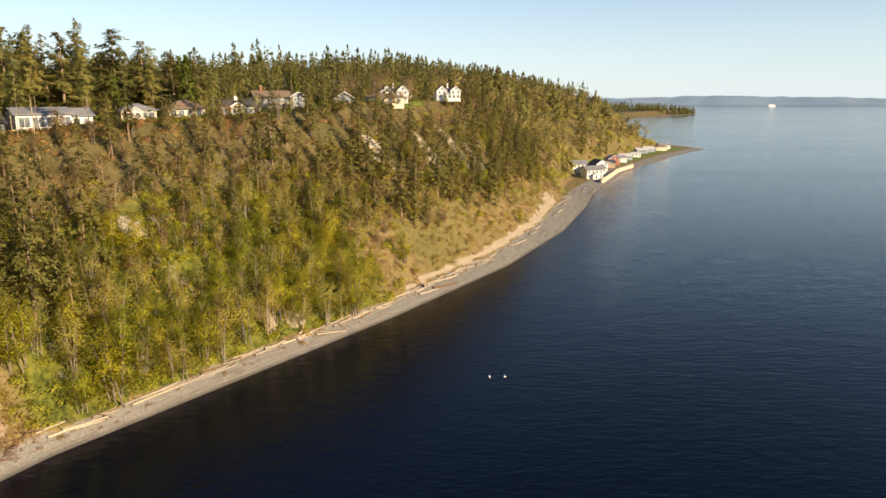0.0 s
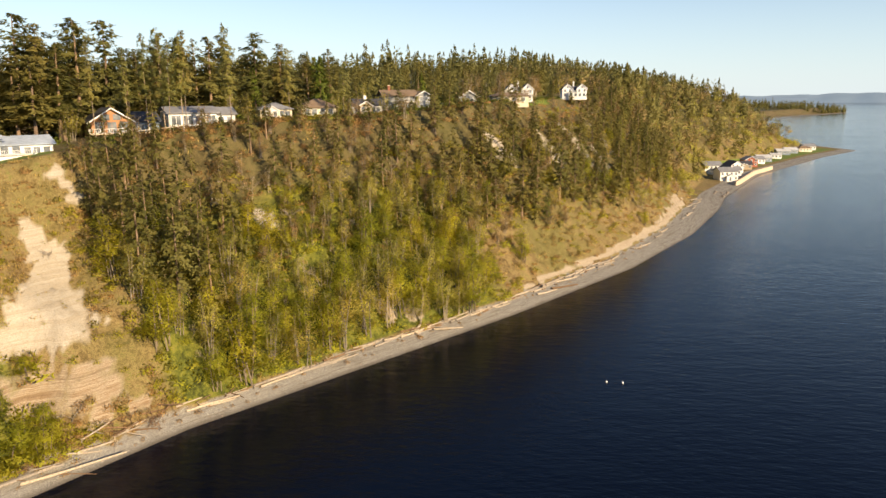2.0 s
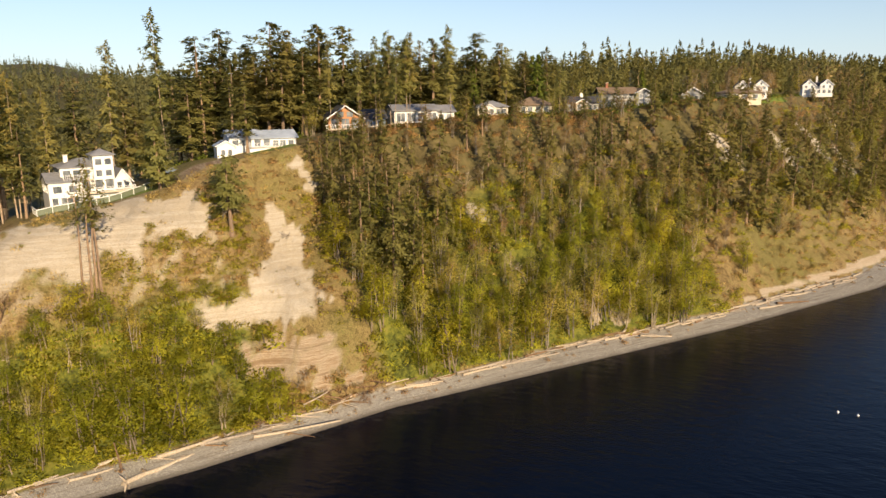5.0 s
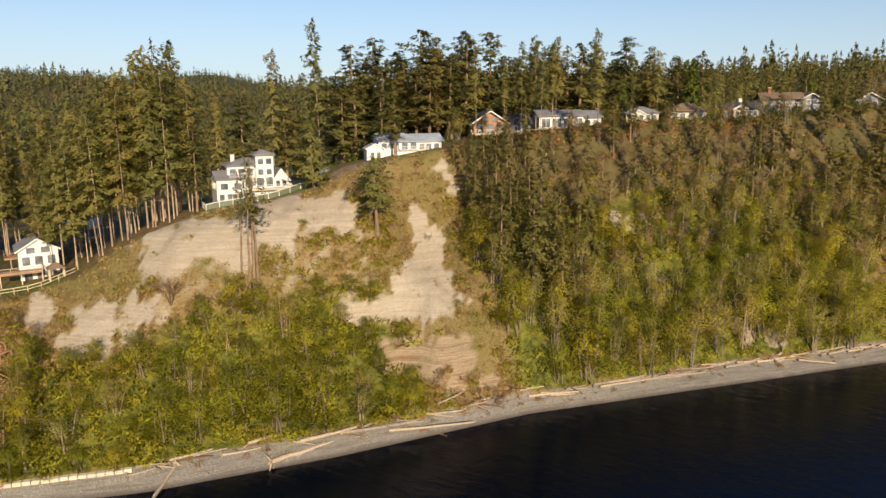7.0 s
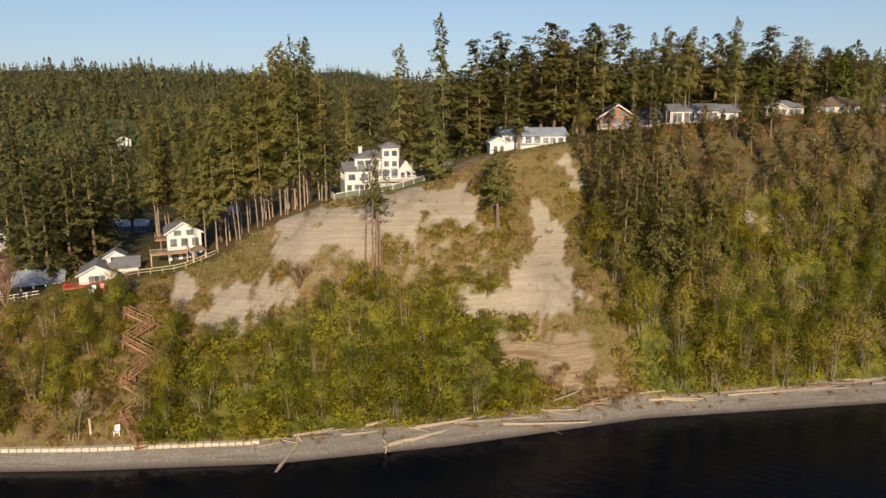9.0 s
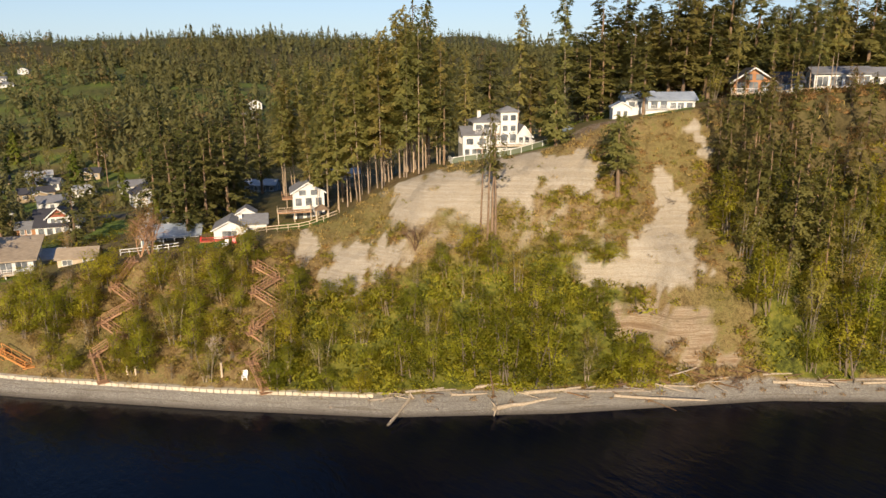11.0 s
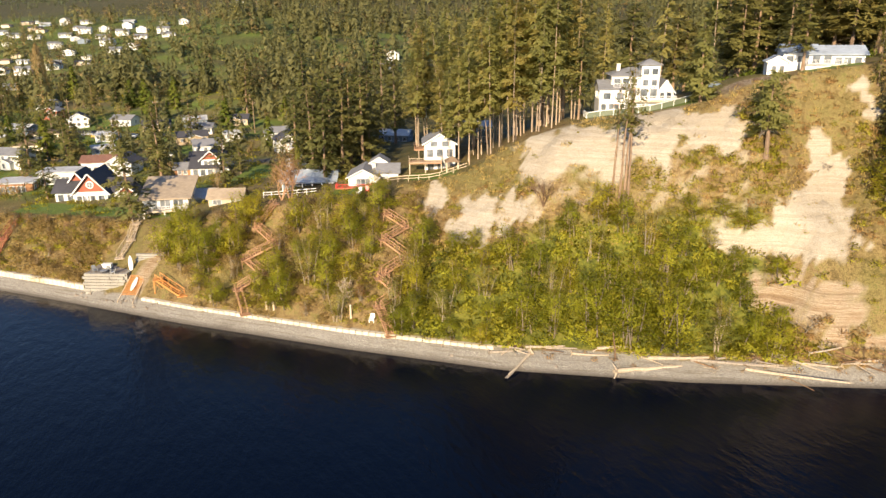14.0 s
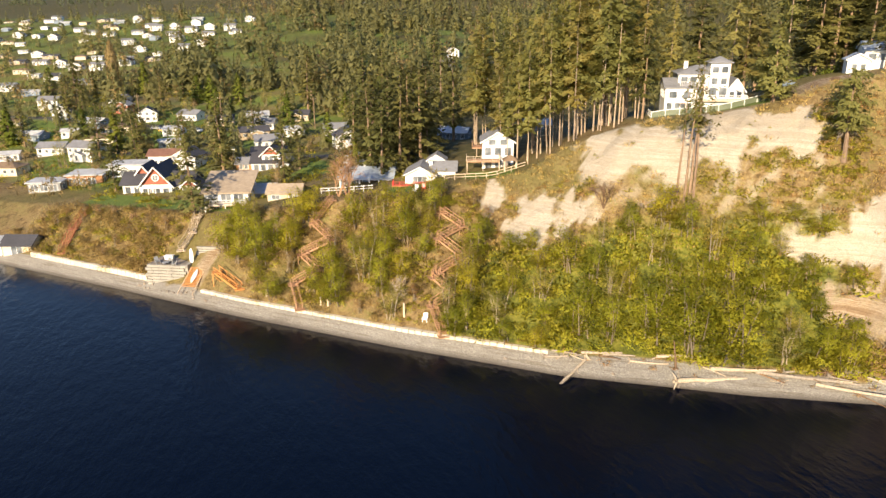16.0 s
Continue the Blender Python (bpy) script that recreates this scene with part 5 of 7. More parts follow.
def block(parent, x0, x1, y0, y1, z1, roof="gable_x", rise=1.6, wall="white", top="grey", over=0.5, z0=-1.5, gable_wall=None, drop=0.0):
    """One body of a house with its roof."""
    bm = box(bmesh.new(), x0, x1, y0, y1, z0, z1)
    if roof == "flat":
        part("wall", bm, PAINT[wall], parent)
        part("roof", box(bmesh.new(), x0 - over, x1 + over, y0 - over, y1 + over, z1 + 0.003, z1 + 0.28), ROOF[top], parent)
        return
    part("wall", bm, PAINT[wall], parent)
    if roof == "hip":
        bm, w = bmesh.new(), min(x1 - x0, y1 - y0) / 2 + over
        c = [bm.verts.new(p) for p in ((x0 - over, y0 - over, z1), (x1 + over, y0 - over, z1), (x1 + over, y1 + over, z1), (x0 - over, y1 + over, z1))]
        d = [bm.verts.new((v.co.x, v.co.y, z1 + 0.16)) for v in c]
        if x1 - x0 >= y1 - y0:
            r = [bm.verts.new((x0 - over + w, (y0 + y1) / 2, z1 + rise)), bm.verts.new((x1 + over - w, (y0 + y1) / 2 + 0.001, z1 + rise))]
            tops = ((d[0], d[1], r[1], r[0]), (d[1], d[2], r[1]), (d[2], d[3], r[0], r[1]), (d[3], d[0], r[0]))
        else:
            r = [bm.verts.new(((x0 + x1) / 2, y0 - over + w, z1 + rise)), bm.verts.new(((x0 + x1) / 2 + 0.001, y1 + over - w, z1 + rise))]
            tops = ((d[0], d[1], r[0]), (d[1], d[2], r[1], r[0]), (d[2], d[3], r[1]), (d[3], d[0], r[0], r[1]))
        bm.faces.new(c)
        for k in range(4):
            bm.faces.new((c[k], c[(k + 1) % 4], d[(k + 1) % 4], d[k]))
        for f in tops:
            bm.faces.new(f)
        part("roof", bm, ROOF[top], parent)
        return
    along, a0, a1, b0, b1 = ("x", x0, x1, y0, y1) if roof[-1] == "x" else ("y", y0, y1, x0, x1)
    if roof.startswith("gable"):
        mid, slope = (b0 + b1) / 2 + drop, rise / ((b1 - b0) / 2)
        part("gable", prism(bmesh.new(), [(b0, z1), (b1, z1), (mid, z1 + rise)], along, a0, a1), PAINT[gable_wall or wall], parent)
        lo = z1 - over * slope
        line = [(b0 - over, lo + 0.02), (mid, z1 + rise + 0.02), (b1 + over, lo + 0.02), (b1 + over, lo + 0.24), (mid, z1 + rise + 0.26), (b0 - over, lo + 0.24)]
    else:                                   # a single slope, falling to the front
        part("gable", prism(bmesh.new(), [(b0, z1), (b1, z1), (b1, z1 + rise)], along, a0, a1), PAINT[wall], parent)
        slope = rise / (b1 - b0)
        line = [(b0 - over, z1 - over * slope + 0.02), (b1 + over, z1 + rise + over * slope + 0.02), (b1 + over, z1 + rise + over * slope + 0.27), (b0 - over, z1 - over * slope + 0.27)]
    part("roof", prism(bmesh.new(), line, along, a0 - over, a1 + over), ROOF[top], parent)
    if roof == "gable_y":
        bm = bmesh.new()
        for s, e in ((line[0], line[1]), (line[1], line[2])):
            beam(bm, (s[0], y0 - over - 0.04, s[1] + 0.1), (e[0], y0 - over - 0.04, e[1] + 0.1), 0.06, 0.26)
        part("bargeboard", bm, PAINT["white"], parent)


def railing(parent, pts, h=1.0, paint="white", gap=0.35, name="railing"):
    """Posts, rails and bars along points."""
    bm = bmesh.new()
    for p, q in zip(pts, pts[1:]):
        p, q = Vector(p), Vector(q)
        beam(bm, p + Vector((0, 0, h)), q + Vector((0, 0, h)), 0.1, 0.07), beam(bm, p + Vector((0, 0, 0.12)), q + Vector((0, 0, 0.12)), 0.05, 0.06)
        n = max(1, int((q - p).length / gap))
        for k in range(n + 1):
            s = p.lerp(q, k / n)
            w = 0.1 if k % 5 == 0 else 0.04
            box(bm, s.x - w / 2, s.x + w / 2, s.y - w / 2, s.y + w / 2, s.z, s.z + h)
    return part(name, bm, PAINT[paint], parent)


def deck(parent, x0, x1, y0, y1, z, paint="white", floor="pale_wood", legs=True):
    """A raised terrace with rails on its open sides."""
    part("deck_floor", box(bmesh.new(), x0, x1, y0, y1, z - 0.22, z), PAINT[floor], parent)
    railing(parent, [(x0 + 0.06, y1, z), (x0 + 0.06, y0 + 0.06, z), (x1 - 0.06, y0 + 0.06, z), (x1 - 0.06, y1, z)], 1.0, paint)
    if legs and z > 0.8:
        for k in range(int((x1 - x0) / 3) + 1):
            at = x0 + 0.15 + k * (x1 - x0 - 0.3) / max(1, int((x1 - x0) / 3))
            part("post", box(bmesh.new(), at - 0.09, at + 0.09, y0 + 0.05, y0 + 0.23, -2.0, z - 0.22), PAINT[paint], parent)


def chimney(parent, x, y, z0, z1, paint="white"):
    part("chimney", box(bmesh.new(), x - 0.4, x + 0.4, y - 0.35, y + 0.35, z0, z1), PAINT[paint], parent)
    part("chimney_cap", box(bmesh.new(), x - 0.5, x + 0.5, y - 0.45, y + 0.45, z1 + 0.002, z1 + 0.15), PAINT["concrete"], parent)


def win_row(parent, xs, y, z, w, h, face="front", trim="white"):
    for x in xs:
        window(parent, x, y, z, w, h, face, trim) if face in ("front", "back") else window(parent, y, x, z, w, h, face, trim)


# ---------------------------------------------------------------- houses on the bluff top
def white_tower_house():
    h = thing("house", "large white house with a square tower above the sand slide", "house", 3.2, 46.0, 6, 31.4, size=0.88)
    block(h, 0, 6.2, 0, 8, 5.3, "gable_x", 1.5, "white", "grey", 0.35)
    block(h, 2.6, 12.6, 1.6, 10, 7.9, "hip", 1.7, "white", "grey", 0.4)
    block(h, 8.6, 12.4, 0.5, 4.3, 10.2, "hip", 1.3, "white", "grey", 0.5)
    block(h, 12.6, 16.0, 2.2, 9, 4.6, "gable_y", 2.3, "white", "grey", 0.4)
    block(h, 5.5, 14.5, -0.9, 1.7, 2.7, "flat", 0, "white", "pale", 0.15)
    deck(h, 6.2, 15.8, -2.1, 1.0, 3.0, "white")
    deck(h, 2.9, 8.4, 0.2, 1.6, 5.5, "white", legs=False)
    win_row(h, (1.6, 4.4), 0, 3.2, 1.5, 1.3)
    win_row(h, (1.0, 2.6, 4.9), 0, 0.5, 1.0, 1.7)
    window(h, 3.7, 0, 0.02, 0.95, 2.05, trim="wood")
    win_row(h, (7.2, 9.6, 11.2), -0.9, 0.5, 1.3, 1.7)
    win_row(h, (3.8, 5.6, 7.4), 1.6, 5.9, 1.3, 1.5)
    win_row(h, (7.0, 9.4, 11.4), 0.5, 3.4, 1.5, 1.9)
    win_row(h, (9.6, 11.4), 0.5, 8.3, 1.2, 1.2)
    win_row(h, (9.6, 11.4), 0.5, 6.0, 1.1, 1.2)
    win_row(h, (13.6, 15.0), 2.2, 3.2, 0.9, 1.2)
    win_row(h, (13.5, 15.1), 2.2, 0.4, 1.1, 1.7)
    win_row(h, (1.5, 3.2), 12.4, 8.3, 1.0, 1.2, "right")
    win_row(h, (2.0, 4.0, 6.0), 0, 3.2, 1.2, 1.3, "left")
    chimney(h, 4.5, 6, 7, 10.2)
    return h


def low_white_house():
    h = thing("house", "low white house with a blue-grey roof on the bluff top", "house", 35.3, 47.0, -4, 39.6, size=0.83)
    block(h, 5.5, 16.5, 0, 8, 3.3, "gable_x", 1.5, "white", "blue", 0.6)
    block(h, 0.5, 7.5, 1.5, 9, 3.6, "gable_x", 1.4, "white", "blue", 0.5)
    block(h, -2.6, 1.6, 0.4, 5, 1.6, "gable_y", 1.1, "white", "blue", 0.4)
    block(h, 4.6, 9.6, -2.2, 1, 0.9, "flat", 0, "white", "pale", 0.1)
    deck(h, 4.6, 12.6, -2.3, 0, 1.15, "white", legs=False)
    win_row(h, (7.0, 9.2), 0, 1.4, 1.5, 1.5)
    win_row(h, (11.4, 13.2, 15.2), 0, 1.3, 1.3, 1.3)
    win_row(h, (2.0, 4.2), 1.5, 1.5, 1.4, 1.3)
    win_row(h, (-1.2, 0.4), 0.4, -0.6, 0.9, 1.3)
    window(h, 10.6, 0, -0.9, 1.8, 1.6)
    return h


def timber_house():
    h = thing("house", "cedar house with a tall glazed gable front and white deck", "house", 64.6, 66.5, -14, 42.3, size=1.05)
    block(h, 0, 8, 0, 11, 3.0, "gable_y", 2.6, "wood", "dark", 0.8)
    win_row(h, (1.6, 4.0, 6.4), 0, 0.5, 1.8, 2.3, trim="wood")
    win_row(h, (2.9, 5.1), 0, 3.2, 1.5, 1.2, trim="wood")
    deck(h, -0.6, 8.6, -2.4, -0.05, 0.5, "white")
    block(h, 8.5, 14, 2, 10, 2.8, "gable_x", 1.8, "blue", "dark", 0.5)
    win_row(h, (10.2, 12.6), 2, 0.8, 1.2, 1.3)
    win_row(h, (3, 6, 9), 0, 1.0, 1.2, 1.4, "left", "wood")
    return h


def long_house():
    h = thing("house", "white house with large windows and a grey roof behind firs", "house", 82.0, 66.0, -16, 43.6, size=1.12)
    block(h, 0, 10, 0, 9, 3.0, "gable_x", 1.1, "white", "grey", 0.6)
    block(h, 10, 14.5, 1.5, 8, 2.6, "gable_x", 1.3, "white", "grey", 0.5)
    win_row(h, (1.5, 4.0, 6.5, 8.8), 0, 0.5, 1.9, 1.9)
    win_row(h, (11.4, 13.2), 1.5, 0.8, 1.1, 1.2)
    win_row(h, (2.5, 6.0), 0, 0.9, 1.6, 1.4, "left")
    return h


def cream_houses():
    h = thing("house", "cream bungalow with a grey hipped roof", "house", 107.3, 67.0, -25, 45.0, size=0.88)
    block(h, 0, 9.5, 0, 8, 2.7, "hip", 2.0, "cream", "grey", 0.7)
    block(h, 1.5, 5, -1.6, 0, 2.5, "gable_y", 1.1, "white", "grey", 0.4)
    win_row(h, (2.3, 4.2), -1.6, 0.6, 1.1, 1.6)
    win_row(h, (6.4, 8.2), 0, 0.7, 1.2, 1.5)
    g = thing("house", "cream bungalow with a brown hipped roof and white piers", "house", 120.5, 67.0, -28, 45.1)
    block(g, 0, 9.5, 0, 8, 2.6, "hip", 2.4, "cream", "brown", 0.8)
    win_row(g, (1.4, 3.4, 5.6, 7.8), 0, 0.6, 1.3, 1.6)
    win_row(g, (2.5, 5.5), 0, 0.8, 1.3, 1.3, "left")
    k = thing("house", "small grey cottage with a dark roof and terrace", "house", 137.5, 66.0, -30, 45.7)
    block(k, 0, 9, 0, 7, 2.6, "gable_x", 1.5, "grey", "dark", 0.6)
    block(k, 2, 5.5, -2, 0, 2.4, "gable_y", 1.0, "tan", "dark", 0.4)
    win_row(k, (2.9, 4.6), -2, 0.5, 1.0, 1.5)
    win_row(k, (6.5, 8.0), 0, 0.6, 1.0, 1.4)
    chimney(k, 4.5, 3, 2.6, 5.2)
    return h, g, k


def grey_house():
    h = thing("house", "two-storey grey house with a low gable roof and balcony", "house", 150.0, 65.0, -32, 46.4, size=0.92)
    block(h, 0, 11, 1.5, 10, 5.0, "gable_x", 1.6, "grey", "brown", 0.9)
    block(h, 11, 15.5, 0, 9, 5.0, "gable_y", 1.2, "grey", "brown", 0.8)
    deck(h, 4.5, 11, 0.1, 1.5, 2.8, "white")
    win_row(h, (5.6, 7.6, 9.6), 1.5, 3.1, 1.5, 1.6)
    win_row(h, (5.6, 8.2), 1.5, 0.4, 1.6, 1.7)
    win_row(h, (12.4, 14.2), 0, 3.2, 1.0, 1.3)
    win_row(h, (12.4, 14.2), 0, 0.6, 1.0, 1.4)
    win_row(h, (3.5, 7), 0, 3.0, 1.2, 1.3, "left")
    chimney(h, 2.5, 5.5, 5.5, 8.2, "brick")
    g = thing("house", "small gabled house with a red-brown terrace wall", "house", 184.0, 64.0, -40, 47.9)
    block(g, 0, 6.5, 0, 7, 2.6, "gable_y", 1.9, "grey", "russet", 0.6)
    win_row(g, (1.8, 4.4), 0, 0.7, 1.2, 1.4)
    part("terrace_wall", box(bmesh.new(), -3, 10, -3.4, -3.0, -1.5, 0.9), PAINT["deck"], g)
    c = thing("house", "low cream bungalow behind a clipped hedge", "house", 199.0, 60.0, -40, 48.3)
    block(c, 0, 13, 0, 7, 2.3, "hip", 1.4, "cream", "brown", 0.6)
    win_row(c, (2, 5, 8, 11), 0, 0.6, 1.5, 1.3)
    return h, g, c


def white_gables(u, off, turn, z, label):
    h = thing("house", label, "house", u, off, turn, z, size=0.72)
    block(h, 0, 6, 0, 9, 4.6, "gable_y", 2.8, "white", "dark", 0.5)
    block(h, 6, 8.5, 3, 9, 4.2, "gable_x", 2.0, "white", "dark", 0.3)
    block(h, 8.5, 14.5, 1, 9, 4.8, "gable_y", 2.6, "white", "dark", 0.5)
    block(h, 3.5, 13.5, -1.6, 1, 2.5, "flat", 0, "white", "pale", 0.2)
    win_row(h, (1.6, 4.4), 0, 3.0, 1.1, 1.4)
    win_row(h, (1.6,), 0, 0.5, 1.4, 1.7)
    win_row(h, (10, 13), 1, 3.1, 1.1, 1.4)
    win_row(h, (5, 7.5, 10, 12.4), -1.6, 0.5, 1.4, 1.6)
    window(h, 3.0, 0, 5.2, 0.9, 1.0), window(h, 11.5, 1, 5.3, 0.9, 1.0)
    win_row(h, (2.5, 6), 0, 3.0, 1.0, 1.3, "left")
    chimney(h, 7.2, 6, 6, 9.2)
    return h


white_tower_house(), low_white_house(), timber_house(), long_house(), cream_houses(), grey_house()
white_gables(211, 62, -46, 49.6, "white house with two steep gables on the bluff top")
white_gables(258, 61, -50, 50.2, "white gabled house beside a green lawn")


# ---------------------------------------------------------------- houses on the low bank
def chalet():
    h = thing("house", "tall white chalet with large windows and timber decks", "house", -31.0, 45.0, 14, 18.9, size=0.95)
    block(h, 0, 6.6, 0, 8, 6.2, "gable_y", 2.0, "white", "grey", 0.5)
    win_row(h, (1.2, 3.3, 5.4), 0, 3.4, 1.3, 1.6)
    win_row(h, (2.1, 4.5), 0, 5.6, 1.4, 1.1)
    win_row(h, (1.3, 3.4, 5.4), 0, 0.4, 1.3, 2.0)
    deck(h, -3.4, 3.6, -3.2, -0.05, 2.7, "pale_wood", "stair")
    deck(h, -2.2, 0, 0.2, 4, 5.0, "stair", "stair", False)
    win_row(h, (2, 5), 6.6, 3.4, 1.2, 1.5, "right")
    g = thing("garden_shelter", "small open garden shelter with a hipped roof", "shelter", -25.2, 39.5, 14, 20.3)
    for x, y in ((0, 0), (2.2, 0), (0, 2.2), (2.2, 2.2)):
        part("post", box(bmesh.new(), x - 0.1, x + 0.1, y - 0.1, y + 0.1, -1, 2.1), PAINT["pale_wood"], g)
    bm = bmesh.new()
    base = [bm.verts.new(p) for p in ((-0.4, -0.4, 2.1), (2.6, -0.4, 2.1), (2.6, 2.6, 2.1), (-0.4, 2.6, 2.1))]
    tip = bm.verts.new((1.1, 1.1, 3.1))
    bm.faces.new(base)
    for k in range(4):
        bm.faces.new((base[k], base[(k + 1) % 4], tip))
    part("roof", bm, ROOF["brown"], g)
    return h


def bungalow():
    h = thing("house", "white gabled bungalow with a grey roof and red deck rail", "house", -44.6, 34.5, 12, 17.2, size=0.78)
    block(h, 0, 7.5, 0, 10, 2.6, "gable_y", 1.9, "white", "grey", 0.6)
    block(h, 6.5, 12.5, 3, 10, 3.2, "gable_x", 1.6, "white", "grey", 0.6)
    block(h, 5, 9.5, 9, 14, 4.6, "gable_y", 1.4, "white", "grey", 0.5)
    window(h, 3.7, 0, 0.5, 3.4, 1.7)
    win_row(h, (8.5, 10.8), 3, 0.8, 1.2, 1.3)
    deck(h, -3.0, 6.0, -2.6, -0.05, 0.35, "scarlet", "deck", False)
    chimney(h, 6.2, 5, 3, 5.2)
    g = thing("house", "long low house with a slate-blue roof and white posts", "house", -60.5, 36.0, 12, 15.0, size=0.85)
    block(g, 0, 13, 0, 8, 2.6, "gable_x", 1.7, "blue", "blue", 0.7)
    for k in range(6):
        part("post", box(bmesh.new(), 0.4 + k * 2.4, 0.65 + k * 2.4, -1.8, -1.55, -1, 2.3), PAINT["white"], g)
    part("porch_roof", box(bmesh.new(), -0.2, 13.2, -2.1, -0.5, 2.3, 2.45), ROOF["pale"], g)
    win_row(g, (2, 5, 8, 11), 0, 0.7, 1.4, 1.4)
    return h


def deck_house():
    h = thing("house", "three-level white house with glass balconies and a tan roof", "house", -87.4, 22.2, 20, 7.5, size=1.0)
    block(h, 0, 9.0, 0, 9.5, 6.8, "shed_x", 2.2, "white", "tan", 0.8)
    block(h, 9.0, 13.5, 5, 9.5, 5.2, "shed_x", 1.0, "grey", "pale", 0.3)
    deck(h, 0.3, 8.8, -2.2, -0.05, 4.6, "white")
    deck(h, 0.3, 8.8, -2.2, -0.05, 2.1, "white")
    win_row(h, (1.8, 4.4, 7.0), 0, 4.7, 2.0, 1.7)
    win_row(h, (1.8, 4.4, 7.0), 0, 2.2, 2.0, 1.8)
    win_row(h, (1.8, 4.4, 7.0), 0, -0.2, 1.8, 1.8)
    win_row(h, (2.5, 5.5), 9.0, 4.9, 1.5, 1.2, "right")
    win_row(h, (2.0, 5.0), 9.0, 2.3, 1.8, 1.8, "right")
    c = thing("house", "small pale grey cottage with a tan roof", "house", -73.5, 26.5, 16, 12.7, size=0.85)
    block(c, 0, 8, 0, 6, 2.3, "gable_x", 1.5, "pale_wood", "tan", 0.5)
    win_row(c, (2.0,), 0, 0.7, 1.9, 1.1)
    win_row(c, (5.6, 6.9), 0, 0.4, 0.8, 1.6)
    d = thing("house", "flat-roofed low white house among shrubs", "house", -66, 52, 14, 14.4)
    block(d, 0, 12, 0, 7, 2.6, "gable_x", 1.2, "white", "pale", 0.8)
    win_row(d, (2, 5, 8, 10.5), 0, 0.7, 1.3, 1.3)
    return h


def red_house():
    h = thing("house", "red shingled house with white trim and a round window", "house", -120.4, 29.5, 18, 8.0, size=1.05)
    block(h, 0, 16, 2.5, 10, 2.8, "gable_x", 2.0, "white", "dark", 0.6)
    block(h, 5.0, 12.0, 0.5, 11, 3.0, "gable_y", 4.0, "white", "dark", 0.7, gable_wall="red")
    block(h, 14, 17.8, 1.0, 6, 2.4, "gable_y", 1.6, "white", "dark", 0.5, gable_wall="red")
    block(h, 2.0, 6.0, 5.5, 12, 4.0, "gable_y", 2.4, "red", "dark", 0.6)
    win_row(h, (6.2, 8.5, 10.8), 0.5, 0.5, 1.6, 1.6)
    win_row(h, (1.2, 3.2), 2.5, 0.6, 1.2, 1.5)
    win_row(h, (15.0, 16.7), 1.0, 0.5, 1.0, 1.4)
    bm = bmesh.new()
    bmesh.ops.create_cone(bm, cap_ends=True, segments=20, radius1=0.85, radius2=0.85, depth=0.1, matrix=pose(8.5, 0.42, 4.6, 90))
    ring = part("round_window", bm, PAINT["white"], h)
    bm = bmesh.new()
    bmesh.ops.create_cone(bm, cap_ends=True, segments=20, radius1=0.62, radius2=0.62, depth=0.06, matrix=pose(8.5, 0.36, 4.6, 90))
    part("pane", bm, M["glass"], ring)
    bm = bmesh.new()
    beam(bm, (8.5, 0.31, 3.95), (8.5, 0.31, 5.25), 0.09, 0.04), beam(bm, (7.85, 0.31, 4.6), (9.15, 0.31, 4.6), 0.04, 0.09)
    part("glazing_bar", bm, PAINT["white"], ring)
    part("patio", box(bmesh.new(), 4, 14, -4, 0.4, -0.5, 0.06), PAINT["deck"], h, "red brick patio")
    chimney(h, 13.0, 6.5, 3, 8.2)
    for k in range(9):
        part("column", box(bmesh.new(), 5.2 + k * 0.8, 5.38 + k * 0.8, -0.5, -0.32, 0, 2.4), PAINT["white"], h) if k % 2 == 0 else None
    g = thing("house", "white house with a red gable and dark porch roof", "house", -98.0, 57.0, 18, 10.8, size=0.88)
    block(g, 0, 11, 0, 10, 2.8, "gable_x", 2.2, "white", "dark", 0.6)
    block(g, 3, 8.5, 1.0, 11, 5.0, "gable_y", 2.4, "white", "dark", 0.7, gable_wall="red")
    win_row(g, (1.4, 3.5, 5.6, 7.7, 9.6), 0, 0.5, 1.4, 1.7)
    win_row(g, (4.4, 5.75, 7.1), 1.0, 3.4, 1.0, 1.2)
    block(g, -5, -0.5, 2, 7, 2.2, "gable_x", 1.4, "wood", "grey", 0.5)
    win_row(g, (-3.6, -2), 2, 0.6, 1.0, 1.2)
    return h


def modern_houses():
    for u, off, w, d, hh, wall, top, label in ((-146, 36, 9, 8, 2.9, "wood", "pale", "flat-roofed modern house with cedar walls"), (-139, 45, 9, 7, 3.4, "white", "pale", "flat-roofed white modern house"),
                                               (-134, 56, 10, 7, 3.6, "white", "russet", "white house with a low brown roof"), (-152, 28, 8, 6, 2.6, "grey", "pale", "low flat-roofed grey shore house")):
        h = thing("house", label, "house", u, off, 22)
        block(h, 0, w, 0, d, hh, "flat" if top == "pale" else "gable_x", 1.2, wall, top, 0.5)
        win_row(h, [1.5 + 2.4 * k for k in range(int(w / 2.6))], 0, 0.5, 1.8, 1.7)
        win_row(h, (2, 4.6), w, 0.7, 1.3, 1.4, "right")


chalet(), bungalow(), deck_house(), red_house(), modern_houses()


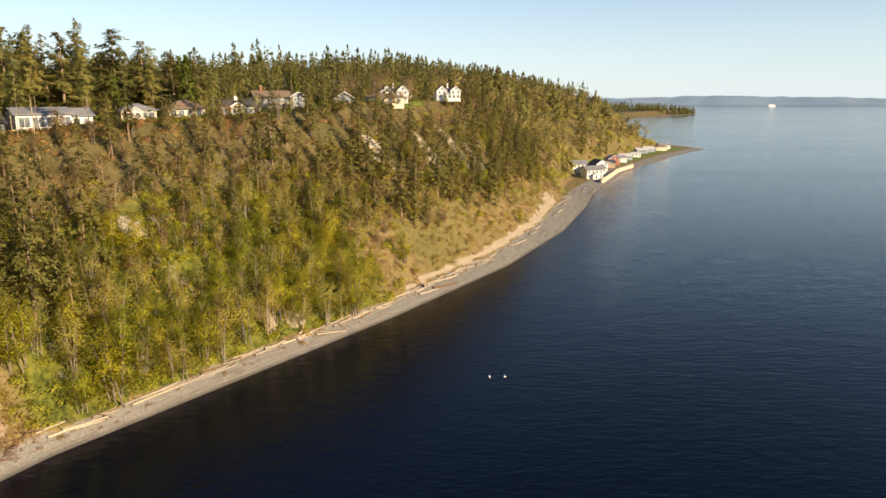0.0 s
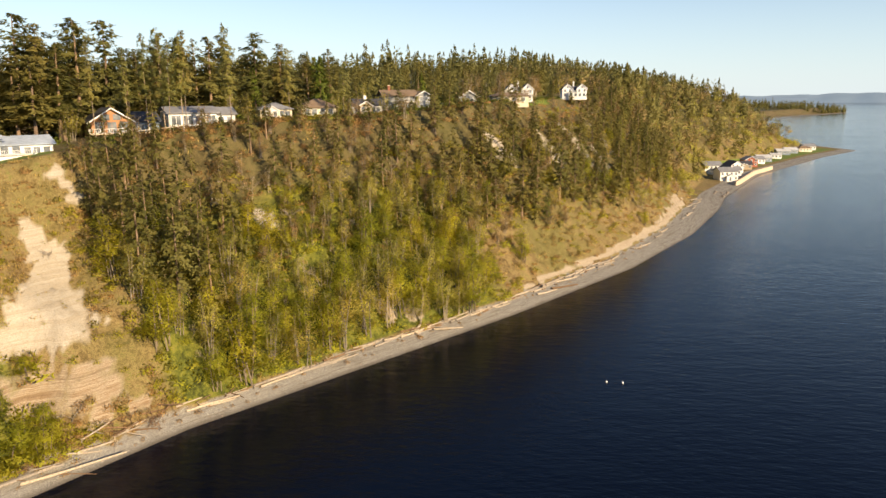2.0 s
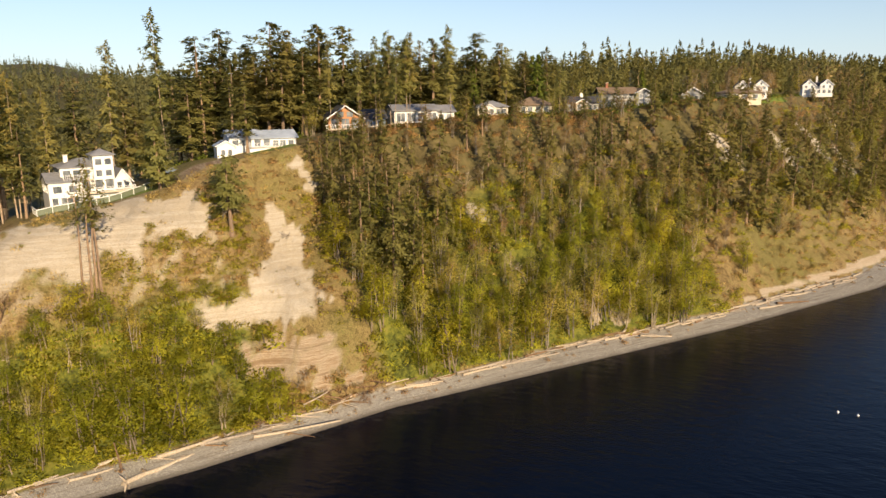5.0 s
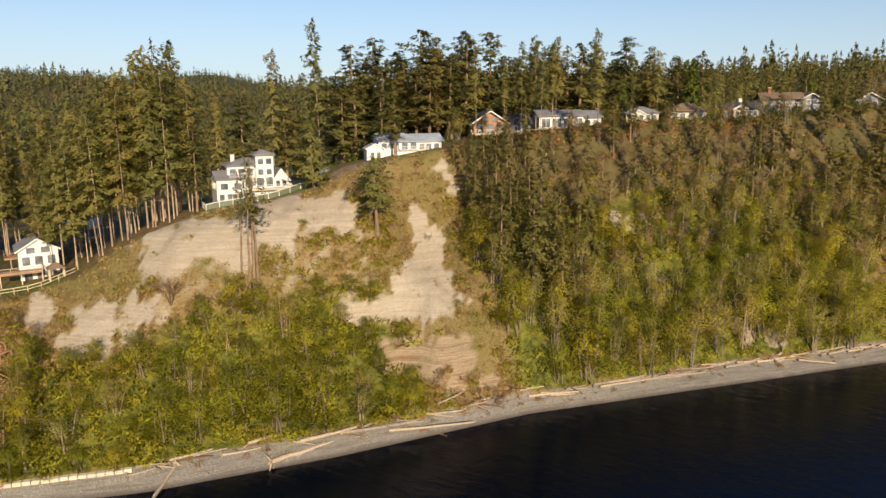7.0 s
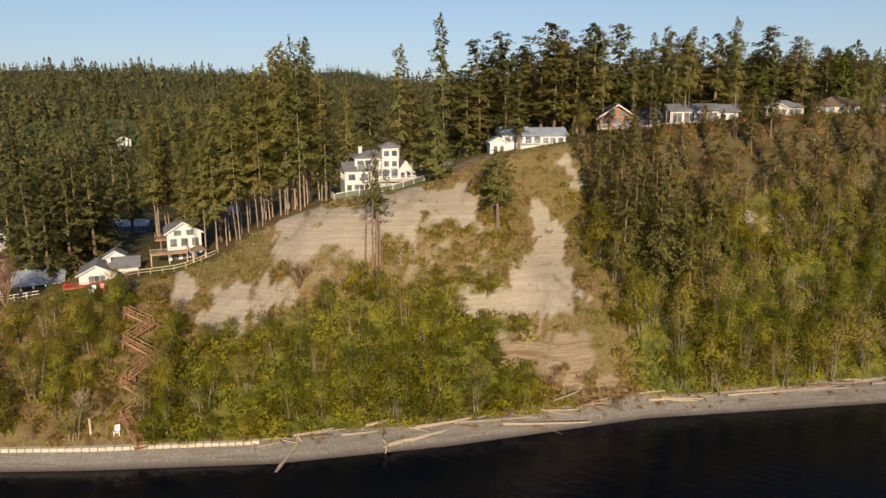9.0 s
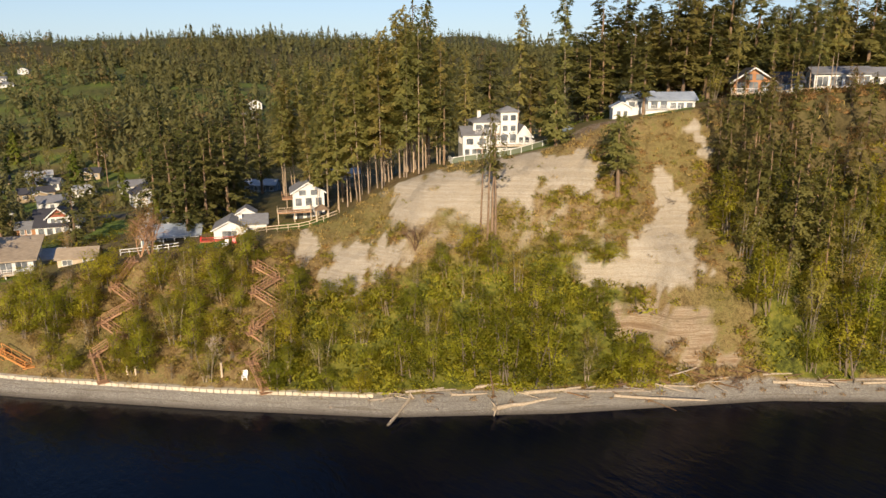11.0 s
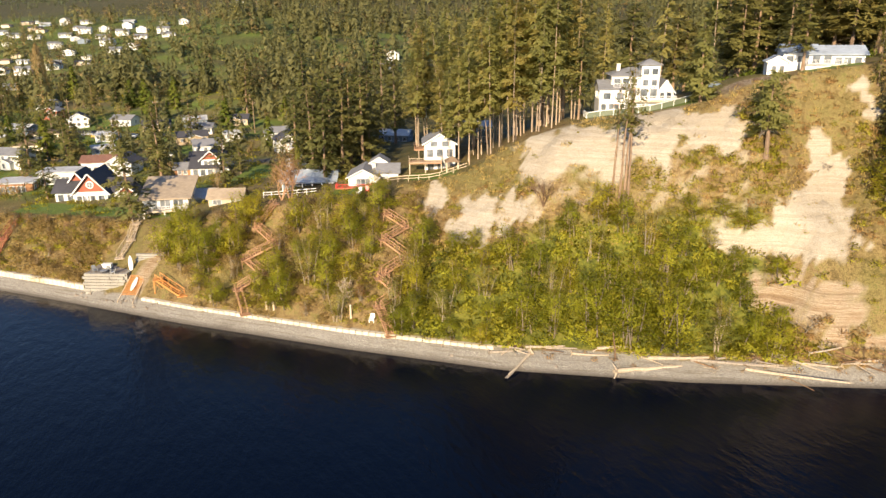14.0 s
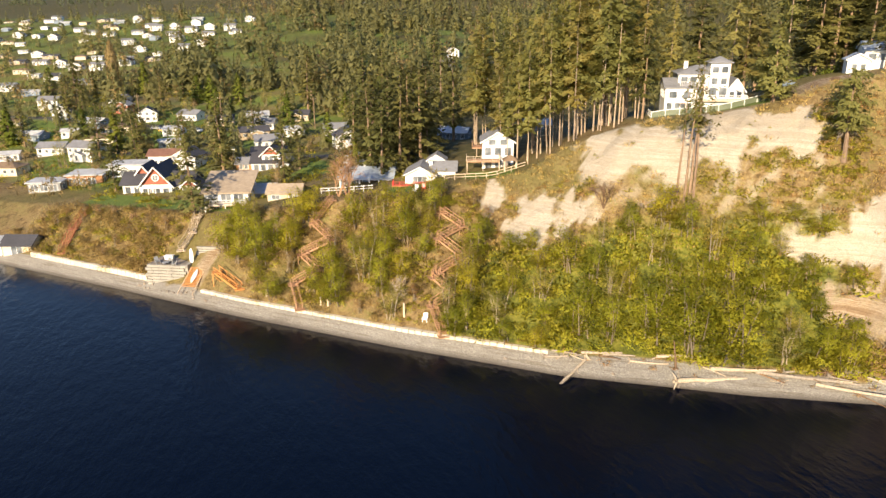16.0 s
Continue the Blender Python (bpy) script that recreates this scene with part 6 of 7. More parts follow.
# ---------------------------------------------------------------- the settlement
def cottage(label, wall, top, w, d, hh, rise, roof="gable_x", porch=False):
    h = new("house")
    h.scale = (0.78, 0.78, 0.74)
    tagged(h, label, "house", "houses of the settlement")
    block(h, -w / 2, w / 2, -d / 2, d / 2, hh, roof, rise, wall, top, 0.5)
    n = int(w / 2.6)
    xs = [-w / 2 + (k + 0.5) * w / n for k in range(n)]
    win_row(h, xs, -d / 2, 0.7, 1.2, 1.3)
    if hh > 4:
        win_row(h, xs, -d / 2, 3.3, 1.2, 1.3)
    win_row(h, (0,), w / 2, 0.8, 1.2, 1.3, "right")
    if porch:
        block(h, -w * 0.2, w * 0.25, -d / 2 - 1.8, -d / 2, 2.4, "gable_y", 1.1, wall, top, 0.4, -0.5)
        window(h, 0, -d / 2 - 1.8, 0.1, 1.0, 2.0)
    return h


KINDS = [cottage("white house with a grey gable roof in the settlement", "white", "grey", 11, 8, 2.8, 1.9), cottage("two-storey white house with a grey roof on the hillside", "white", "grey", 11, 9, 5.2, 2.0, "gable_x", True),
         cottage("cream house with a brown roof in the settlement", "cream", "brown", 12, 8, 2.7, 1.8, "hip"), cottage("white house with a front gable in the settlement", "white", "dark", 9, 10, 4.2, 2.6, "gable_y"),
         cottage("blue-grey house with a pale roof in the settlement", "blue", "pale", 11, 8, 2.7, 1.6), cottage("tan house with a dark roof in the settlement", "tan", "dark", 12, 8, 2.8, 1.8, "gable_x", True),
         cottage("small white shed-roofed house in the settlement", "white", "pale", 8, 7, 2.6, 1.0), cottage("red-brown house with a grey roof in the settlement", "red", "grey", 9, 8, 4.4, 2.0, "gable_y")]
hr = np.random.RandomState(21)


def set_house(kind, u, off, turn):
    v = off + shore(u)
    x, y = to_xy(u, v)
    low = 0.76 if u < -285 else 1.0      # the far settlement is of low houses
    return pose(x, y, float(height(u, v)[0]) + 0.25, 0, 0, 58 + turn) @ Matrix.Diagonal((1, 1, low, 1))


placed, first_use = [], set()
NEAR_HOUSES = [(-200, 100, 4), (-214, 130, 7), (-189, 118, 3), (-171, 124, 0), (-157, 96, 6), (-165, 62, 1), (-210, 78, 4), (-144, 132, 4), (-126, 134, 5), (-97, 110, 0), (-52, 99, 4), (-164, 214, 6), (-103, 267, 0), (-140, 220, 2),
               (-175, 78, 2), (-125, 100, 5), (-110, 86, 0), (-148, 82, 6), (-85, 92, 3), (-70, 74, 4), (-185, 66, 0), (-195, 56, 6), (-178, 42, 2), (-230, 110, 3), (-245, 95, 2), (-220, 60, 5), (-260, 130, 1), (-235, 150, 0), (-108, 298, 3), (-30, 110, 4), (-380, 620, 0), (-20, 330, 2)]
spots = [(u, off, k, hr.uniform(-25, 25)) for u, off, k in NEAR_HOUSES]
for u, off, k in ((-100, 70, 5), (-122, 60, 3), (-136, 50, 0), (-152, 44, 4), (-168, 86, 5), (-184, 94, 2), (-196, 84, 6), (-138, 98, 3), (-112, 106, 6), (-132, 118, 0), (-152, 118, 5), (-70, 90, 6), (-90, 76, 0), (-205, 112, 3), (-180, 52, 3)):
    if all((u - a) ** 2 + (off - b) ** 2 > 13.5**2 for a, b, *_ in spots) and clear_of(u, off, KEEP_OUT):
        spots.append((u, off, k, hr.uniform(-20, 20)))
spots += [(u, 322 + 9 * (k % 3), (0, 1, 3)[k % 3], 0.0) for k, u in enumerate(range(-372, -296, 11))]
for _ in range(900):
    u, off = hr.uniform(-640, -285), hr.uniform(85, 430)
    if off < 90 + 0.1 * (-u) or off > 360 + 0.15 * (-u - 240) or all(abs(off - r + 6 * math.sin(u / 40)) > 9 for r in range(100, 460, 27)):
        continue
    if all((u - a) ** 2 + (off - b) ** 2 > 15.5**2 for a, b, *_ in spots):
        spots.append((u, off, hr.choice([0, 0, 1, 1, 2, 3, 3, 4, 5, 6]), hr.choice([0, 0, 0, 90]) + hr.uniform(-8, 8)))
    if len(spots) > 188:
        break
for u, off, k, turn in spots:
    m = set_house(k, u, off, 22 + turn)
    if k in first_use:
        copy_thing(KINDS[k], m)
    else:
        KINDS[k].matrix_basis = m @ Matrix.Diagonal((*KINDS[k].scale, 1))
        first_use.add(k)
for k, (u, off) in enumerate(((425, 13), (440, 15), (458, 16), (476, 18), (500, 20), (520, 21), (545, 24), (566, 25), (600, 25), (640, 30), (662, 30), (690, 28), (715, 32), (448, 27))):
    copy_thing(KINDS[(1, 3, 0, 3, 5, 7, 0, 4, 6, 4, 4, 2, 0, 1)[k]], set_house(0, u, off, -45 + hr.uniform(-10, 10)) @ Matrix.Diagonal((1.3, 1.3, 1.4, 1)))
for u, off in ((290, 95), (330, 110), (300, 130)):
    copy_thing(KINDS[2], set_house(0, u, off, -40))

# ---------------------------------------------------------------- stairs to the beach
def stairs(label, pts, paint="stair", width=1.15, rail=1.0):
    """Flights from point to point, given as u, off and height over the ground's own; with landings, rails and trestle posts."""
    world = []
    for u, off, lift in pts:
        v = off + shore(u)
        x, y = to_xy(u, v)
        world.append(Vector((x, y, float(height(u, v)[0]) + lift)))
    st = new("beach_stairs")
    st.matrix_basis = Matrix.Translation(world[0])
    tagged(st, label, "stairs")
    local = [p - world[0] for p in world]
    for p, q in zip(local, local[1:]):
        d = q - p
        flat = Vector((d.x, d.y, 0))
        side = flat.normalized().cross((0, 0, 1)) * width / 2
        n = max(2, int(abs(d.z) / 0.19))
        bm = bmesh.new()
        for k in range(n):
            c = p + d * ((k + 0.5) / n)
            beam(bm, c - side, c + side, 0.3, 0.05)
        part("tread", bm, PAINT[paint], st)
        for s in (-1, 1):
            part("stringer", beam(bmesh.new(), p + s * side + Vector((0, 0, -0.12)), q + s * side + Vector((0, 0, -0.12)), 0.07, 0.3), PAINT[paint], st)
            bm = bmesh.new()
            beam(bm, p + s * side + Vector((0, 0, rail)), q + s * side + Vector((0, 0, rail)), 0.07, 0.11)
            beam(bm, p + s * side + Vector((0, 0, rail * 0.5)), q + s * side + Vector((0, 0, rail * 0.5)), 0.03, 0.05)
            m = max(2, int(d.length / 2.0))
            for k in range(m + 1):
                c = p + d * (k / m) + s * side
                box(bm, c.x - 0.04, c.x + 0.04, c.y - 0.04, c.y + 0.04, c.z - 0.1, c.z + rail)
            part("handrail", bm, PAINT[paint], st)
    for k, p in enumerate(local):
        bm = bmesh.new()
        box(bm, p.x - 0.85, p.x + 0.85, p.y - 0.85, p.y + 0.85, p.z - 0.14, p.z - 0.02)
        part("landing", bm, PAINT[paint], st)
        drop = max(0.5, pts[k][2] + 0.9)
        if pts[k][2] < 0.9:
            continue
        for sx in (-0.75, 0.75):
            for sy in (-0.75, 0.75):
                part("post", box(bmesh.new(), p.x + sx - 0.07, p.x + sx + 0.07, p.y + sy - 0.07, p.y + sy + 0.07, p.z - drop, p.z - 0.14), PAINT[paint], st)
            part("brace", beam(bmesh.new(), (p.x + sx, p.y - 0.75, p.z - 0.3), (p.x + sx, p.y + 0.75, p.z - drop + 0.4), 0.04, 0.08), PAINT[paint], st)
    return st


stairs("zigzag timber stairway down the bank from the bungalow", [(-35.0, 29.0, 0.3), (-33.3, 22.8, 0.9), (-29.3, 22.0, 0.9), (-32.3, 17.3, 0.9), (-27.6, 16.1, 0.9), (-30.8, 11.6, 0.9), (-31.2, 10.6, 0.8), (-27.6, 9.5, 0.8), (-30.3, 6.4, 0.7), (-27.4, 2.6, 0.4)], width=1.0)
stairs("brown zigzag timber stairway to the beach", [(-55.6, 22.0, 0.4), (-57.7, 17.9, 0.9), (-52.6, 15.0, 0.9), (-57.5, 12.0, 0.9), (-53.0, 9.7, 0.9), (-56.7, 6.7, 0.8), (-53.4, 2.7, 0.5)], width=1.0)
stairs("grey timber steps down the garden bank", [(-86.5, 22.5, 0.3), (-86.0, 17.5, 0.7), (-84.6, 13.5, 0.7), (-84.6, 9.4, 0.6)], "pale_wood")
stairs("orange timber steps beside the slipway", [(-72.6, 5.2, 1.6), (-67.0, 4.4, 0.3)], "orange")
stairs("red-brown timber stair at the foot of the bank", [(-119.0, 17.5, 0.4), (-116.8, 11.0, 0.8), (-114.0, 4.6, 0.7)], "deck")


# ---------------------------------------------------------------- shore works
def seawall(u0, u1, label, tall, seg=1.1):
    """A wall of blocks along the head of the beach."""
    mid = 0.5 * (u0 + u1)
    w = tagged(new("seawall"), label, "wall")
    x0, y0 = to_xy(mid, shore(mid) + np.interp(mid, U_FOOT, O_FOOT))
    w.matrix_basis = pose(x0, y0, 0)
    n = int((u1 - u0) / seg)
    r = np.random.RandomState(5)
    for k in range(n):
        a, b = u0 + k * (u1 - u0) / n, u0 + (k + 1) * (u1 - u0) / n - 0.08
        p, q = (Vector((*to_xy(t, shore(t) + np.interp(t, U_FOOT, O_FOOT) - 0.25), 0)) - Vector((x0, y0, 0)) for t in (a, b))
        lift = r.normal(0, 0.03)
        bm = beam(bmesh.new(), p + Vector((0, 0, 1.5 + lift + (tall - 1.4) / 2)), q + Vector((0, 0, 1.5 + lift + (tall - 1.4) / 2)), 0.75, tall + 0.6)
        bmesh.ops.bevel(bm, geom=list(bm.edges), offset=0.05, segments=1, affect="EDGES")
        part("block", bm, PAINT["concrete"], w)
    return w


seawall(-75, -11, "long pale concrete seawall at the head of the beach", 1.0)
seawall(-122, -88.5, "white concrete seawall below the shrubby bank", 1.5)


def retaining_wall():
    w = thing("retaining_wall", "stepped retaining wall of stacked grey blocks", "wall", -88.0, 1.9, 8, 0.7, size=1.12)
    r = np.random.RandomState(9)
    for row in range(8):
        for k in range(6):
            s = row * 0.05
            bm = box(bmesh.new(), k * 1.15 + (0.3 if row % 2 else 0), k * 1.15 + 1.11 + (0.3 if row % 2 else 0), s + r.uniform(0, 0.06), s + 0.6, row * 0.5, row * 0.5 + 0.43)
            part("block", bm, PAINT["block"], w)
        for k in range(4):
            part("block", box(bmesh.new(), 6.9 - r.uniform(0, 0.06), 7.4, 0.6 + k * 1.1, 1.66 + k * 1.1, row * 0.5, row * 0.5 + 0.46), PAINT["block"], w)
    part("fill", box(bmesh.new(), 0.3, 6.9, 0.7, 5.2, -0.5, 3.85), PAINT["rock"], w, "gravel fill of the terrace")
    return w


retaining_wall()
slip = thing("slipway", "orange boarded boat slipway beside the retaining wall", "slipway", -79.3, 2.0, 8, 1.7)
for k in range(14):
    part("board", beam(bmesh.new(), (0.2, k * 0.32, 0.75 + k * 0.16), (3.2, k * 0.32, 0.75 + k * 0.16), 0.3, 0.06), PAINT["orange"], slip)
for sx in (0.3, 3.1):
    part("runner", beam(bmesh.new(), (sx, -1.8, -0.1), (sx, 4.3, 2.85), 0.12, 0.16), PAINT["pale_wood"], slip)


def board_hull(label, at, m):
    """A paddle board: a long pointed hull."""
    bm = bmesh.new()
    rings = []
    for k in range(11):
        t = k / 10
        w, hgt = 0.4 * math.sin(math.pi * min(1, max(0.02, t * 0.93 + 0.04))) ** 0.6, 0.1
        rings.append([bm.verts.new((w * math.cos(a), -1.6 + 3.2 * t, hgt * math.sin(a))) for a in np.linspace(0, 2 * np.pi, 10, endpoint=False)])
    for p, q in zip(rings, rings[1:]):
        for k in range(10):
            bm.faces.new((p[k], p[(k + 1) % 10], q[(k + 1) % 10], q[k]))
    bm.faces.new(rings[0][::-1]), bm.faces.new(rings[-1])
    me = bpy.data.meshes.new("paddle_board")
    bm.to_mesh(me)
    bm.free()
    me.materials.append(PAINT["plastic"])
    ob = new("paddle_board", me)
    ob.matrix_basis = at @ m
    return tagged(ob, label, "board")


here = slip.matrix_basis
board_hull("white paddle board lying on the orange slipway", here, pose(1.8, 2.1, 1.98, 27, 0, 0))
board_hull("white paddle board standing upright against the wall", here, pose(-0.2, 5.6, 4.5, 84, 0, 10))


def lawn_chair(u, off, paint, label, turn, z=None):
    c = thing("lawn_chair", label, "chair", u, off, turn, z)
    part("seat", box(bmesh.new(), -0.35, 0.35, -0.3, 0.4, 0.3, 0.36), PAINT[paint], c)
    part("backrest", prism(bmesh.new(), [(0.36, 0.3), (0.44, 0.3), (0.72, 1.15), (0.64, 1.15)], "x", -0.35, 0.35), PAINT[paint], c)
    for sx in (-0.35, 0.35):
        part("armrest", box(bmesh.new(), sx - 0.08, sx + 0.08, -0.35, 0.5, 0.56, 0.6), PAINT[paint], c)
        for sy in (-0.28, 0.38):
            part("leg", box(bmesh.new(), sx - 0.05, sx + 0.05, sy - 0.05, sy + 0.05, -0.1, 0.56), PAINT[paint], c)
    return c


lawn_chair(-38.4, 27.6, "scarlet", "scarlet garden chair on the lawn", 10), lawn_chair(-40.0, 27.4, "plastic", "white garden chair on the lawn", -10)
lawn_chair(-31.0, 4.6, "plastic", "white garden chair on the seawall", 5)


for u, off, turn in ((-86.4, 4.2, 60), (-84.2, 5.8, 190), (-82.6, 4.6, -60)):
    lawn_chair(u, off, "grey", "dark grey garden chair on the block terrace", turn, 5.02)


def fire_bowl():
    b = thing("fire_bowl", "dark round fire bowl on the block terrace", "fire bowl", -84.4, 4.3, 0, 5.02)
    bm = bmesh.new()
    bmesh.ops.create_cone(bm, cap_ends=True, segments=18, radius1=0.35, radius2=0.62, depth=0.42, matrix=pose(0, 0, 0.22))
    part("bowl", bm, ROOF["dark"], b)
    bm = bmesh.new()
    bmesh.ops.create_cone(bm, cap_ends=True, segments=18, radius1=0.7, radius2=0.7, depth=0.06, matrix=pose(0, 0, 0.465))
    part("rim", bm, PAINT["grey"], b)


def storage_box():
    b = thing("storage_box", "white plastic storage box on the block terrace", "box", -85.6, 6.8, 10, 5.02)
    bm = box(bmesh.new(), -0.8, 0.8, -0.4, 0.4, 0, 0.75)
    bmesh.ops.bevel(bm, geom=list(bm.edges), offset=0.05, segments=1, affect="EDGES")
    part("body", bm, PAINT["plastic"], b)
    part("lid", box(bmesh.new(), -0.85, 0.85, -0.45, 0.45, 0.752, 0.84), PAINT["plastic"], b)


def garden_wall():
    w = thing("garden_wall", "low grey block wall stepping up behind the slipway", "wall", -80.4, 8.6, 8)
    for row in range(5):
        for k in range(5):
            at = k * 0.95 + (0.25 if row % 2 else 0)
            part("block", box(bmesh.new(), at, at + 0.92, row * 0.22, row * 0.22 + 0.5, -0.4 + row * 0.42, -0.02 + row * 0.42), PAINT["block"], w)


fire_bowl(), storage_box(), garden_wall()


def post(u, off, h, label, w=0.28):
    c = thing("post", label, "post", u, off)
    part("shaft", box(bmesh.new(), -w / 2, w / 2, -w / 2, w / 2, -0.4, h), PAINT["pale_wood"], c)
    part("cap", box(bmesh.new(), -w * 0.6, w * 0.6, -w * 0.6, w * 0.6, h + 0.002, h + 0.1), PAINT["pale_wood"], c)


post(-24.2, 4.6, 3.2, "tall pale timber post at the head of the beach", 0.4), post(-34.6, 4.7, 2.2, "pale timber post at the head of the beach")
post(-50, 4.4, 1.2, "short timber bollard on the seawall"), post(-48.6, 4.4, 1.2, "short timber bollard on the seawall"), post(-61, 4.3, 1.3, "short timber bollard on the seawall")


def net_fence(label, pts, paint="white", net=None, h=1.15, name="fence"):
    """A fence over the ground along u, off points."""
    f = thing(name, label, "fence", *pts[0])
    inv = f.matrix_basis.inverted()
    at = []
    for (ua, oa), (ub, ob_) in zip(pts, pts[1:]):
        n = max(1, int(math.hypot(ub - ua, ob_ - oa) / 2.0))
        at += [(ua + (ub - ua) * k / n, oa + (ob_ - oa) * k / n) for k in range(n)]
    at.append(pts[-1])
    loc = []
    for u, off in at:
        v = off + shore(u)
        loc.append(inv @ Vector((*to_xy(u, v), float(height(u, v)[0]))))
    for p, q in zip(loc, loc[1:]):
        part("post", box(bmesh.new(), p.x - 0.05, p.x + 0.05, p.y - 0.05, p.y + 0.05, p.z - 0.3, p.z + h), PAINT[paint], f)
        part("rail", beam(bmesh.new(), p + Vector((0, 0, h - 0.05)), q + Vector((0, 0, h - 0.05)), 0.06, 0.12), PAINT[paint], f)
        if net:
            part("net_panel", beam(bmesh.new(), p + Vector((0, 0, h / 2)), q + Vector((0, 0, h / 2)), 0.02, h - 0.2), PAINT[net], f)
        else:
            part("rail", beam(bmesh.new(), p + Vector((0, 0, h * 0.5)), q + Vector((0, 0, h * 0.5)), 0.05, 0.1), PAINT[paint], f)
    return f


net_fence("green netting fence with white rails along the cliff edge", [(0.5, 46.5), (1.0, 39.6), (8, 38.8), (14, 39.5), (20.5, 43.0)], "white", "hedge_net")
net_fence("weathered timber rail fence along the bank top", [(-36.2, 34.5), (-30, 35.2), (-26, 36.0), (-21, 38.5)], "pale_wood")
net_fence("pale timber rail fence at the cliff edge", [(62, 55), (66, 51), (73, 50.5), (80, 52)], "pale_wood")
net_fence("white timber rail fence along a garden", [(-62, 30), (-56, 29), (-50, 30)], "white")


# ---------------------------------------------------------------- driftwood
def log_mesh(seed, ln, rad, roots):
    r = np.random.RandomState(seed)
    s = Soup()
    n = 8
    f = np.linspace(0, 1, n)
    bend = r.normal(0, 0.06, (2,)) * ln
    line = np.stack([f * ln, bend[0] * np.sin(3.1 * f) + r.normal(0, 0.03, n), bend[1] * 0.2 * np.sin(3.1 * f) + r.normal(0, 0.02, n)], 1)
    s.stick(line, rad * (1 - 0.45 * f) * r.uniform(0.9, 1.1, n), 8)
    for _ in range(3):
        k = r.randint(2, n)
        s.stick([line[k], line[k] + r.normal(0, 1, 3) * (0.3, 0.5, 0.4) * rad * 3], [rad * 0.25, rad * 0.08], 4)
    if roots:
        s.stick([line[0] + (-0.05, 0, 0), line[0] + (-0.5 * rad, 0, 0)], [rad * 1.5, rad * 1.9], 8)
        for k in range(9):
            a = r.uniform(0, 6.28)
            d = np.array([-0.55, math.cos(a), math.sin(a)])
            e = line[0] + d * rad * r.uniform(2.2, 4.2)
            s.stick([line[0], 0.5 * (line[0] + e) + r.normal(0, 0.1, 3) * rad, e], [rad * 0.6, rad * 0.35, rad * 0.08], 5)
    return s


LOGS = [log_mesh(400 + k, 6.5, 0.24, k % 3 == 0).mesh("driftwood_log", M["driftwood" if k % 2 or k == 0 else "dark_drift"]) for k in range(9)]
LOG_LABEL = "bleached driftwood log on the pebble beach"


def drift(u, off, heading, scale, kind, lift=0.15, tilt=0.0, label=LOG_LABEL, long=1.0):
    v = off + shore(u)
    x, y = to_xy(u, v)
    ob = new("driftwood_log", LOGS[kind])
    ob.matrix_basis = pose(x, y, float(height(u, v)[0]) + lift, 0, -tilt, 58 + heading) @ Matrix.Diagonal((scale * long, scale, scale, 1))
    return tagged(ob, label, "log", "driftwood logs")


dr = np.random.RandomState(33)
# the stump that leans into the water, with the splintered wood round it
drift(-5.6, 2.6, -115, 0.95, 3, 0.5, -9, "leaning driftwood trunk with roots above the waterline"), drift(-8.6, -2.6, 70, 0.9, 1, 0.7, 6), drift(-11.5, 2.0, 12, 0.8, 0, 0.45, 4, "splintered driftwood trunk on the beach")
drift(-10.5, 3.0, -18, 0.6, 7, 0.5, 6), drift(-9.8, 1.8, 60, 0.5, 5, 0.5, 10), drift(-6.4, 3.4, 14, 0.9, 1, 0.4), drift(-3.4, 3.6, 8, 0.7, 7, 0.35)
# the upturned root and its trunk
drift(6.8, 0.6, 14, 1.45, 3, 0.6, 2, "large driftwood trunk with an upturned root"), drift(6.6, 1.8, 100, 0.6, 6, 1.3, 50, "upturned root of a driftwood trunk"), drift(11.2, 3.0, 6, 1.3, 1, 0.5, 3), drift(7.0, -0.4, 92, 0.55, 5, 0.5, 12), drift(4.0, 4.4, 12, 1.0, 7, 0.35), drift(0.5, 3.2, 4, 0.8, 0, 0.3)
# long logs before the slide
drift(17.0, 3.2, -1, 1.15, 1, 0.3, 0, LOG_LABEL, 1.3), drift(24.5, 1.9, -8, 0.95, 5, 0.25, 0, LOG_LABEL, 2.1), drift(22, 2.7, -3, 1.0, 7, 0.35, 0, LOG_LABEL, 1.2), drift(27.5, 1.6, -38, 0.4, 8, 0.4, -5, "dark fallen branch reaching into the water", 2.4), drift(31, 3.0, -5, 0.9, 1, 0.25)
drift(41, 3.2, 22, 0.7, 5, 0.3), drift(48, 3.4, 3, 0.7, 7, 0.25), drift(143, 3.2, -10, 1.1, 5, 0.3), drift(148, 4.6, 70, 1.2, 3, 0.6, 8), drift(150, 3.4, -20, 1.3, 2, 0.3), drift(105, 3.0, -30, 1.0, 5, 0.4, -3), drift(101, 4.2, 35, 1.1, 0, 0.6, 6)
for k in range(105):      # the drift line at the head of the beach
    u = 50 + 1.55 * k + dr.uniform(-1.5, 1.5) if k < 85 else dr.uniform(180, 330)
    foot = np.interp(u, U_FOOT, O_FOOT)
    drift(u, min(foot * dr.uniform(0.7, 0.98), foot - 0.3), dr.normal(1, 7), dr.uniform(0.45, 1.05), (1, 3, 5, 7, 1, 5, 0, 2)[dr.randint(8)], 0.22, dr.uniform(-1, 2), LOG_LABEL, dr.uniform(0.8, 1.5))
for k in range(22):
    u = dr.uniform(24, 46)
    drift(u, np.interp(u, U_FOOT, O_FOOT) + dr.uniform(-0.3, 1.2), dr.uniform(-60, 60), dr.uniform(0.3, 0.7), (0, 4, 8)[dr.randint(3)], 0.4, dr.uniform(-15, 25), "dark broken driftwood heaped under the slide")
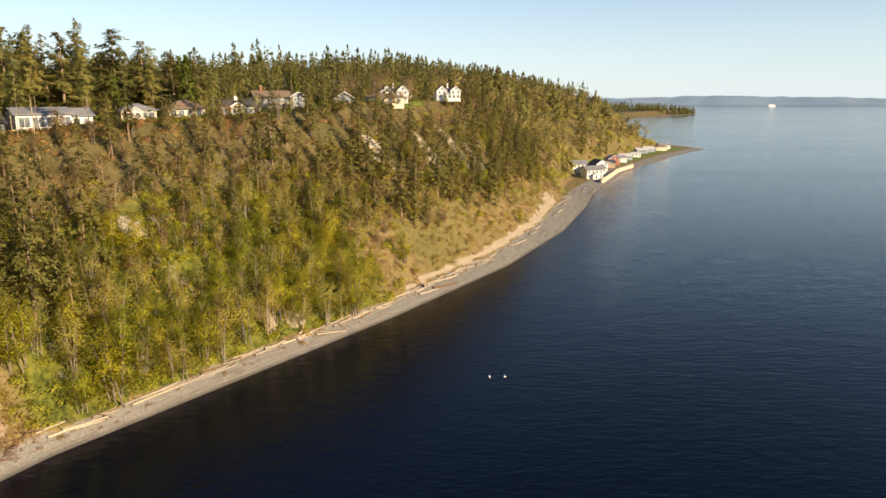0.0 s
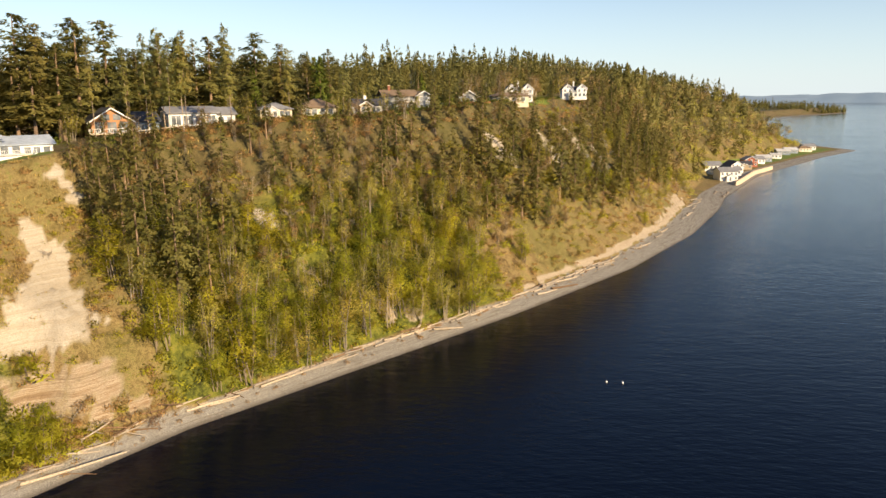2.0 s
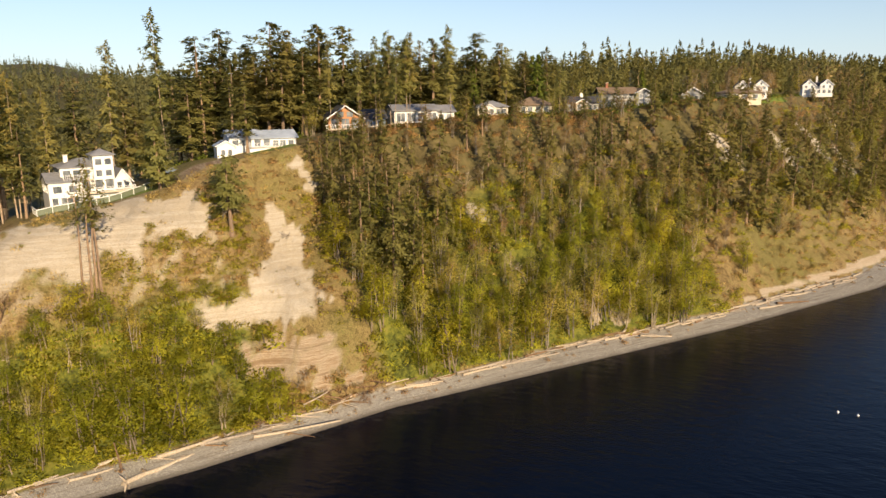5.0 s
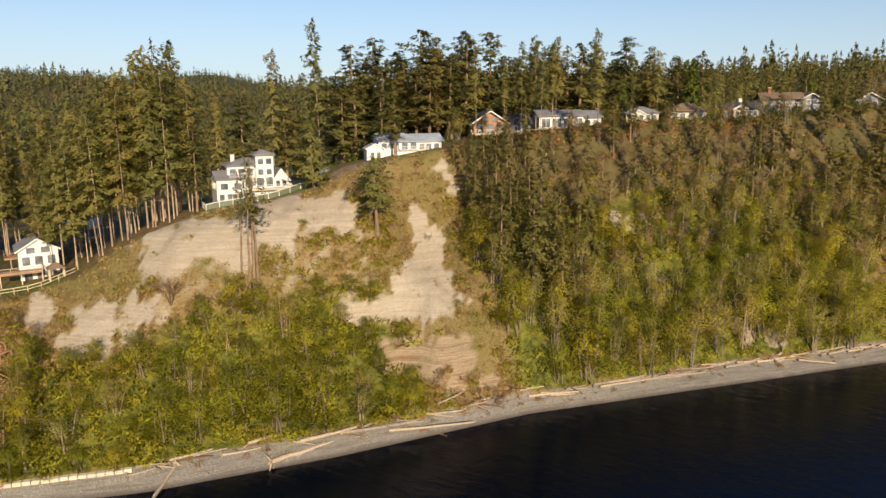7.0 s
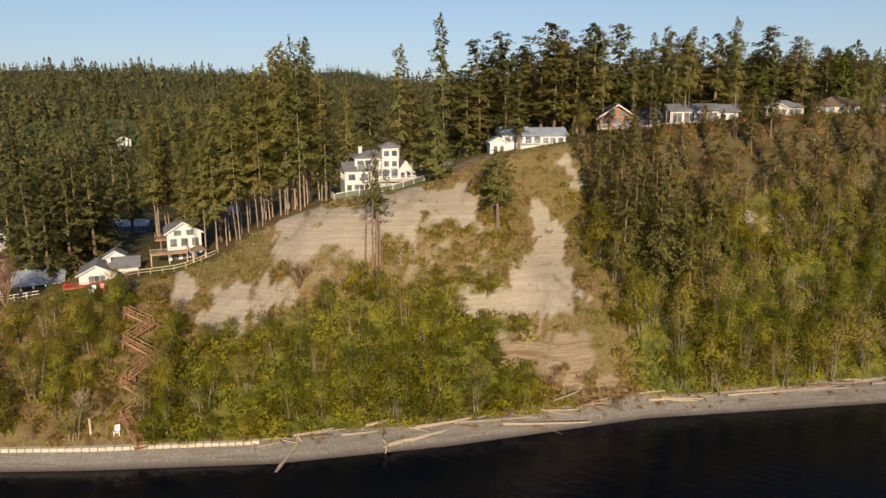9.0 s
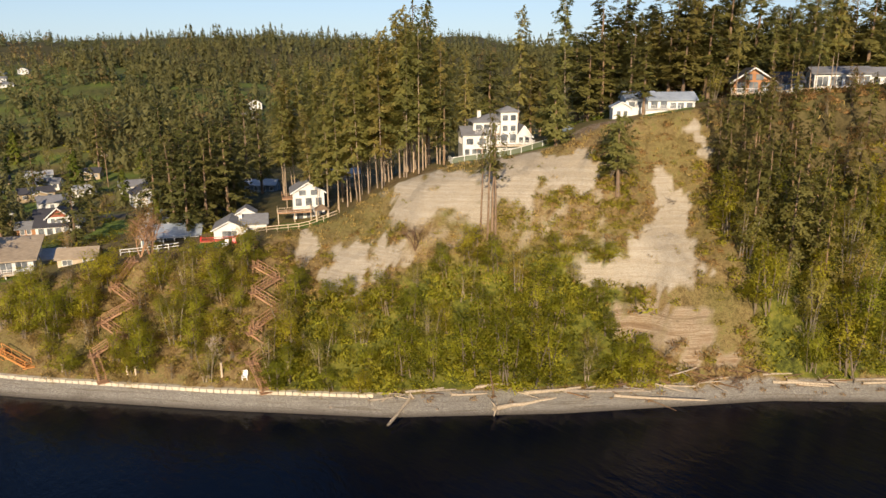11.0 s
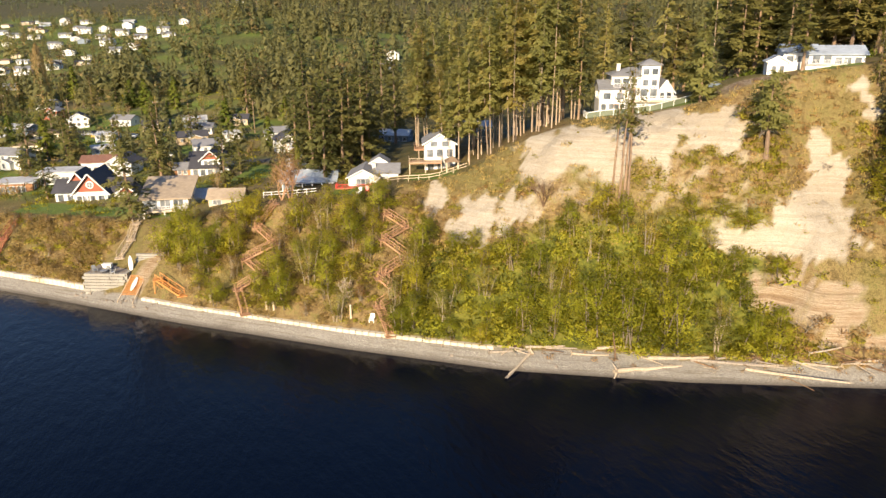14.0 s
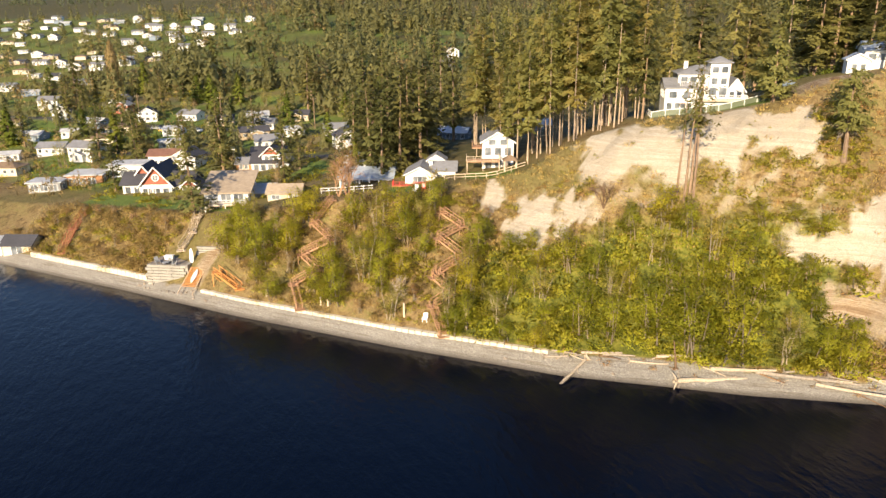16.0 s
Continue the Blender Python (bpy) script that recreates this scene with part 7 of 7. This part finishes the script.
for k in range(50):
    u = dr.uniform(-12, 60) if k < 24 else dr.uniform(60, 200) if k < 40 else dr.uniform(96, 112)
    drift(u, np.interp(u, U_FOOT, O_FOOT) * dr.uniform(0.8, 1.05), dr.normal(0, 40), dr.uniform(0.25, 0.7), dr.randint(9), 0.25, dr.uniform(-4, 12))


# ---------------------------------------------------------------- bare trees, snags and fallen limbs
def bare(u, off, h, seed, n, mat, label, turn=(0, 0), name="bare_tree"):
    v = off + shore(u)
    x, y = to_xy(u, v)
    ob = new(name, thorn(seed, h, n).mesh(name, mat))
    ob.matrix_basis = pose(x, y, float(height(u, v)[0]) - 0.2, turn[0], turn[1], 0)
    return tagged(ob, label, "tree")


bare(-36.6, 6.6, 7.5, 5, 2, M["driftwood"], "pale leafless tree on the bank beside the stairs")
bare(-5.4, 22.0, 7.0, 6, 3, M["dark_drift"], "dead red-brown tree on the sand slide", (6, -12))
bare(0.5, 22.0, 6.0, 16, 1, M["driftwood"], "fallen pale trunk on the sand slide", (10, 80))
bare(33, 6.2, 5.5, 7, 1, M["pale_bark"], "pale leaning dead stem at the foot of the slide", (0, 8))
bare(28, 26, 4.5, 8, 3, M["driftwood"], "dead grey branching tree below the cliff edge", (0, 20))
bare(41, 28.5, 3.5, 9, 2, M["driftwood"], "fallen pale branches on the slide", (70, 20))
bare(-18, 8.5, 4.0, 10, 2, M["driftwood"], "fallen pale limb among the bushes", (60, -30))
for k in range(16):      # the heap of dead brush and roots under the slide
    u = dr.uniform(20, 47)
    bare(u, np.interp(u, U_FOOT, O_FOOT) + dr.uniform(-1.0, 1.5), dr.uniform(2.5, 4.5), 60 + k % 5, 2, M["dark_drift" if k % 3 else "driftwood"], "dead brush washed up at the foot of the slide", (dr.uniform(40, 85), dr.uniform(-40, 40)), "dead_brush")
bare(-103, 16, 3.0, 12, 4, M["dark_drift"], "leafless russet shrub on the low bank")
for k in range(26):
    u = dr.uniform(50, 128)
    q = dr.uniform(0.08, 0.7)
    foot, top = np.interp(u, U_FOOT, O_FOOT), np.interp(u, U_TOP, O_TOP)
    bare(u, foot + (top - foot) * q, dr.uniform(4, 8), 40 + k % 6, 1, M["pale_bark"], "pale bare alder stem on the bluff", (dr.normal(0, 7), dr.normal(0, 9)))
for u, off, h, k in ((-7.9, 55, 34, 0), (-4.0, 55, 32.5, 1), (6.7, 21.8, 21.5, 0), (8.0, 21.6, 22, 1), (7.4, 21.4, 19, 0), (5.6, 22.6, 18, 1)):
    snag = proto("snag", fir(500 + k, 21, 0.6, 2.7, 40, 5, 0.42, 0.25, 1.3, 0.1, 0.0085), (M["bark"], M["fir"]))
    plant(snag, "snag_tree", "tall thin bare trunk with a wispy tuft of needles", u, off, h, 21, rng)
# the lightened grove needles make the firs at the edge look sunlit
plant(proto("leaner", fir(520, 13, 0.36, 4.8, 80, 15, 0.56, 0.32, 0.8, 0.05, 0.022), (M["bark"], M["grove"])), "fir_tree", "wind-torn fir with a stout bare trunk below the cliff edge", 29.0, 24.0, 13.5, 13, rng)
plant(TOPFIR[1], "fir_tree", "open-crowned fir before the low white house", 38.5, 44.6, 14, 30, rng, broad=1.3)
plant(proto("edge_fir", fir(521, 12, 0.1, 4.8, 100, 17, 0.58, 0.75, 0.5, 0.02, 0.016), (M["bark"], M["grove"])), "fir_tree", "broad layered fir at the cliff edge beside the white house", 20.4, 38.6, 13.0, 12, rng)
plant(proto("ivy_snag", fir(530, 7, 0.05, 1.0, 60, 6, 0.4, 0.2, 0.2), (M["bark"], M["cedar"])), "ivy_clad_trunk", "dark ivy-clad trunk on the tan bank", 172, 20, 7, 7, rng)


def poplar(u, off, h, seed):
    r = np.random.RandomState(seed)
    trunk, crown = Soup(), Soup()
    trunk.stick([(0, 0, 0), (0, 0, h * 0.5), (0, 0, h)], [0.4, 0.25, 0.03], 6)
    n = 1500
    t = r.uniform(0.05, 1, n)
    a, w = r.uniform(0, 6.28, n), h * 0.13 * np.sin(np.clip(t * 0.92 + 0.08, 0, 1) * np.pi) ** 0.6 * np.sqrt(r.uniform(0, 1, n))
    d = unit(np.stack([np.cos(a) * 0.25, np.sin(a) * 0.25, np.ones(n)], 1) + r.normal(0, 0.1, (n, 3)))
    s = unit(np.cross(d, r.normal(0, 1, (n, 3))))
    crown.diamonds(np.stack([np.cos(a) * w, np.sin(a) * w, t * h], 1), d, s, r.uniform(0.6, 1.3, n), r.uniform(0.06, 0.14, n))
    plant(proto("poplar", (trunk, crown), (M["pale_bark"], M["twigs"])), "poplar_tree", "tall leafless brown poplar in the valley", u, off, h, h, rng)


poplar(-243, 156, 27, 1), poplar(-247, 160, 25, 2), poplar(-90, 287, 22, 3)
for u, off, h in ((-263, 150, 19), (-252, 138, 17), (-270, 140, 20), (-160, 62, 15), (-118, 112, 16), (-130, 150, 18), (-104, 150, 20), (-85, 120, 22), (-92, 140, 21), (-75, 130, 22), (-62, 118, 22), (-232, 165, 18), (-180, 150, 17), (-142, 176, 18), (-175, 194, 16), (-101, 236, 18), (-205, 70, 12), (-176, 90, 12)):
    plant((YARD + CEDAR)[rng.randint(5)], "fir_tree", "broad dark fir among the houses of the valley", u, off, h, 24, rng, group="firs among the houses", broad=1.3)


for k in range(84):
    u, off = rng.uniform(-260, -72), rng.uniform(40, 175)
    if all((u - a) ** 2 + (off - b) ** 2 > 7.5**2 for a, b, *_ in spots) and clear_of(u, off, KEEP_OUT):
        kind = (MAPLE + BRUSHY + BRUSHY + CEDAR)[rng.randint(9)]
        plant(kind, "garden_tree", "small garden tree between the houses", u, off, rng.uniform(4, 9), 12, rng, group="garden trees", broad=1.5)


def utility_pole(u, off, h):
    p = thing("utility_pole", "wooden utility pole with a cross-arm beside the road", "pole", u, off, group="utility poles")
    bm = bmesh.new()
    bmesh.ops.create_cone(bm, cap_ends=True, segments=10, radius1=0.17, radius2=0.11, depth=h, matrix=pose(0, 0, h / 2))
    part("shaft", bm, M["bark"], p)
    part("cross_arm", box(bmesh.new(), -1.1, 1.1, -0.06, 0.06, h - 0.9, h - 0.75), M["bark"], p)
    for x in (-0.9, 0, 0.9):
        part("insulator", box(bmesh.new(), x - 0.05, x + 0.05, -0.05, 0.05, h - 0.75, h - 0.55), PAINT["plastic"], p)


for u, off in ((-110, 118), (-150, 116), (-190, 114), (-228, 118), (-70, 90)):
    utility_pole(u, off, 11)


def parked_car(u, off, turn, paint, label):
    c = thing("car", label, "car", u, off, turn, group="parked cars")
    bm = box(bmesh.new(), -2.2, 2.2, -0.9, 0.9, 0.35, 0.95)
    bmesh.ops.bevel(bm, geom=list(bm.edges), offset=0.14, segments=2, affect="EDGES")
    part("body", bm, PAINT[paint], c)
    part("cabin", prism(bmesh.new(), [(-1.4, 0.94), (1.3, 0.94), (0.8, 1.5), (-0.9, 1.5)], "y", -0.78, 0.78), M["glass"], c)
    for x in (-1.4, 1.4):
        for y in (-0.85, 0.85):
            bm = bmesh.new()
            bmesh.ops.create_cone(bm, cap_ends=True, segments=14, radius1=0.34, radius2=0.34, depth=0.22, matrix=pose(x, y, 0.34, 90))
            part("wheel", bm, ROOF["dark"], c)


for u, off, turn, paint in ((24, 52, 30, "blue"), (-150, 100, 0, "plastic"), (-172, 103, 4, "metal"), (-132, 74, 0, "scarlet"), (-118, 76, 3, "plastic"), (-98, 75, 0, "blue"), (-205, 104, 6, "plastic"), (-165, 100, 2, "yellow")):
    parked_car(u, off, turn, paint, "parked car on the village road" if off > 60 else "car parked beside the white house")


def boathouse():
    h = thing("boathouse", "small pale boathouse on the beach head", "boathouse", -129.6, 1.8, 12, 1.3)
    block(h, 0, 6.5, 0, 5, 2.3, "gable_x", 1.4, "cream", "dark", 0.5)
    window(h, 3.2, 0, 0.0, 2.4, 1.9)
    block(h, -6, -0.6, 0.5, 5, 2.5, "flat", 0, "white", "pale", 0.4)
    win_row(h, (-4.4, -2), 0.5, 0.6, 1.4, 1.3)


boathouse()


# ---------------------------------------------------------------- rocks, far works, things on the water
def boulder(seed, size):
    r = np.random.RandomState(seed)
    bm = bmesh.new()
    bmesh.ops.create_icosphere(bm, subdivisions=2, radius=size)
    for v in bm.verts:
        v.co *= 0.75 + 0.4 * noise.noise(v.co * (1.3 / size) + Vector((seed, 0, 0)))
        v.co.z *= 0.7
    me = bpy.data.meshes.new("boulder")
    bm.to_mesh(me)
    bm.free()
    me.materials.append(PAINT["rock"])
    return me


ROCKS = [boulder(k, 0.5) for k in range(4)]
for k in range(70):
    u, off = (dr.uniform(-90, -68), dr.uniform(1.2, 3.2)) if k < 34 else (dr.uniform(352, 378), dr.uniform(-3, 8)) if k < 50 else (dr.uniform(-80, 200), dr.uniform(0.0, 4.0))
    v = off + shore(u)
    ob = new("boulder", ROCKS[k % 4])
    ob.matrix_basis = pose(*to_xy(u, v), float(height(u, v)[0]) + 0.05, dr.uniform(0, 360), 0, dr.uniform(0, 360)) @ Matrix.Diagonal((*[dr.uniform(0.4, 1.0) * (2.4 if 34 <= k < 50 else 0.8)] * 3, 1))
    tagged(ob, "grey-brown boulder on the beach", "rock", "boulders")
jetty = thing("bulkhead", "long timber and rock bulkhead before the far beach houses", "wall", 412, 4, 0, 0.2)
for k in range(18):
    p = jetty.matrix_basis.inverted() @ Vector((*to_xy(408 + k * 6.0, shore(408 + k * 6.0) + 4), 0))
    part("board", box(bmesh.new(), p.x, p.x + 5.7, p.y - 0.4, p.y + 0.4, -1, 2.6), PAINT["pale_wood"], jetty)


# stands in for white specks on the water that look like gulls
def buoy(x, y):
    b = new("buoy")
    b.matrix_basis = pose(x, y, 0)
    tagged(b, "small white float for a gull-like speck on the water", "buoy", "buoys")
    bm = bmesh.new()
    bmesh.ops.create_uvsphere(bm, u_segments=14, v_segments=8, radius=0.2, matrix=pose(0, 0, 0.06))
    part("float", bm, PAINT["plastic"], b)
    bm = bmesh.new()
    bmesh.ops.create_cone(bm, cap_ends=True, segments=8, radius1=0.05, radius2=0.05, depth=0.2, matrix=pose(0, 0, 0.32))
    part("ring", bm, PAINT["metal"], b)


buoy(8.5, 121), buoy(11.3, 121)


def ship():
    s = new("ferry")
    s.matrix_basis = pose(1740, 3780, 10, 0, 0, 20) @ Matrix.Diagonal((0.6, 0.6, 0.5, 1))
    tagged(s, "white ferry far out on the water", "ship")
    part("hull", prism(bmesh.new(), [(-48, 9), (48, 9), (40, -2), (-40, -2)], "y", -9, 9), PAINT["white"], s)
    part("cabin", box(bmesh.new(), -32, 32, -8, 8, 9.02, 17), PAINT["white"], s)
    part("funnel", box(bmesh.new(), -4, 4, -3, 3, 17.02, 24), PAINT["white"], s)


ship()
